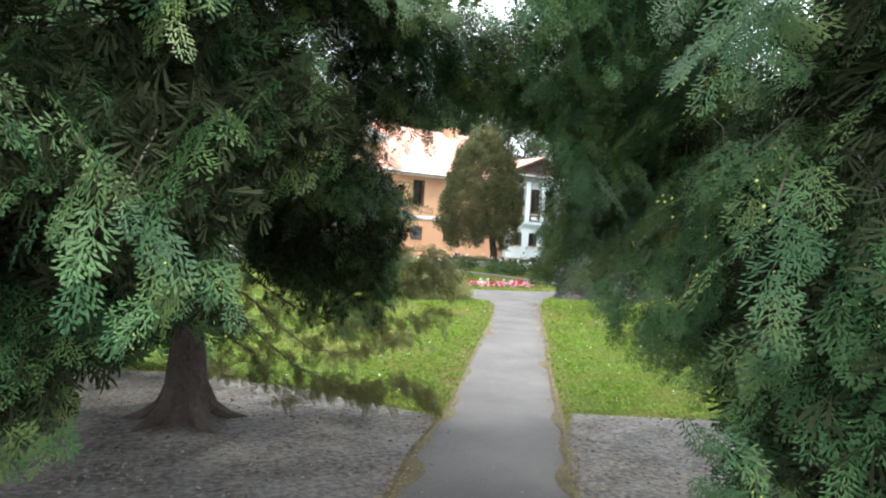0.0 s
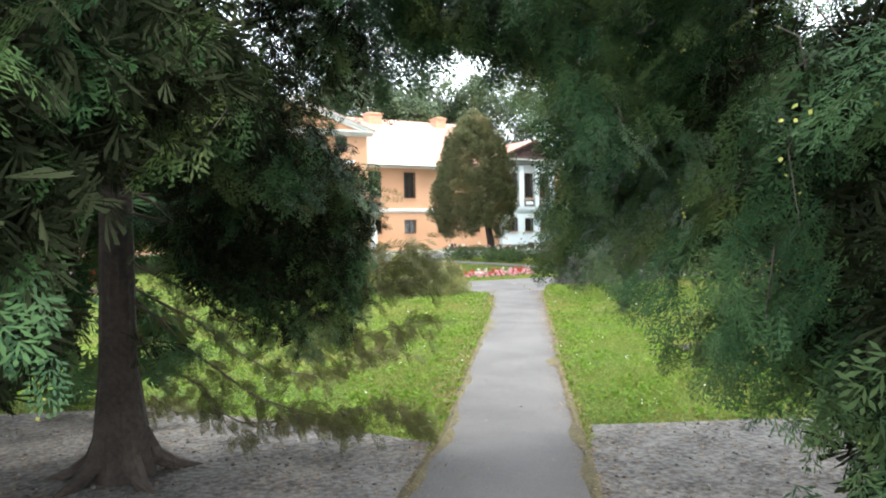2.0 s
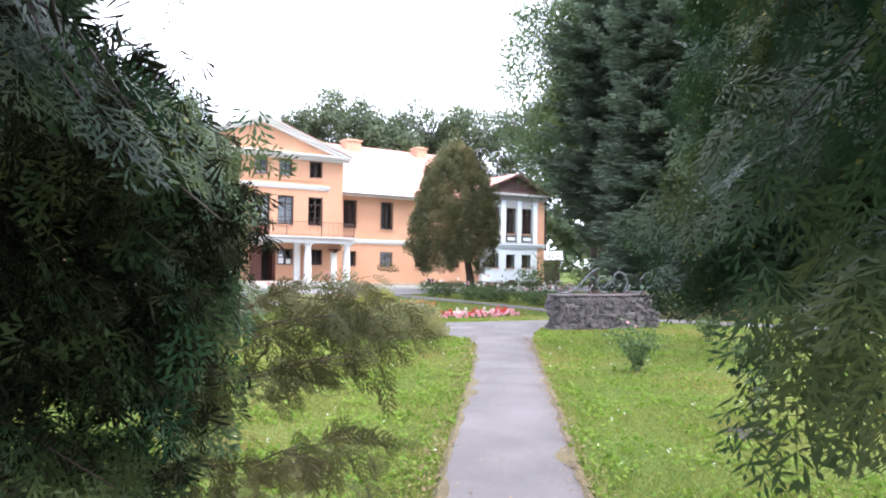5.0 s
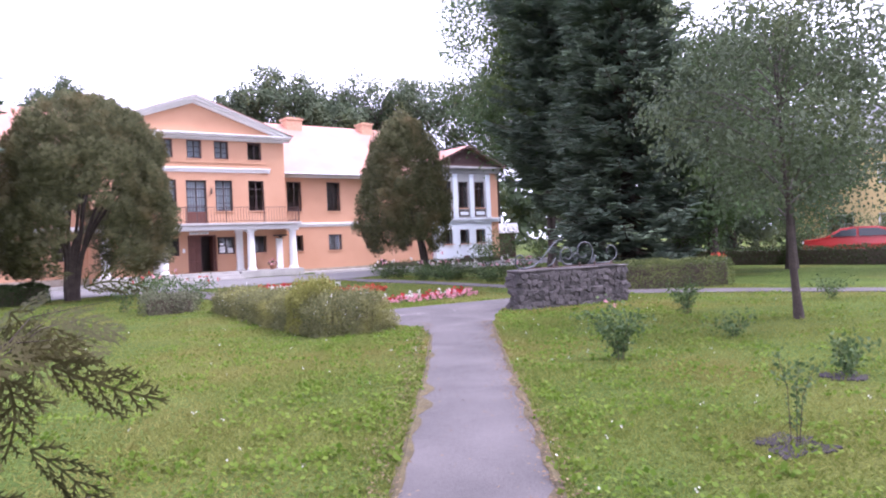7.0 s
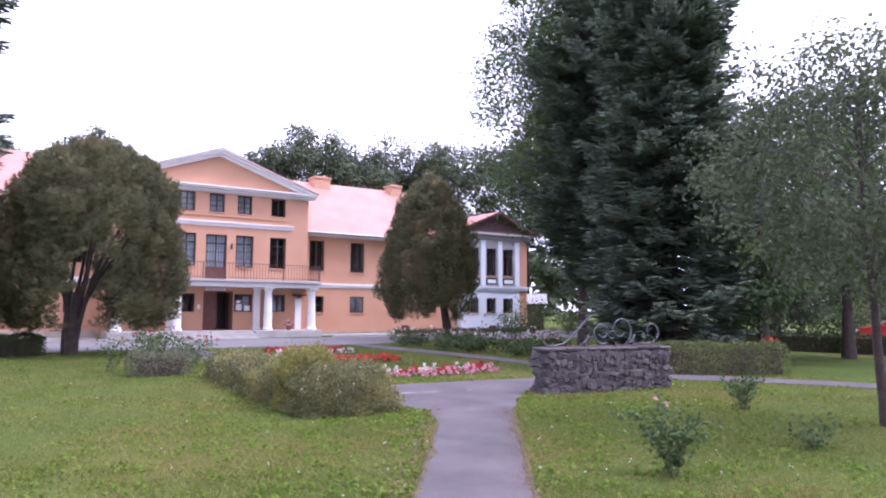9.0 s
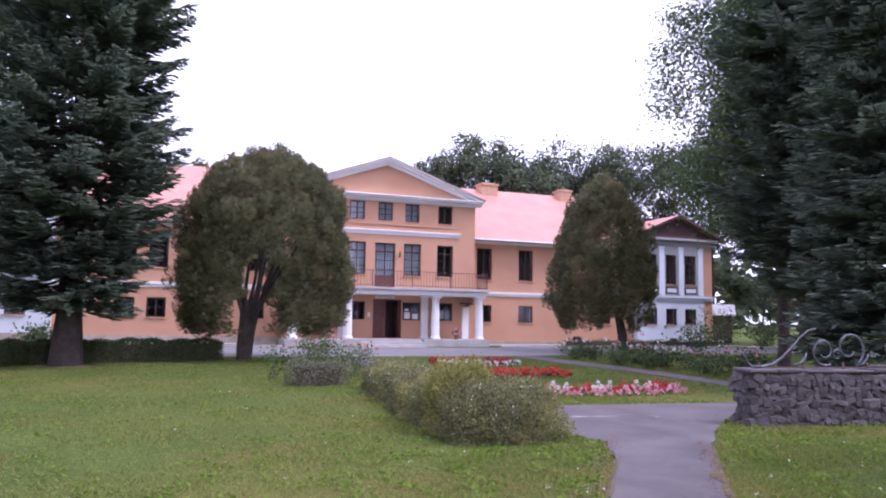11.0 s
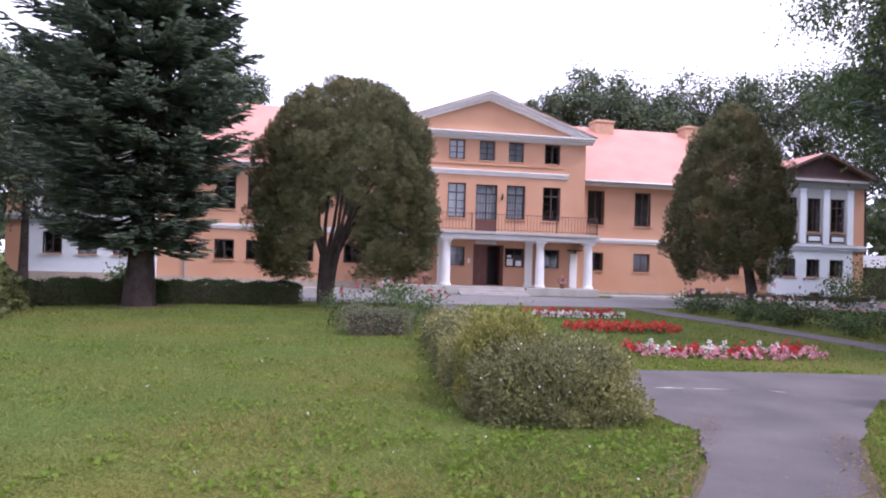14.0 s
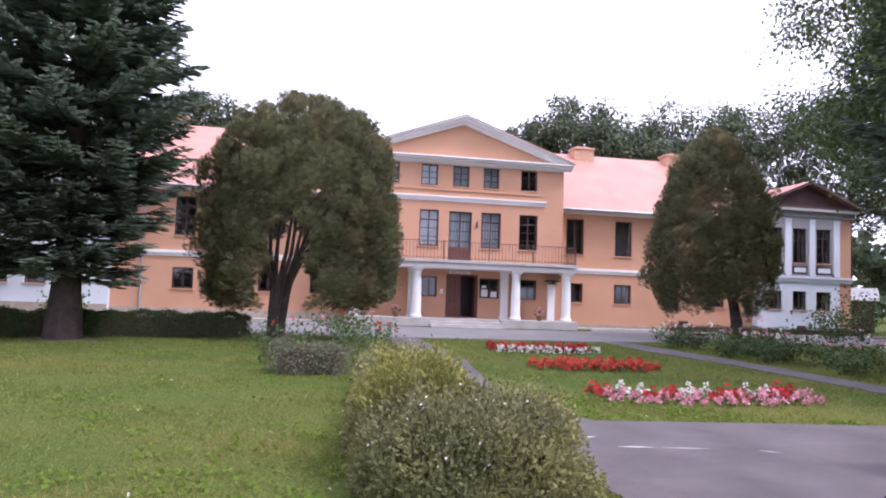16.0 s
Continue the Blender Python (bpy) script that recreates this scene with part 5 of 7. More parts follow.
def round_thuja(loc, prof, side, shift, seed, stems, clumps, label, gap, lift=0.0):
    """A full egg-shaped thuja on forked stems: prof gives (height, half width); the crown is a coat of upright tufts,
    open below where the stems fork (gap: from, to, top, across the axis side)."""
    g = np.random.default_rng(seed)
    tree = thing("round_thuja", loc, label, "tree", "round thujas before the house")
    hs, ws = np.array(prof, float).T
    sx, depth = np.array((*side, 0.0)), np.array((-side[1], side[0], 0.0))
    mid = hs[np.argmax(ws)]
    for k in range(stems):
        t = (k + 0.5) / stems * 2 - 1
        end = sx * (shift + 0.55 * t * ws.max() * g.uniform(0.7, 1.1)) + depth * g.uniform(-0.9, 0.9)
        pts = [tuple(sx * 0.12 * t - np.array((0, 0, 0.05))), tuple(sx * 0.2 * t + np.array((0, 0, 0.45 + lift)))]
        for q in (0.3, 0.55, 0.8, 1.0):
            pts.append(tuple(end * q ** 1.25 + sx * 0.07 * math.sin(7 * q + k) + np.array((0, 0, 0.5 + lift + (mid + 0.2 - lift) * q))))
        part("stem", Shape().tube(pts, [0.17, 0.10, 0.075, 0.06, 0.045, 0.025], 8), M_BARK, tree)
    # tufts: evenly spread over the profile's surface
    z = g.uniform(hs[0], hs[-1], clumps * 3)
    w = np.interp(z, hs, ws)
    ok = g.random(len(z)) < (w + 0.35) / (ws.max() + 0.35)
    z, w = z[ok][:clumps], w[ok][:clumps]
    az = np.arange(len(z)) * 2.39996 + g.uniform(-0.2, 0.2, len(z))
    lump = 1 + 0.05 * np.sin(az * 3 + seed) * np.sin(z * 1.9) + 0.075 * g.normal(size=len(z))
    C = (np.cos(az) * w * lump)[:, None] * sx + (np.sin(az) * w * lump * 0.95)[:, None] * depth + np.array((0, 0, 1.0)) * z[:, None]
    slope = np.interp(z, (hs[:-1] + hs[1:]) / 2, np.diff(ws) / np.diff(hs))
    out = np.cos(az)[:, None] * sx + np.sin(az)[:, None] * depth - np.array((0, 0, 1.0)) * np.clip(slope, -2, 1.2)[:, None]
    out /= np.linalg.norm(out, axis=1, keepdims=True)
    P, D, N = [], [], []
    for per, back, size in ((72, 0.0, 0.31), (20, 0.42, 0.5), (16, 0.95, 0.7)):
        n = len(C) * per
        d = unit(n)
        o3 = np.repeat(out, per, 0)
        d = np.where((np.sum(d * o3, axis=1) < -0.1)[:, None], -d, d)
        r = np.repeat(g.uniform(0.75, 1.25, len(C)), per) * size * g.random(n) ** 0.33
        P.append(np.repeat(C, per, 0) + d * r[:, None] * np.array((1, 1, 1.35)) - o3 * (0.22 + back))
        D.append(o3 * 0.35 + d * 0.6 + np.array((0, 0, 0.75)) + 0.35 * unit(n)); N.append(d + 0.5 * o3 + 0.35 * unit(n))
    P, D, N = np.concatenate(P), np.concatenate(D), np.concatenate(N)
    a, b, top, lo = gap
    u, zz = P @ sx, P[:, 2]
    t = np.clip((zz - lo) / (top - lo), 0, 1)
    wob = 0.16 * np.sin(zz * 5 + seed) + 0.12 * np.sin(zz * 11 + P[:, 1] * 3)
    half = (b - a) / 2 * np.sqrt(np.clip(1 - t ** 1.6, 0, 1))
    free = (np.abs(u - (a + b) / 2 - 0.12 * t) < half + wob) & (zz < top)
    P, D, N = P[~free], D[~free], N[~free]
    P[:, :2] += sx[:2] * shift
    part("crown", tri_mesh("crown", *strewn(FAN_V, FAN_F, P, turned(D, N), g.uniform(0.11, 0.21, len(P)))), M_ROUND, tree, "dense dark olive sprays in upright tufts")
    return tree


round_thuja((7.18, 33.0, 0), [(0.95, 2.1), (1.3, 2.6), (2.4, 2.82), (3.6, 2.9), (4.8, 2.72), (5.8, 2.3), (6.6, 1.8), (7.1, 1.2), (7.35, 0.4)], (1.0, 0.0), 0.6, 31, 9, 560,
            "broad egg-shaped thuja on several splayed stems", (-1.25, 0.45, 3.6, 0.7))
round_thuja((25.5, 37.3, 0), [(1.05, 1.4), (1.6, 2.15), (2.6, 2.4), (3.8, 2.45), (5.0, 2.25), (6.2, 1.95), (7.4, 1.5), (8.2, 0.95), (8.75, 0.2)], (0.833, -0.553), -1.0, 32, 3, 430,
            "tall egg-shaped thuja on a short forked trunk", (-0.2, 1.3, 1.7, 0.8), 0.35)


def leafy_tree(name, loc, height, crown_r, crown_z0, seed, clumps, per, size, material, label, group="", trunk_r=0.2, lean=(0, 0), lump=(0.17, 0.29)):
    """A broadleaf tree: tapered trunk, limbs, and a crown of leaf clumps with gaps."""
    g = np.random.default_rng(seed)
    tree = thing(name, loc, label, "tree", group)
    part("trunk", trunk_shape(height * 0.8, trunk_r, seed, 1.3, lean), M_BARK, tree)
    zc, zr = (height + crown_z0) / 2, (height - crown_z0) / 2 * 0.97
    d = unit(clumps)
    d = np.sign(d) * np.abs(d) ** 0.9
    c = d * (0.32 + 0.60 * g.random((clumps, 1)) ** 0.6) * np.array((crown_r, crown_r, zr)) * (1 + 0.05 * g.normal(size=(clumps, 1)))
    top = max(5, clumps // 14)                         # leaders under the crown's tip
    c[:top] = np.stack([0.3 * crown_r * g.normal(size=top), 0.3 * crown_r * g.normal(size=top), zr * np.linspace(0.45, 0.88, top)], 1)
    c[:, 2] += zc
    c[:, :2] += np.array(lean) * (c[:, 2:3] / height)
    wood = Shape()
    for k in range(0, clumps, max(1, clumps // 34)):
        h = max(crown_z0 * 0.8, min(c[k, 2] - 0.35 * math.hypot(c[k, 0], c[k, 1]), height * 0.75))
        b = np.array((lean[0] * h / height, lean[1] * h / height, h))
        m = b * 0.5 + c[k] * 0.5 + np.array((0, 0, 0.12 * zr))
        r0 = trunk_r * 0.28
        wood.tube([tuple(b), tuple(m), tuple(c[k])], [r0, r0 * 0.6, r0 * 0.2], 5, False)
    tagged(part("branchwork", wood, M_BARKG, tree), kind="stuff")
    cr = crown_r * g.uniform(*lump, clumps)
    way = unit(clumps * per)
    way[:, 2] = np.where((way[:, 2] < -0.35) & (g.random(clumps * per) < 0.6), -way[:, 2], way[:, 2])
    far = g.random(clumps * per) ** 0.42 * (1 + 0.75 * g.random(clumps * per) ** 5)
    P = np.repeat(c, per, 0) + way * (np.repeat(cr, per) * far)[:, None] * np.array((1, 1, 0.9))
    P[:, 2] = np.maximum(P[:, 2], crown_z0 * 0.8)
    N = way + 0.45 * unit(len(P)) + np.array((0, 0, 0.35))
    D = np.cross(N, unit(len(P))) + np.array((0, 0, -0.35))
    blade = (LEAF_V * np.array((1.3, 1, 1)), LEAF_F) if size < 0.1 else (LOBE_V, LOBE_F)
    part("crown", tri_mesh("crown", *strewn(*blade, P, turned(D, N), g.uniform(0.6, 1.3, len(P)) * size)), material, tree)
    return tree


leafy_tree("young_maple", (15.15, 10.75, 0), 5.7, 2.3, 1.55, 41, 300, 70, 0.075, M_MAPLE, "young grey-green maple on a slim leaning trunk in the lawn", "", 0.075, (-0.35, 0.1), (0.15, 0.26))
leafy_tree("lime_tree", (26.3, 28.0, 0), 17.5, 4.9, 3.0, 42, 380, 190, 0.135, M_DECID, "tall leafy tree with a slim dark trunk", "", 0.22, (0, 0), (0.14, 0.24))
leafy_tree("lime_tree", (31.5, 31.5, 0), 19.0, 4.4, 3.0, 43, 240, 170, 0.16, M_DECID, "tall leafy tree with a slim dark trunk", "", 0.25, (0, 0), (0.15, 0.25))
leafy_tree("shade_tree", (24.0, 18.2, 0), 8.6, 2.2, 0.7, 44, 150, 130, 0.13, M_DECID, "light green leafy tree beside the fir")
leafy_tree("shade_tree", (29.5, 18.5, 0), 9.5, 3.2, 1.3, 45, 170, 120, 0.15, M_DECID, "light green leafy tree behind the maple")
leafy_tree("shade_tree", (33.0, 11.5, 0), 10.5, 3.0, 2.6, 46, 150, 120, 0.15, M_DECID, "leafy tree standing near the low hedge")

# woods behind and beside the house
back = [(28.2, 62, 17.6, 4.1, 5), (24.2, 63, 15.2, 3.6, 4), (33.5, 64, 16.2, 4.4, 3), (37.6, 62, 17.6, 4.8, 3), (42, 60, 17.6, 5.0, 3), (47, 56, 18.4, 5.2, 3), (50.5, 50, 18.5, 4.6, 2.5),
        (48.5, 47, 13.5, 3.4, 2), (20.5, 65, 12.6, 3.6, 2), (16, 66, 12.0, 3.4, 2), (31, 60, 14.8, 3.8, 2), (35, 66, 15.2, 4, 2), (40, 66, 15.4, 4, 2), (11.3, 63, 14.6, 3.2, 3), (0.3, 62, 15.4, 3.6, 3), (-6.0, 62, 15.8, 4.4, 3), (5.5, 64, 13.2, 3.4, 3), (-14, 60, 14.0, 5.0, 2)]
for k, (x, y, h, r, z0) in enumerate(back):
    leafy_tree("wood_tree", (x, y, 0), h, r, max(z0, 5.5), 60 + k, 120, 150, 0.25, M_DECID2, "dark leafy tree rising behind the house", "trees behind the house", 0.25, (0, 0), (0.2, 0.34))
side_w = [(-9, 36, 9.5, 3.6, 1), (-13, 31, 10.5, 4.2, 1), (-4.9, 40.8, 9.8, 4.0, 2.4), (-15, 40, 12.5, 4.6, 1.5), (-10.5, 45, 10.0, 3.6, 1.0), (-14.5, 24, 9.5, 4.0, 1)]
for k, (x, y, h, r, z0) in enumerate(side_w):
    leafy_tree("wood_tree", (x, y, 0), h, r, z0, 90 + k, 150, 130, 0.18, M_DECID2, "dense brownish green tree at the lawn's edge", "trees at the lawn's edge", 0.2, (0, 0), (0.2, 0.32))
side_e = [(37, 28.5, 11.5, 3.6, 1.2), (42.5, 29.5, 12.5, 3.8, 1.2), (38.5, 36, 12, 3.6, 1), (44, 34, 15.5, 4.4, 2), (52, 38, 16, 4.5, 2), (40.5, 40.5, 12.5, 3.6, 1.0), (58, 14, 13.0, 4.0, 2), (49, 5, 13, 4.4, 2), (60, 24, 15, 4.6, 3), (45, 31, 7.5, 3.8, 0.2), (40, 27.5, 5.5, 3.0, 0.15), (50, 29, 7.5, 4.2, 0.2), (57, 38, 9, 4.5, 0.2)]
for k, (x, y, h, r, z0) in enumerate(side_e):
    leafy_tree("wood_tree", (x, y, 0), h, r, z0, 110 + k, 85, 80, 0.26, M_DECID2, "dark leafy tree along the street", "trees along the street", 0.25)


def hedge(name, line, width, height, leaf_size, density, material, label, seed, round_=0.15, crest=None, flowers=None, wild=0.05):
    """A hedge along a ground line: a solid core added to block light, and a coat of separate leaves."""
    g = np.random.default_rng(seed)
    ob = thing(name, (*line[0], 0), label, "hedge")
    o = np.array((*line[0], 0.0))
    pts = np.array(line, float)
    seg = np.linalg.norm(np.diff(pts, axis=0), axis=1)
    total, acc = seg.sum(), np.concatenate([[0], np.cumsum(seg)])
    # solid twig-coloured prisms, added so that no light passes between the leaves
    core = Shape()
    for a, b in zip(pts, pts[1:]):
        d = (b - a) / np.linalg.norm(b - a)
        nn = np.array((-d[1], d[0])) * width * 0.28
        e = -d * (width * 0.2)
        q = [a + nn - o[:2] + e, a - nn - o[:2] + e, b - nn - o[:2] + d * 0.02 - e, b + nn - o[:2] + d * 0.02 - e]
        core.prism([tuple(p) for p in q], 0.0, height * 0.84)
    part("blocking_core", core, M_TWIG, ob)
    n = int(density * total * (2 * height + width))
    k = g.choice(len(seg), n, p=seg / total)
    d = (pts[k + 1] - pts[k]) / seg[k][:, None]
    sl = g.uniform(-0.42, 0.42 + seg[k] / width, n) * width
    sc0 = np.clip(sl, 0, seg[k])
    c = pts[k] + d * sc0[:, None]
    s, sc = acc[k] + sl, acc[k] + sc0
    over = np.abs(s - sc) / (width * 0.42 + 1e-6)
    ang = g.uniform(-1, 1, n)
    # cross-section: up one side, over the top, down the other
    w = 2 * height + width
    m = (ang + 1) / 2 * w
    across = np.where(m < height, -width / 2, np.where(m < height + width, m - height - width / 2, width / 2))
    up = np.where(m < height, m, np.where(m < height + width, height, w - m))
    shrink = np.sqrt(np.clip(1 - over ** 2, 0.0, 1))
    corner = np.clip((up / height - 0.75) / 0.25, 0, 1) * np.clip((np.abs(across) / (width / 2) - 0.55) / 0.45, 0, 1)
    across, up = across * (1 - round_ * corner) * (0.35 + 0.65 * shrink), up * (1 - round_ * 0.6 * corner) * (0.8 + 0.2 * shrink)
    crown_h = 1 + (np.array([crest(v) for v in sc / total]) if crest else 0)
    nn = np.stack([-d[:, 1], d[:, 0]], 1)
    lump = wild * (np.sin(s * 3.1 + seed) + np.sin(s * 7.7 + up * 5) + np.sin(across * 9 + s * 5)) / 1.5
    P = np.stack([c[:, 0], c[:, 1], up * crown_h], 1)
    outv = np.stack([nn[:, 0] * across * 2 / width, nn[:, 1] * across * 2 / width, np.where(up >= height * 0.9, 1.0, 0.1)], 1)
    P[:, :2] += nn * across[:, None] + d * (s - sc)[:, None]
    P += outv * (lump - 0.10 * g.random(n) ** 1.5 * width)[:, None] + 0.02 * g.normal(size=(n, 3))
    P[:, 2] = np.maximum(P[:, 2], 0.02)
    D = outv * 0.6 + 0.8 * unit(n) + np.array((0, 0, 0.3))
    part("foliage", tri_mesh("foliage", *strewn(LEAF_V, LEAF_F, P - o, turned(D, outv + 0.7 * unit(n)), g.uniform(0.6, 1.3, n) * leaf_size)), material, ob)
    if flowers:
        fm, share, size = flowers
        f = (g.random(n) < share) & (up > height * 0.55)
        Q = P[f] + outv[f] * 0.03
        part("blossom", tri_mesh("blossom", *strewn(LEAF_V * np.array((1.6, 1, 1)), LEAF_F, Q - o, turned(unit(len(Q)), outv[f]), np.full(len(Q), size))), fm, ob)
    return ob


def mounds(name, blobs, leaf_size, density, material, label, seed, flowers=None, group=""):
    """A hedge of flat-topped mounds: a coat of leaves two layers deep over many upright twigs."""
    g = np.random.default_rng(seed)
    o = np.array((blobs[0][0], blobs[0][1], 0.0))
    ob = thing(name, tuple(o), label, "hedge", group)
    P, U, wood = [], [], Shape()
    for x, y, rx, ry, h in blobs:
        n = int(density * (2 * math.pi * (rx + ry) / 2 * h + math.pi * rx * ry))
        d = unit(n); d[:, 2] = np.abs(d[:, 2])
        k = (np.abs(d[:, 0]) ** 4.2 + np.abs(d[:, 1]) ** 4.2 + np.abs(d[:, 2]) ** 4.2) ** (-1 / 4.2)
        f = k * (1 - 0.34 * g.random(n) ** 1.6) * (1 + 0.06 * np.sin(d[:, 0] * 9 + seed) * np.sin(d[:, 1] * 8) + 0.05 * np.sin(d[:, 2] * 13 + d[:, 0] * 7))
        P.append(d * f[:, None] * np.array((rx, ry, h)) + np.array((x, y, 0.0))); U.append(d)
        for i in range(int(70 * rx * ry) + 8):
            a, q = g.uniform(0, 2 * math.pi), math.sqrt(g.random()) * 0.85
            b = np.array((x + rx * q * math.cos(a), y + ry * q * math.sin(a), h * g.uniform(0.75, 0.97))) - o
            wood.tube([tuple(b * np.array((1, 1, 0)) * 0.97 + np.array((0, 0, -0.02))), tuple(b * np.array((0.99, 0.99, 0.5))), tuple(b)], [0.010, 0.007, 0.003], 4, False)
    P, U = np.concatenate(P), np.concatenate(U)
    inner = np.zeros(len(P), bool)
    for x, y, rx, ry, h in blobs:
        inner |= np.abs((P[:, 0] - x) / rx) ** 4.2 + np.abs((P[:, 1] - y) / ry) ** 4.2 + np.abs(P[:, 2] / h) ** 4.2 < 0.2
    P, U = P[~inner], U[~inner]
    P[:, 2] = np.maximum(P[:, 2], 0.03) + np.where(U[:, 2] > 0.45, 0.16 * g.random(len(P)) ** 5, 0.0)
    n = len(P)
    tagged(part("branchwork", wood, M_TWIG, ob), kind="stuff")
    part("foliage", tri_mesh("foliage", *strewn(LEAF_V * np.array((0.8, 1, 1)), LEAF_F, P - o, turned(U * 0.6 + 0.8 * unit(n) + np.array((0, 0, 0.35)), U + 0.7 * unit(n)), g.uniform(0.6, 1.3, n) * leaf_size)), material, ob)
    if flowers:
        fm, share, size = flowers
        f = (g.random(n) < share) & (U[:, 2] > 0.35)
        Q = P[f] + U[f] * 0.04
        part("blossom", tri_mesh("blossom", *strewn(LEAF_V * np.array((1.6, 1, 1)), LEAF_F, Q - o, turned(unit(len(Q)), U[f]), np.full(len(Q), size))), fm, ob)
    return ob


mounds("flowering_hedge", [(9.22, 16.12, 0.84, 0.68, 0.66), (9.02, 17.4, 0.62, 0.85, 0.60), (9.1, 18.6, 0.58, 0.75, 0.57)], 0.042, 6200, M_HEDGE,
       "rounded hedge with olive leaves, bare reddish stems and white specks", 51, (M_PETALW, 0.005, 0.024), "hedge along the path")
mounds("yellow_shrub", [(8.85, 16.6, 0.46, 0.44, 0.90)], 0.046, 4600, M_YHEDGE, "taller yellow-green shrub growing out of the hedge", 59)
mounds("flowering_hedge", [(9.22, 20.0, 0.55, 0.8, 0.56), (9.3, 21.3, 0.52, 0.8, 0.55), (9.4, 22.4, 0.5, 0.6, 0.52)], 0.055, 2600, M_HEDGE,
       "low end of the olive hedge along the path", 52, (M_PETALW, 0.02, 0.03), "hedge along the path")
hedge("lavender_hedge", [(7.75, 23.75), (8.45, 23.65)], 0.9, 0.52, 0.06, 2200, M_GREYHEDGE, "grey-green lavender-like low hedge", 53, round_=0.35, wild=0.05)
hedge("dark_hedge", [(-2.6, 28.6), (0.6, 30.75), (2.2, 31.85), (6.1, 32.85)], 0.8, 0.68, 0.055, 1900, M_DARKHEDGE, "clipped dark low hedge behind the fir", 54)
hedge("clipped_hedge", [(18.9, 18.0), (21.4, 16.4)], 0.95, 0.78, 0.05, 1800, M_CLIPPED, "clipped box-shaped hedge beside the stone wall", 55, round_=0.12, wild=0.03)
hedge("street_hedge", [(31.2, 28.5), (32.8, 20.2), (33.2, 14.0), (33.6, 4.0)], 0.9, 0.72, 0.07, 420, M_DARKHEDGE, "long clipped dark hedge along the street", 56)
hedge("wall_hedge", [(27.0, 45.0), (38.0, 45.0)], 0.0 + 0.7, 0.35, 0.06, 260, M_DARKHEDGE, "low green edging below the east wing", 57)


def shrub(name, loc, r, h, seed, n, size, material, label, category="shrub", stems=7, flowers=None, group="", base=0.08):
    """A loose shrub: arching stems that carry leaves, with open gaps."""
    g = np.random.default_rng(seed)
    ob = thing(name, loc, label, category, group)
    wood, P, D = Shape(), [], []
    for k in range(stems):
        az, sp = 2.4 * k + g.uniform(-0.4, 0.4), r * g.uniform(0.35, 1.0)
        hh = h * g.uniform(0.55, 1.0)
        tip = np.array((sp * math.cos(az), sp * math.sin(az), hh))
        mid = tip * np.array((0.4, 0.4, 0.62))
        wood.tube([(0.03 * math.cos(az), 0.03 * math.sin(az), -0.02), tuple(mid), tuple(tip)], [0.0042 * (h + 0.3), 0.003 * (h + 0.3), 0.0015], 5, False)
        m = n // stems
        t = base + (1 - base) * g.random(m) ** 0.7
        b = np.where(t[:, None] < 0.5, mid * (t[:, None] * 2), mid + (tip - mid) * (t[:, None] * 2 - 1))
        P.append(b + g.normal(size=(m, 3)) * np.array((0.20, 0.20, 0.13)) * r * (0.5 + 0.7 * t[:, None])); D.append(unit(m) + np.array((0, 0, 0.3)))
    P, D = np.concatenate(P), np.concatenate(D)
    P[:, 2] = np.maximum(P[:, 2], 0.03)
    tagged(part("branchwork", wood, M_TWIG, ob), kind="stuff")
    part("foliage", tri_mesh("foliage", *strewn(LEAF_V, LEAF_F, P, turned(D, unit(len(P)) + np.array((0, 0, 0.8))), g.uniform(0.6, 1.3, len(P)) * size)), material, ob)
    if flowers:
        fm, count, fs = flowers
        Q = P[np.argsort(-P[:, 2] - 0.3 * g.random(len(P)))[:count * 3:3]]
        Q = np.repeat(Q, 7, 0) + unit(7 * len(Q)) * fs * 0.35
        part("blossom", tri_mesh("blossom", *strewn(LEAF_V * np.array((1.6, 1, 1)), LEAF_F, Q, turned(unit(len(Q)), unit(len(Q)) + np.array((0, 0, 0.5))), np.full(len(Q), fs * 0.7))), fm, ob)
    return ob


# the broad bush behind the bench
g0 = np.random.default_rng(58)
bush = thing("broad_bush", (-2.6, 25.9, 0), "broad mounded bush with olive-green leaves", "shrub")
dd = unit(16000); dd[:, 2] = np.abs(dd[:, 2])
PP = dd * np.array((2.75, 4.6, 2.35)) * (0.80 + 0.22 * g0.random((16000, 1)) + 0.05 * np.sin(dd[:, :1] * 9 + dd[:, 1:2] * 11))
PP[:, 2] = np.maximum(PP[:, 2] - 0.05, 0.05)
part("foliage", tri_mesh("foliage", *strewn(LEAF_V * np.array((1.3, 1, 1)), LEAF_F, PP, turned(dd + unit(16000) + np.array((0, 0, -0.2)), dd + 0.5 * unit(16000)), g0.uniform(0.10, 0.19, 16000))), M_BIGBUSH, bush)
st = Shape()
for k in range(14):
    a = 2.4 * k
    st.tube([(0.2 * math.cos(a), 0.2 * math.sin(a), -0.03), (0.9 * math.cos(a), 1.4 * math.sin(a), 0.9), (1.7 * math.cos(a), 2.9 * math.sin(a), 1.6)], [0.05, 0.035, 0.015], 5, False)
tagged(part("branchwork", st, M_TWIG, bush), kind="stuff")
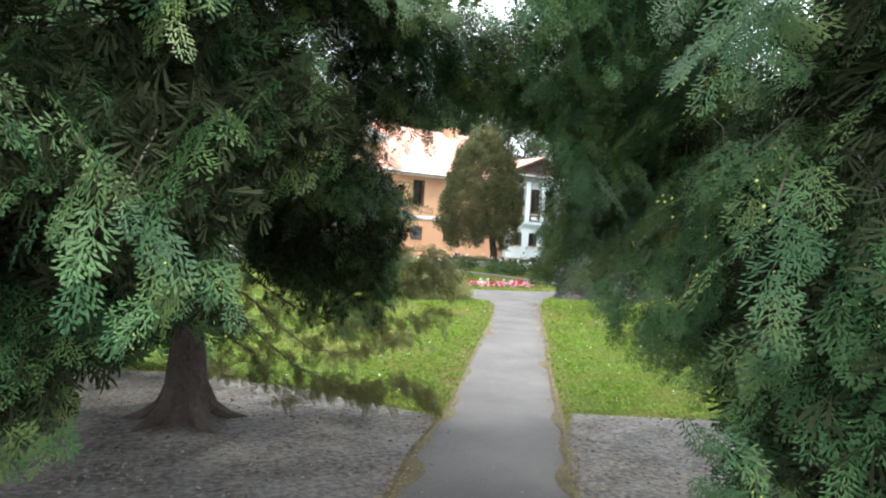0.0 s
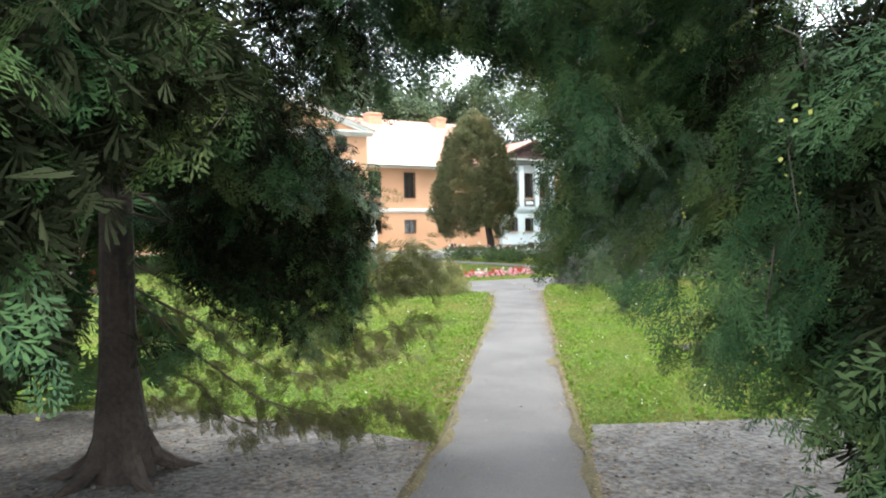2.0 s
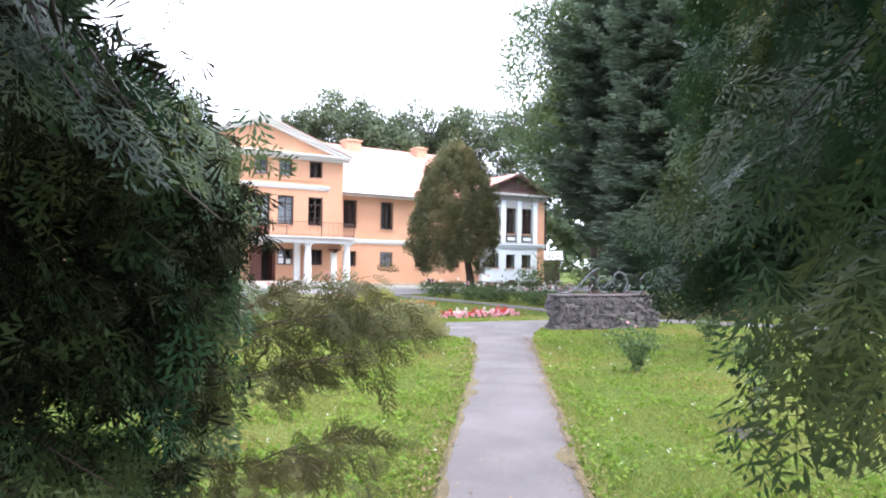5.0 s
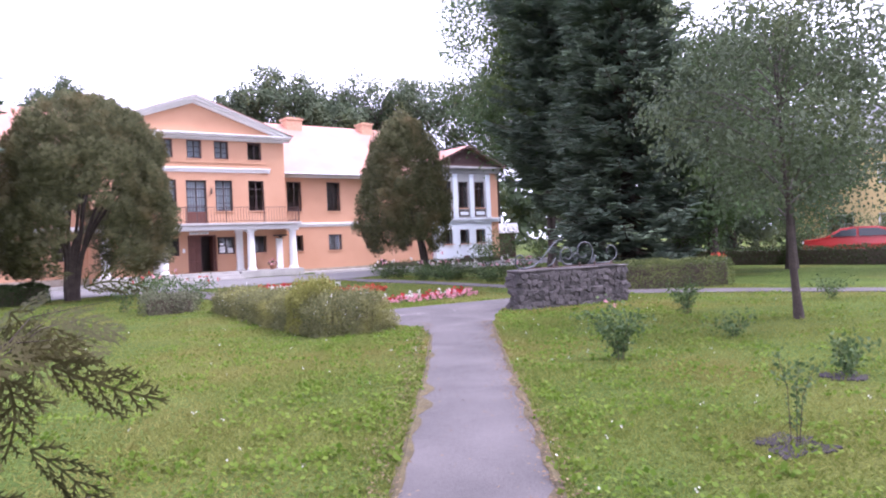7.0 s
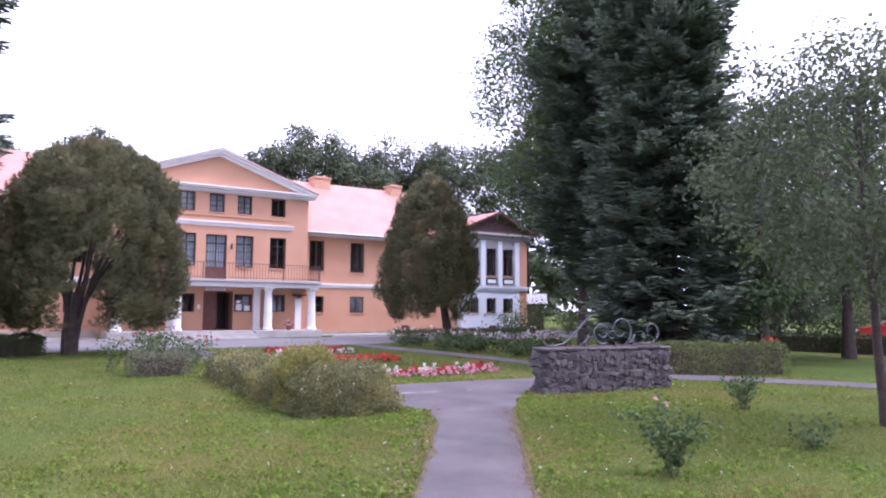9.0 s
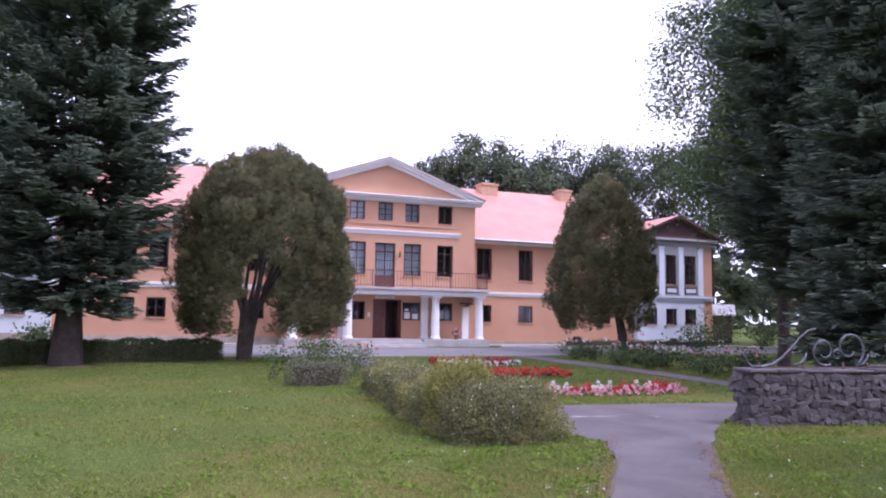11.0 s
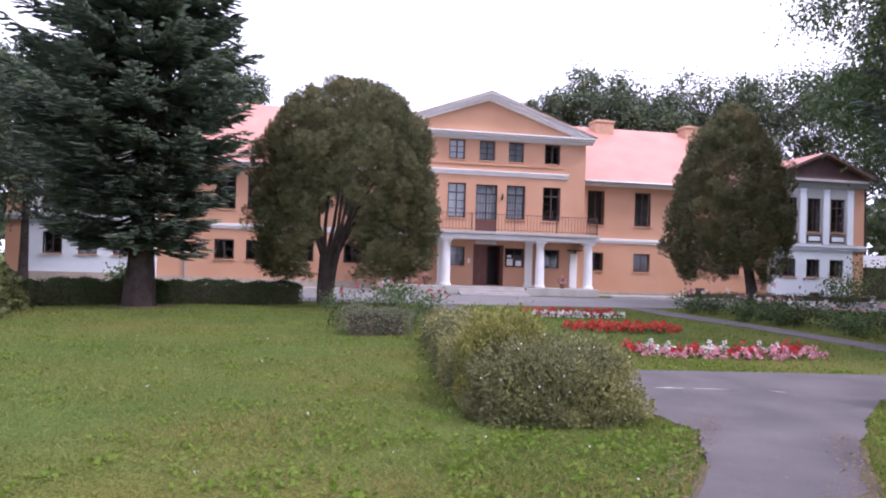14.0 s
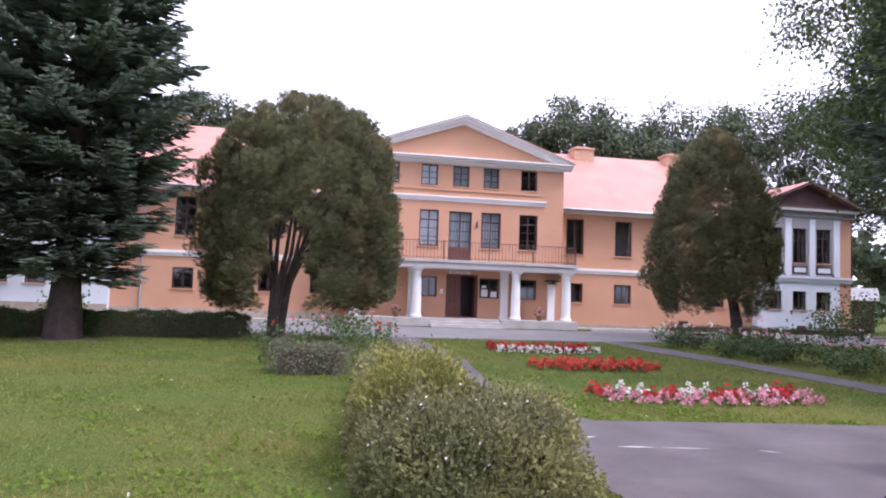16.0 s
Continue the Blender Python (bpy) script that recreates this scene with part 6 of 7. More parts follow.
for k, (x, y, r, h, n) in enumerate([(10.06, 10.37, 0.42, 0.72, 800), (14.83, 12.77, 0.36, 0.62, 560), (12.56, 10.37, 0.40, 0.34, 260), (18.73, 11.9, 0.50, 0.45, 420), (10.75, 7.95, 0.34, 0.40, 300)]):
    shrub("rose_bush", (x, y, 0), r, h, 130 + k, n, 0.065, M_SHRUB, "young rose bush with sparse green leaves on the lawn", "shrub", 7, (M_PINK, 2, 0.05) if k == 0 else None, "young bushes on the lawn")
shrub("sapling", (8.1, 7.1, 0), 0.17, 0.68, 140, 190, 0.045, M_SHRUB, "thin young sapling in a bare patch of lawn", "shrub", 3)
for k in range(12):
    x, y = 19.9 + 0.75 * (k % 3) + 0.2 * math.sin(k * 3), 24.6 + 2.5 * (k // 3) + 0.6 * math.sin(k * 5)
    shrub("rose_bush", (x, y, 0), 0.85, 0.66 + 0.10 * math.sin(k * 2.1), 150 + k, 900, 0.085, M_DARKHEDGE if k % 3 else M_SHRUB, "full rose bush in the bed beside the drive", "shrub", 8,
          ((M_PETALW, M_PINK, M_PINK)[k % 3], 5, 0.10), "rose bushes in the east bed")
for k, (x, y) in enumerate([(7.3, 25.0), (8.1, 25.3), (9.0, 24.6), (9.5, 25.8), (8.7, 26.6), (9.5, 28.0), (8.9, 29.4), (9.4, 30.8)]):
    shrub("rose_bush", (x, y, 0), 0.6, 0.95 + 0.1 * math.sin(k * 2.1), 170 + k, 300, 0.08, M_SHRUB, "tall rose bush with red blooms beside the path", "shrub", 7,
          ((M_RED, M_PINK, M_RED)[k % 3], 2, 0.08), "rose bushes in the west bed")
for k, (x, y, r, h) in enumerate([(33.5, 39.6, 1.8, 2.2), (37.0, 40.2, 1.9, 2.4), (30.2, 37.5, 1.3, 1.5), (41.5, 36.5, 2.2, 2.8), (44.5, 31.5, 2.4, 3.0), (45.5, 26.5, 2.4, 2.8), (46.0, 22.0, 2.0, 2.4), (40.8, 43.6, 1.8, 1.9), (43.5, 42.5, 1.8, 2.0), (0.1, 36.5, 0.9, 1.1), (44, 25, 2.2, 2.6), (47.5, 29.5, 2.4, 3.0), (52, 33, 2.6, 3.2), (56, 30, 2.6, 3.2), (46, 11, 2.2, 2.6), (44.5, 6, 2.4, 2.8)]):
    shrub("green_shrub", (x, y, 0), r, h, 180 + k, 900, 0.14, M_SHRUB, "rounded green shrub near the house corner", "shrub", 12, None, "shrubs near the house")


# the far edge of the park: one long mass of woods
gw = np.random.default_rng(300)
nw = 900
aw = gw.uniform(-0.35, 3.5, nw)
rw = gw.uniform(88, 104, nw)
cw = np.stack([14 + rw * np.cos(aw), 20 + rw * np.sin(aw), gw.uniform(0.5, 1.0, nw) ** 0.7 * (9 + 3 * np.sin(aw * 17)) * gw.random(nw) ** 0.5], 1)
pw = np.repeat(cw, 26, 0) + unit(26 * nw) * np.array((2.6, 2.6, 1.6)) * gw.random((26 * nw, 1)) ** 0.5
pw[:, 2] = np.maximum(pw[:, 2], 0.1)
woods = tagged(new("far_woods", tri_mesh("far_woods", *strewn(LEAF_V * np.array((1.6, 1, 1)), LEAF_F, pw, turned(unit(len(pw)), unit(len(pw)) + np.array((0, 0, 0.6))), gw.uniform(0.9, 1.7, len(pw))))),
               "distant dark green woods round the park", "woods", "", "stuff")
woods.data.materials.append(M_DECID2)


# ---- things in the garden ----
# stone wall with iron scrolls
wall = thing("stone_wall", (13.4, 15.95, 0), "low wall of rough grey field stones with a flat coping", "garden wall", rz=-7.5)
WLEN, WH, WT = 3.08, 0.88, 0.42
part("mortar_core", Shape().box(0.03, WLEN - 0.03, 0.03, WT - 0.03, -0.02, WH - 0.06), M_MORTAR, wall)
r5 = random.Random(5)
stones = []
for k in range(10):
    bm = bmesh.new()
    bmesh.ops.create_cube(bm, size=1)
    bmesh.ops.bevel(bm, geom=bm.edges[:], offset=0.16, segments=1, affect="EDGES")
    for v in bm.verts:
        v.co += Vector((r5.uniform(-0.07, 0.07), r5.uniform(-0.07, 0.07), r5.uniform(-0.07, 0.07)))
    me = bpy.data.meshes.new("stone")
    bm.to_mesh(me); bm.free()
    me.materials.append(M_STONE)
    stones.append(me)


def rubble(length, place):
    """Stones of uneven size, laid without courses."""
    z, k = 0.03, 0
    while z < WH - 0.10:
        x = 0.02 + (0.08 if k % 2 else 0.0)
        while x < length - 0.02:
            w = r5.uniform(0.08, 0.2)
            place(x + w / 2 - 0.02, min(z + r5.uniform(-0.035, 0.05), WH - 0.13), w * r5.uniform(1.0, 1.25), r5.uniform(0.09, 0.17))
            x += w
        z += 0.105
        k += 1


def stone(x, y, z, sx, sy, sz, face):
    ob = part("stone", r5.choice(stones), M_STONE, wall)
    tilt = r5.uniform(-28, 28)
    ob.matrix_basis = pose(x, y, z, tilt if face else r5.uniform(-4, 4), r5.uniform(-5, 5) if face else tilt, r5.uniform(-5, 5)) @ Matrix.Diagonal((sx, sy, sz, 1))


rubble(WLEN, lambda x, z, w, h: stone(x, 0.06 + r5.uniform(-0.02, 0.02), z, w, 0.15, h, 0))
rubble(WT, lambda y, z, w, h: stone(0.06 + r5.uniform(-0.02, 0.02), y, z, 0.15, w, h, 1))
rubble(WT, lambda y, z, w, h: stone(WLEN - 0.06, y, z, 0.15, w, h, 1))
x = -0.02
while x < WLEN:
    w = min(r5.uniform(0.35, 0.6), WLEN + 0.04 - x)
    part("coping_slab", Shape().box(x + 0.004, x + w - 0.004, -0.03, WT + 0.03, WH - 0.055, WH + r5.uniform(-0.012, 0.006), 0.015), M_STONE, wall)
    x += w

iron = thing("iron_scrollwork", (13.4, 15.95, 0), "forged grey iron scrolls standing on the stone wall", "ironwork", rz=-7.5)


def scroll(pts, r0=0.02):
    part("scroll", Shape().tube([(x, 0.2, WH + z) for x, z in pts], [r0 * (1 - 0.45 * i / (len(pts) - 1)) for i in range(len(pts))], 6).mesh("scroll", True), M_STEEL, iron)


def spiral(cx, cz, r0, r1, a0, a1, n=22):
    return [(cx + (r0 + (r1 - r0) * i / n) * math.cos(radians(a0 + (a1 - a0) * i / n)), cz + (r0 + (r1 - r0) * i / n) * math.sin(radians(a0 + (a1 - a0) * i / n))) for i in range(n + 1)]


scroll(spiral(0.22, 0.22, 0.20, 0.07, 270, 20))
scroll([(0.2, 0.03), (0.35, 0.03), (0.55, 0.07), (0.72, 0.17), (0.9, 0.33), (1.07, 0.50), (1.22, 0.61), (1.36, 0.64)], 0.026)
scroll([(0.95, 0.05), (1.06, 0.09), (1.14, 0.17), (1.17, 0.24)], 0.022)
scroll(spiral(1.5, 0.28, 0.24, 0.08, 300, -150))
scroll(spiral(1.98, 0.33, 0.30, 0.10, -60, 330))
scroll(spiral(1.75, 0.22, 0.10, 0.04, 0, 420), 0.014)
scroll([(2.1, 0.05), (2.24, 0.08), (2.32, 0.17), (2.34, 0.24)], 0.022)
scroll(spiral(2.78, 0.3, 0.22, 0.09, -50, 200))
scroll([(2.35, 0.04), (2.5, 0.05), (2.7, 0.05), (2.86, 0.1), (2.94, 0.17)], 0.018)
part("base_rail", Shape().box(0.15, WLEN - 0.2, 0.185, 0.215, WH + 0.012, WH + 0.03), M_IRON, iron)
for x in (0.3, 1.1, 1.85, 2.3, 2.8):
    part("foot", Shape().box(x - 0.015, x + 0.015, 0.185, 0.215, WH - 0.01, WH + 0.1), M_IRON, iron)

# bench that serves as a planter
bench = thing("bench", (1.97, 19.15, 0), "small weathered wooden bench with carved bleached back rails", "bench", rz=12)
for x in (-0.5, 0.5):
    part("leg", Shape().tube([(x, -0.19, -0.02), (x * 1.01, -0.19, 0.42), (x * 0.99, -0.17, 0.47)], [0.035, 0.03, 0.03], 8), M_BENCH, bench)
    part("back_post", Shape().tube([(x, 0.19, -0.02), (x, 0.19, 0.42), (x, 0.235, 0.70), (x, 0.25, 0.80)], [0.036, 0.034, 0.032, 0.026], 8), M_BENCH, bench)
    part("armrest", Shape().box(x - 0.025, x + 0.025, -0.2, 0.19, 0.40, 0.45, 0.01), M_BENCH, bench)
for k in range(4):
    part("seat_slat", Shape().box(-0.49, 0.49, -0.19 + 0.095 * k, -0.105 + 0.095 * k, 0.335, 0.365, 0.008), M_BENCH, bench)
part("apron", Shape().box(-0.48, 0.48, -0.20, -0.175, 0.26, 0.33, 0.006), M_BENCH, bench)
for z, y in ((0.52, 0.215), (0.69, 0.235)):
    pts = [(-0.48 + 0.96 * i / 16, y, z + 0.028 * math.sin(i * 1.3)) for i in range(17)]
    part("back_rail", Shape().tube(pts, 0.032, 6), M_PALEWOOD, bench, "bleached wavy back rail")
for k in range(7):
    x = -0.4 + 0.133 * k
    part("back_stick", Shape().tube([(x, 0.215, 0.37), (x + 0.05 * (-1) ** k, 0.21, 0.5)], 0.016, 5), M_PALEWOOD, bench)


def flower_plant(name, loc, r, h, n_leaf, n_flower, fs, petal, label, group, seed, category="flower"):
    g = np.random.default_rng(seed)
    ob = thing(name, loc, label, category, group)
    d = unit(n_leaf); d[:, 2] = np.abs(d[:, 2])
    P = d * np.array((r, r, h * 0.72)) * g.uniform(0.45, 1.0, (n_leaf, 1))
    part("foliage", tri_mesh("foliage", *strewn(LEAF_V * np.array((1.4, 1, 1)), LEAF_F, P, turned(d + 0.4 * unit(n_leaf), d + 0.5 * unit(n_leaf)), g.uniform(0.5, 1, n_leaf) * r * 0.5)), M_SHRUB, ob)
    d = unit(n_flower); d[:, 2] = np.abs(d[:, 2]) * 0.9 + 0.12
    c = d * np.array((r * 0.92, r * 0.92, h))
    Q = np.repeat(c, 6, 0) + 0.45 * fs * unit(6 * n_flower)
    part("blossom", tri_mesh("blossom", *strewn(LEAF_V * np.array((1.8, 1, 1)), LEAF_F, Q, turned(unit(len(Q)), np.repeat(d, 6, 0) + 0.5 * unit(len(Q))), np.full(len(Q), fs))), petal, ob)
    return ob


flower_plant("geranium", (1.93, 19.13, 0.36), 0.24, 0.44, 90, 34, 0.06, M_RED, "bushy red geranium set on the bench", "", 200)

# flower beds in the island lawn
gp = random.Random(8)
kinds = {}


def bed(rows, x0, x1, group, r, h):
    for y, bow, step, mats in rows:
        x, k = x0, 0
        while x < x1:
            t = (x - x0) / (x1 - x0)
            petal, word = mats[k % len(mats)]
            key = (petal.name, group)
            loc = (x + gp.uniform(-0.04, 0.04), y + bow * (1 - (2 * t - 1) ** 2) + gp.uniform(-0.05, 0.05), 0.0)
            if key not in kinds:
                kinds[key] = flower_plant("bedding_flower", loc, r, h, 36, 13, r * 0.42, petal, "compact bedding plant with " + word + " blossoms in the island bed", group, 210 + len(kinds), "flower")
            else:
                f = 0.85 + 0.3 * gp.random()
                o = copy_thing(kinds[key], pose(*loc, 0, 0, gp.uniform(0, 360)))
                o.scale = (f, f, f)
            x += step * gp.uniform(0.85, 1.15)
            k += 1


PK, RD, WT_, OR = (M_PINK, "pink"), (M_RED, "red"), (M_PETALW, "white"), (M_ORANGERED, "orange-red")
bed([(20.55, -0.3, 0.33, [PK]), (20.92, -0.28, 0.34, [RD, PK, RD]), (21.3, -0.25, 0.36, [RD, WT_, WT_])], 12.45, 15.8, "flowers in the near bed", 0.125, 0.20)
bed([(24.9, -0.2, 0.24, [OR]), (25.25, -0.15, 0.24, [OR]), (25.6, -0.1, 0.24, [OR])], 12.9, 15.5, "flowers in the middle bed", 0.125, 0.2)
bed([(29.3, -0.2, 0.27, [WT_]), (29.8, -0.15, 0.26, [RD]), (30.3, -0.1, 0.28, [RD])], 13.2, 15.9, "flowers in the far bed", 0.13, 0.2)

# pots by the entrance
for x in (12.2, 19.2):
    pot = thing("flower_pot", (x, 43.75, 0.40), "clay pot on the porch floor", "pot", "pots by the entrance")
    part("pot_body", Shape().lathe([(0.10, 0), (0.16, 0.22), (0.18, 0.24), (0.18, 0.27), (0.15, 0.27), (0.14, 0.24)], sides=14).mesh("pot_body", True), M_POT, pot)
    flower_plant("potted_flower", (x, 43.75, 0.64), 0.26, 0.34, 60, 16, 0.07, M_PINK, "pink flowers growing in a clay pot", "potted flowers", 230)
urn = thing("stone_urn", (22.6, 17.1, 0), "pale stone urn on a short foot beside the hedge", "planter")
part("urn_body", Shape().lathe([(0.2, 0), (0.2, 0.06), (0.09, 0.14), (0.09, 0.3), (0.16, 0.4), (0.27, 0.62), (0.3, 0.68), (0.3, 0.72), (0.25, 0.72), (0.2, 0.6)], sides=18).mesh("urn_body", True), M_CONCRETE, urn)
flower_plant("urn_flower", (22.6, 17.1, 0.66), 0.26, 0.24, 70, 18, 0.07, M_ORANGERED, "orange-red flowers filling the stone urn", "", 231)

# red car behind the street hedge
car = thing("parked_car", (37.3, 19.8, 0.02), "red hatchback parked on the street behind the hedge", "car", rz=-62)
prof = [(-2.0, 0.35), (-2.05, 0.62), (-1.98, 0.88), (-1.15, 1.0), (-0.55, 1.38), (0.1, 1.47), (0.95, 1.46), (1.6, 1.3), (1.95, 0.98), (2.02, 0.7), (1.98, 0.35)]
body = Shape()
for sgn in (-1, 1):
    ring = [(x, sgn * (0.84 if z < 0.95 else 0.84 - 0.42 * (z - 0.95)), z) for x, z in prof]
    body.quad(*(ring if sgn < 0 else ring[::-1]))
for (xa, za), (xb, zb) in zip(prof, prof[1:] + prof[:1]):
    wa, wb = (0.84 if z < 0.95 else 0.84 - 0.42 * (z - 0.95) for z in (za, zb))
    body.quad((xa, -wa, za), (xa, wa, za), (xb, wb, zb), (xb, -wb, zb))
part("body", body, M_CARPAINT, car)
for sgn in (-1, 1):
    for q in ([(-0.95, 1.03), (-0.5, 1.31), (0.1, 1.39), (0.1, 1.03)], [(0.2, 1.03), (0.2, 1.39), (0.92, 1.38), (1.3, 1.24), (1.45, 1.04)]):
        part("side_window", Shape().quad(*[(x, sgn * (0.846 - 0.42 * (z - 0.95)), z) for x, z in (q if sgn < 0 else q[::-1])]), M_CARGLASS, car)
    for x in (-1.3, 1.25):
        wheel = part("wheel", Shape().tube([(x, sgn * 0.66, 0.31), (x, sgn * 0.86, 0.31)], 0.31, 20), M_RUBBER, car)
        part("rim", Shape().tube([(x, sgn * 0.84, 0.31), (x, sgn * 0.872, 0.31)], [0.2, 0.17], 14), M_GUTTER, wheel)
    part("headlight", Shape().box(-2.06, -1.9, sgn * 0.62 - 0.15, sgn * 0.62 + 0.15, 0.66, 0.82, 0.03), M_PAPER, car)
    part("tail_light", Shape().box(1.88, 2.03, sgn * 0.7 - 0.1, sgn * 0.7 + 0.1, 0.75, 1.0, 0.03), M_RED, car)
part("windscreen", Shape().quad((-1.1, -0.72, 1.03), (-1.1, 0.72, 1.03), (-0.56, 0.62, 1.385), (-0.56, -0.62, 1.385)), M_CARGLASS, car)
part("rear_window", Shape().quad((1.63, -0.66, 1.29), (1.63, 0.66, 1.29), (1.93, 0.74, 1.02), (1.93, -0.74, 1.02)), M_CARGLASS, car)

# yellow house across the street
home = thing("yellow_house", (53.9, 21.1, 0), "yellow plastered house with white windows and a grey roof", "building", rz=-62)
HW, HD, HH = 9.0, 9.0, 6.6
cols_ = [-6.3, -3.4, -0.5, 2.4, 5.3]
hs = [(x - 0.75, x + 0.75, z, z + 1.25) for x in cols_ for z in (1.0, 4.2)]
part("front_wall", pierced(-HW, HW, 0, HH, 0.0, 0.4, hs), M_YELLOW, home)
part("side_wall", Shape().box(-HW, -HW + 0.4, 0.4, HD, 0, HH).box(HW - 0.4, HW, 0.4, HD, 0, HH).box(-HW, HW, HD, HD + 0.4, 0, HH).box(-HW + 0.4, HW - 0.4, 1.6, 1.7, 0, HH), M_YELLOW, home)
for x0, x1, z0, z1 in hs:
    window(x0, x1, z0, z1, 0.0, 2, 2, frame_mat=M_WFRAME, parent=home)
rf = Shape()
for ya, yb in ((-0.5, HD / 2), (HD + 0.9, HD / 2)):
    rf.quad((-HW - 0.4, ya, HH), (HW + 0.4, ya, HH), (HW + 0.4, yb, HH + 3.2), (-HW - 0.4, yb, HH + 3.2))
for sx in (-HW + 0.1, HW - 0.1):
    rf.quad((sx, 0, HH), (sx, HD, HH), (sx, HD / 2, HH + 3.0))
part("roof", rf, M_GREYROOF, home)


# small shed beyond the east end of the house
shed = thing("shed", (43.6, 51.6, 0), "small dark wooden shed with a pale sheet roof", "shed", rz=-40)
part("shed_wall", Shape().box(-1.1, 1.1, 0, 2.2, -0.02, 2.2, 0.02), M_GABLE, shed)
part("shed_roof", Shape().quad((-1.4, -0.35, 2.15), (1.4, -0.35, 2.15), (1.4, 2.5, 3.0), (-1.4, 2.5, 3.0)).quad((-1.4, -0.35, 2.09), (-1.4, 2.5, 2.94), (1.4, 2.5, 2.94), (1.4, -0.35, 2.09)).quad((-1.4, -0.35, 2.09), (1.4, -0.35, 2.09), (1.4, -0.35, 2.15), (-1.4, -0.35, 2.15)), M_WHITE, shed, "pale sheet roof")
part("shed_step", Shape().box(-0.5, 0.5, -0.5, -0.01, 0, 0.22, 0.02), M_WHITE, shed)


# ---- bare patches, grass, litter ----
def patch(name, x, y, r, seed, label, material=M_SOIL):
    poly = []
    for k in range(48):
        a = 2 * math.pi * k / 48
        q = r * (1 + 0.6 * noise.noise((math.cos(a) * 1.4, math.sin(a) * 1.4, seed)) + 0.35 * noise.noise((math.cos(a) * 4, math.sin(a) * 4, seed + 5)))
        poly.append((x + q * math.cos(a), y + q * 0.85 * math.sin(a)))
    sheet(name, poly, -0.01, 0.012, material, label, "soil")


patch("soil_patch", 8.1, 7.1, 0.30, 1, "dark bare soil round the sapling")
patch("soil_patch_north", 10.75, 7.95, 0.25, 2, "dark bare soil under a young bush")
patch("soil_patch_fir", 1.95, 30.4, 1.0, 3, "bare brownish soil under the fir", M_MOSS)
patch("soil_patch_hedge", 9.9, 16.2, 0.5, 4, "dark soil at the hedge foot")


def inside(poly, x, y):
    c = np.zeros(len(x), bool)
    for (x0, y0), (x1, y1) in zip(poly, poly[1:] + poly[:1]):
        hit = (y0 > y) != (y1 > y)
        c ^= hit & (x < (x1 - x0) * (y - y0) / (y1 - y0 + 1e-12) + x0)
    return c


BARE_W = dirt_l + [(-6.5, -7.4), (-0.45, 0.42), (2.1, 3.95), (2.6, 4.6)]
BARE_E = dirt_r + [(0.4, -0.3), (3.02, 3.45), (3.6, 4.2)]


def grows(p):
    x, y = p[:, 0], p[:, 1]
    return ~(inside(outline, x, y) | inside(BARE_W, x, y) | inside(BARE_E, x, y)) & (y < 34.4)


def lawn_points(n, near):
    if near:
        s, u = rng.uniform(5.5, 24, n), (0.5 + rng.exponential(2.6, n)) * rng.choice((-1, 1), n)
        p = np.stack([s * AHEAD[0] + u * RIGHT[0], s * AHEAD[1] + u * RIGHT[1], 0 * s], 1)
    else:
        p = np.stack([rng.uniform(-6, 22, n), rng.uniform(3, 34, n), np.zeros(n)], 1)
    return p[grows(p)]


BLADE_V = np.array([(-0.09, 0, 0), (0.09, 0, 0), (0.0, 1.0, 0.25)], float)
BLADE_F = np.array([(0, 1, 2)])
sets = []
for n, near, size in ((230000, True, 0.042), (230000, False, 0.06)):
    p = lawn_points(n, near)
    tall = 0.6 + 0.8 * rng.random(len(p)) ** 2 + 0.35 * np.sin(p[:, 0] * 1.7) * np.sin(p[:, 1] * 1.9)
    d = np.stack([rng.normal(size=len(p)), rng.normal(size=len(p)), np.full(len(p), 0.85)], 1)
    sets.append(strewn(BLADE_V * np.array((1.5, 1, 1)), BLADE_F, p, turned(d, unit(len(p))), np.clip(tall, 0.4, 1.6) * size))
for edge, out in ((le, -1), (re_, 1)):                # blades that lean over the path's edges
    e = np.array(edge[10:])
    k = rng.integers(0, len(e), 9000)
    p = np.zeros((9000, 3))
    p[:, :2] = e[k] + rng.uniform(-0.06, 0.06, (9000, 2)) + RIGHT * (out * np.abs(rng.normal(size=9000)) * 0.05 - 0.015 * out)[:, None]
    p[:, 2] = 0.01
    p = p[grows(p - np.array((*(RIGHT * -out * 0.04), 0)) * -1)]
    d = np.stack([rng.normal(size=len(p)), rng.normal(size=len(p)), np.full(len(p), 0.9)], 1)
    sets.append(strewn(BLADE_V * np.array((1.5, 1, 1)), BLADE_F, p, turned(d, unit(len(p))), rng.uniform(0.03, 0.075, len(p))))
grass = tagged(new("lawn_grass", tri_mesh("lawn_grass", *joined(*sets))), "short uneven grass blades of the lawn", "grass", "", "stuff")
grass.data.materials.append(M_BLADE)

# weeds and clover: small patches of rounder leaves
c = lawn_points(1300, True)
c = np.concatenate([c, lawn_points(300, False)])
p = np.repeat(c, 22, 0) + rng.normal(size=(22 * len(c), 3)) * np.array((0.10, 0.10, 0)) + np.array((0, 0, 0.03))
p = p[grows(p)]
weeds = tagged(new("lawn_weeds", tri_mesh("lawn_weeds", *strewn(LEAF_V * np.array((1.8, 1, 1)), LEAF_F, p, turned(unit(len(p)) + np.array((0, 0, 0.2)), unit(len(p)) * 0.6 + np.array((0, 0, 1.0))), rng.uniform(0.025, 0.055, len(p))))),
               "clover and broad weeds scattered in the lawn", "weeds", "", "stuff")
weeds.data.materials.append(M_WEED)
p = lawn_points(1500, True)[:150]
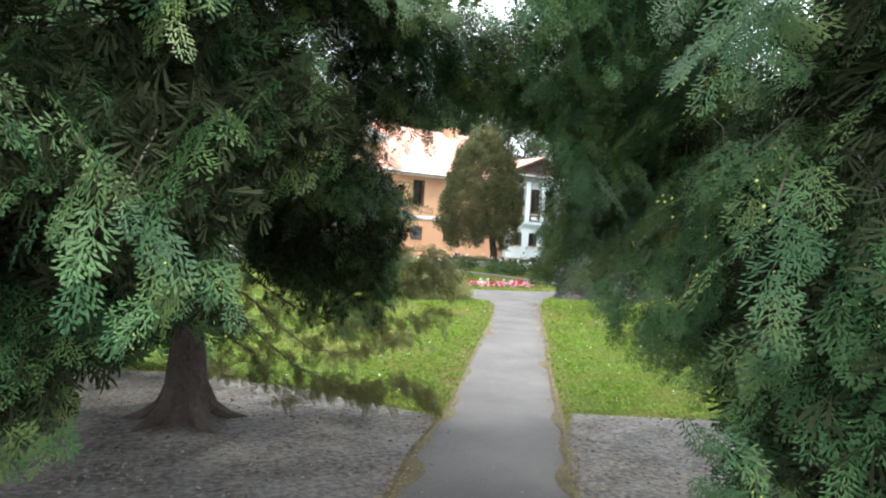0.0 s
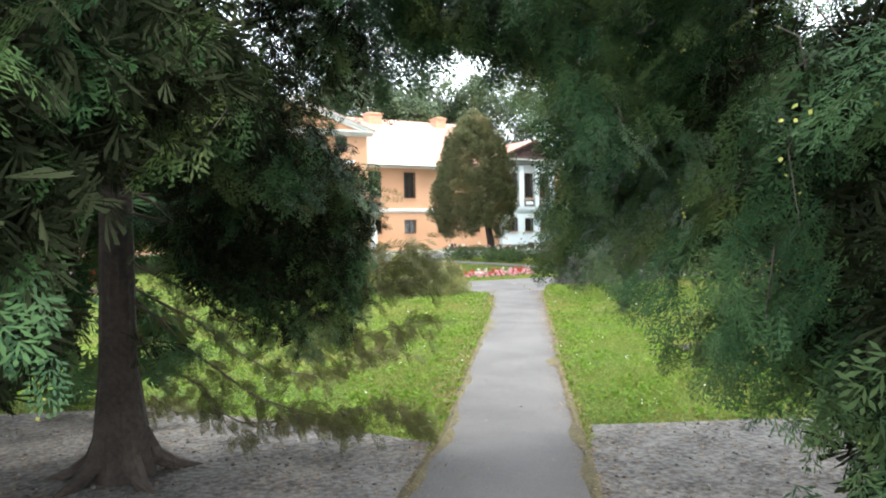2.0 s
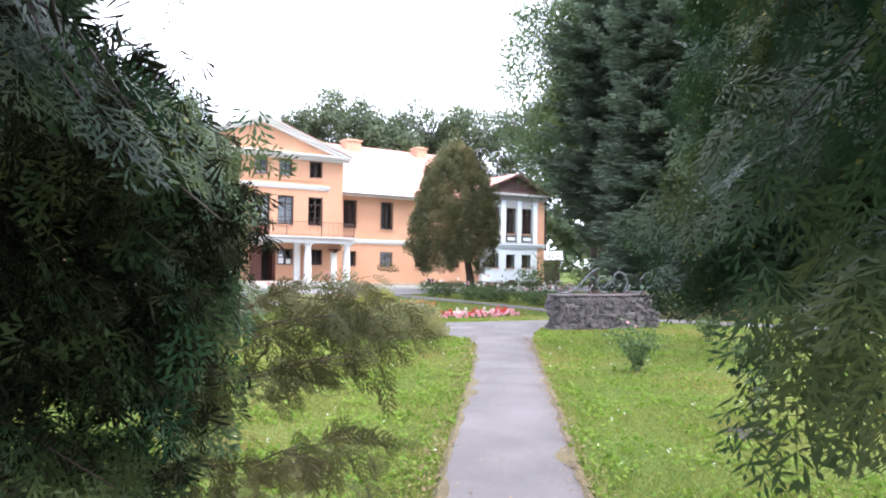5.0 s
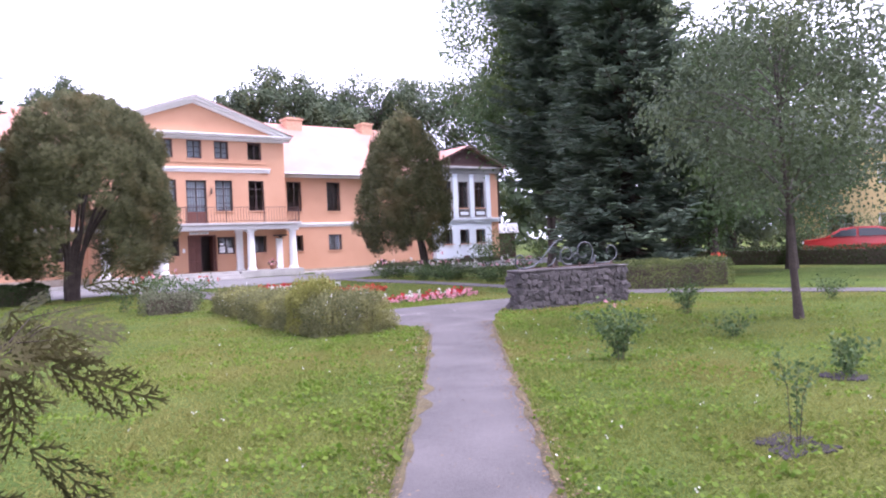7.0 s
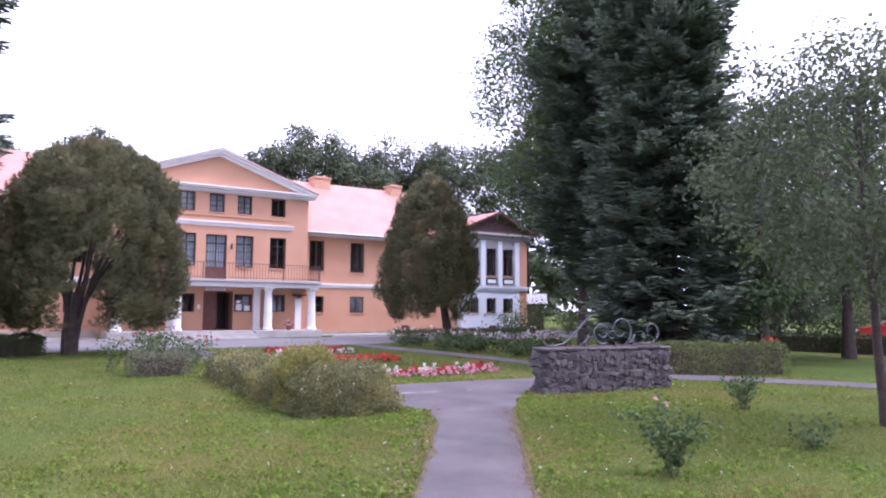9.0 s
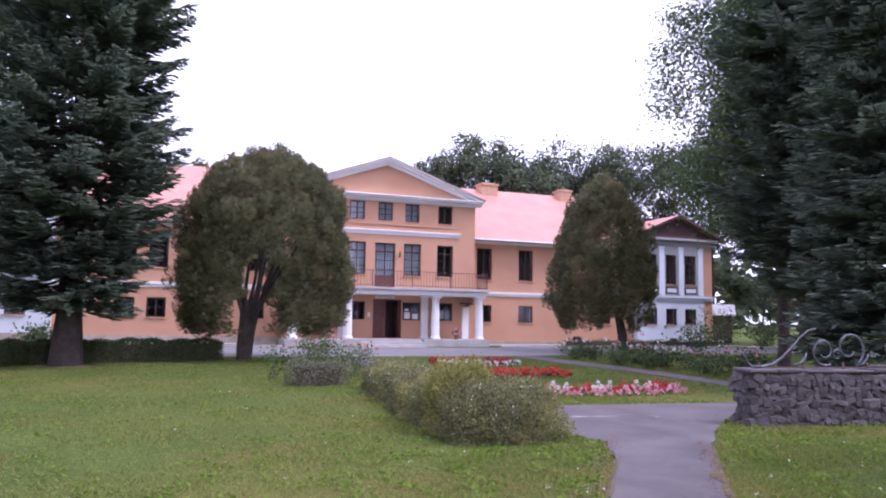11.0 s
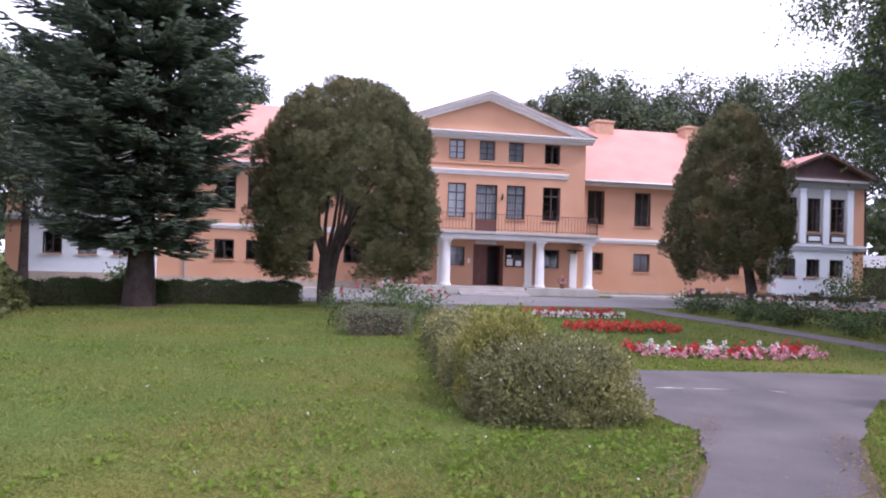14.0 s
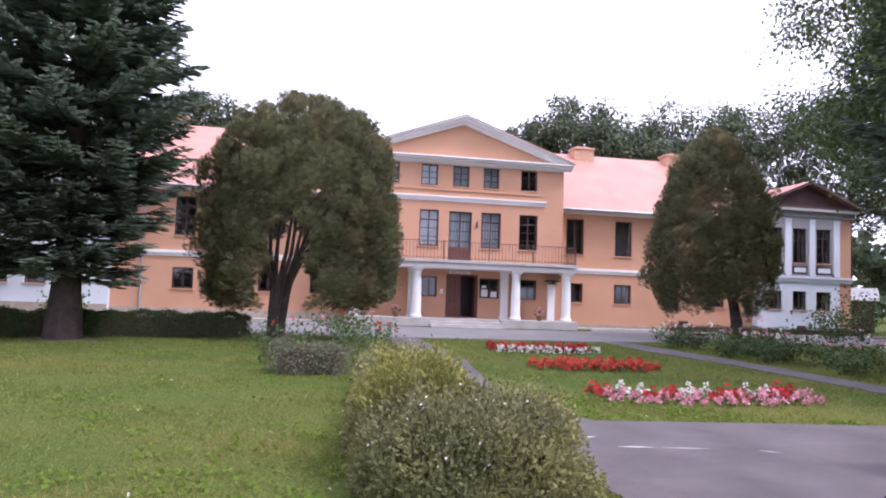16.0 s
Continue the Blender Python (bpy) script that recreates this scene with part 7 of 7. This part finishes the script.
p = np.repeat(p, 3, 0) + rng.normal(size=(3 * len(p), 3)) * 0.008 + np.array((0, 0, 0.055))
clover = tagged(new("clover_bloom", tri_mesh("clover_bloom", *strewn(LEAF_V * np.array((1.8, 1, 1)), LEAF_F, p, turned(unit(len(p)), unit(len(p)) + np.array((0, 0, 1.0))), np.full(len(p), 0.018)))),
                "tiny white clover heads in the lawn", "flower", "", "stuff")
clover.data.materials.append(M_PETALW)

# dry leaves and crumbs on the earth, the path's edges and the path
sw, uw = rng.uniform(1.0, 7.2, 15000), rng.uniform(-5, 5, 15000)
p1 = np.stack([sw * AHEAD[0] + uw * RIGHT[0], sw * AHEAD[1] + uw * RIGHT[1], 0.012 + 0 * sw], 1)
p1 = p1[inside(BARE_W, p1[:, 0], p1[:, 1]) | inside(BARE_E, p1[:, 0], p1[:, 1])]
sw, uw = rng.uniform(2.0, 19, 5200), rng.choice((-1, 1), 5200) * (0.58 + 0.09 * rng.normal(size=5200)) - 0.1
p2 = np.stack([sw * AHEAD[0] + uw * RIGHT[0], sw * AHEAD[1] + uw * RIGHT[1], 0.04 + 0.012 * rng.random(5200)], 1)
sw, uw = rng.uniform(1.0, 19, 350), rng.uniform(-0.6, 0.5, 350)
p3 = np.stack([sw * AHEAD[0] + uw * RIGHT[0], sw * AHEAD[1] + uw * RIGHT[1], 0.028 + 0 * sw], 1)
p = np.concatenate([p1, p2, p3])
litter = tagged(new("leaf_litter", tri_mesh("leaf_litter", *strewn(LEAF_V, LEAF_F, p, turned(unit(len(p)) * np.array((1, 1, 0.15)), unit(len(p)) * 0.4 + np.array((0, 0, 1.0))), rng.uniform(0.012, 0.038, len(p))))),
                "dry brown leaf bits on the earth and path", "leaf litter", "", "stuff")
litter.data.materials.append(M_LITTER)

# clods and small stones on the bare earth
OCTA_V = np.array([(1, 0, 0), (0, 1, 0), (-1, 0, 0), (0, -1, 0), (0, 0, 0.7), (0, 0, -0.7)], float)
OCTA_F = np.array([(0, 1, 4), (1, 2, 4), (2, 3, 4), (3, 0, 4), (1, 0, 5), (2, 1, 5), (3, 2, 5), (0, 3, 5)])
sw, uw = rng.uniform(1.0, 7.4, 11000), rng.uniform(-5, 5, 11000)
p = np.stack([sw * AHEAD[0] + uw * RIGHT[0], sw * AHEAD[1] + uw * RIGHT[1], 0.011 + 0 * sw], 1)
p = p[(inside(BARE_W, p[:, 0], p[:, 1]) | inside(BARE_E, p[:, 0], p[:, 1])) & (np.sin(p[:, 0] * 5) * np.sin(p[:, 1] * 4.3) + 0.6 * rng.normal(size=len(p)) > -0.1)]
clods = tagged(new("earth_clods", tri_mesh("earth_clods", *strewn(OCTA_V, OCTA_F, p, turned(unit(len(p)) * np.array((1, 1, 0.3)), unit(len(p)) * 0.5 + np.array((0, 0, 1.0))), 0.005 + 0.02 * rng.random((len(p), 3)) ** 2))),
               "small grey clods and pebbles on the bare earth", "soil", "", "stuff")
clods.data.materials.append(M_CLOD)
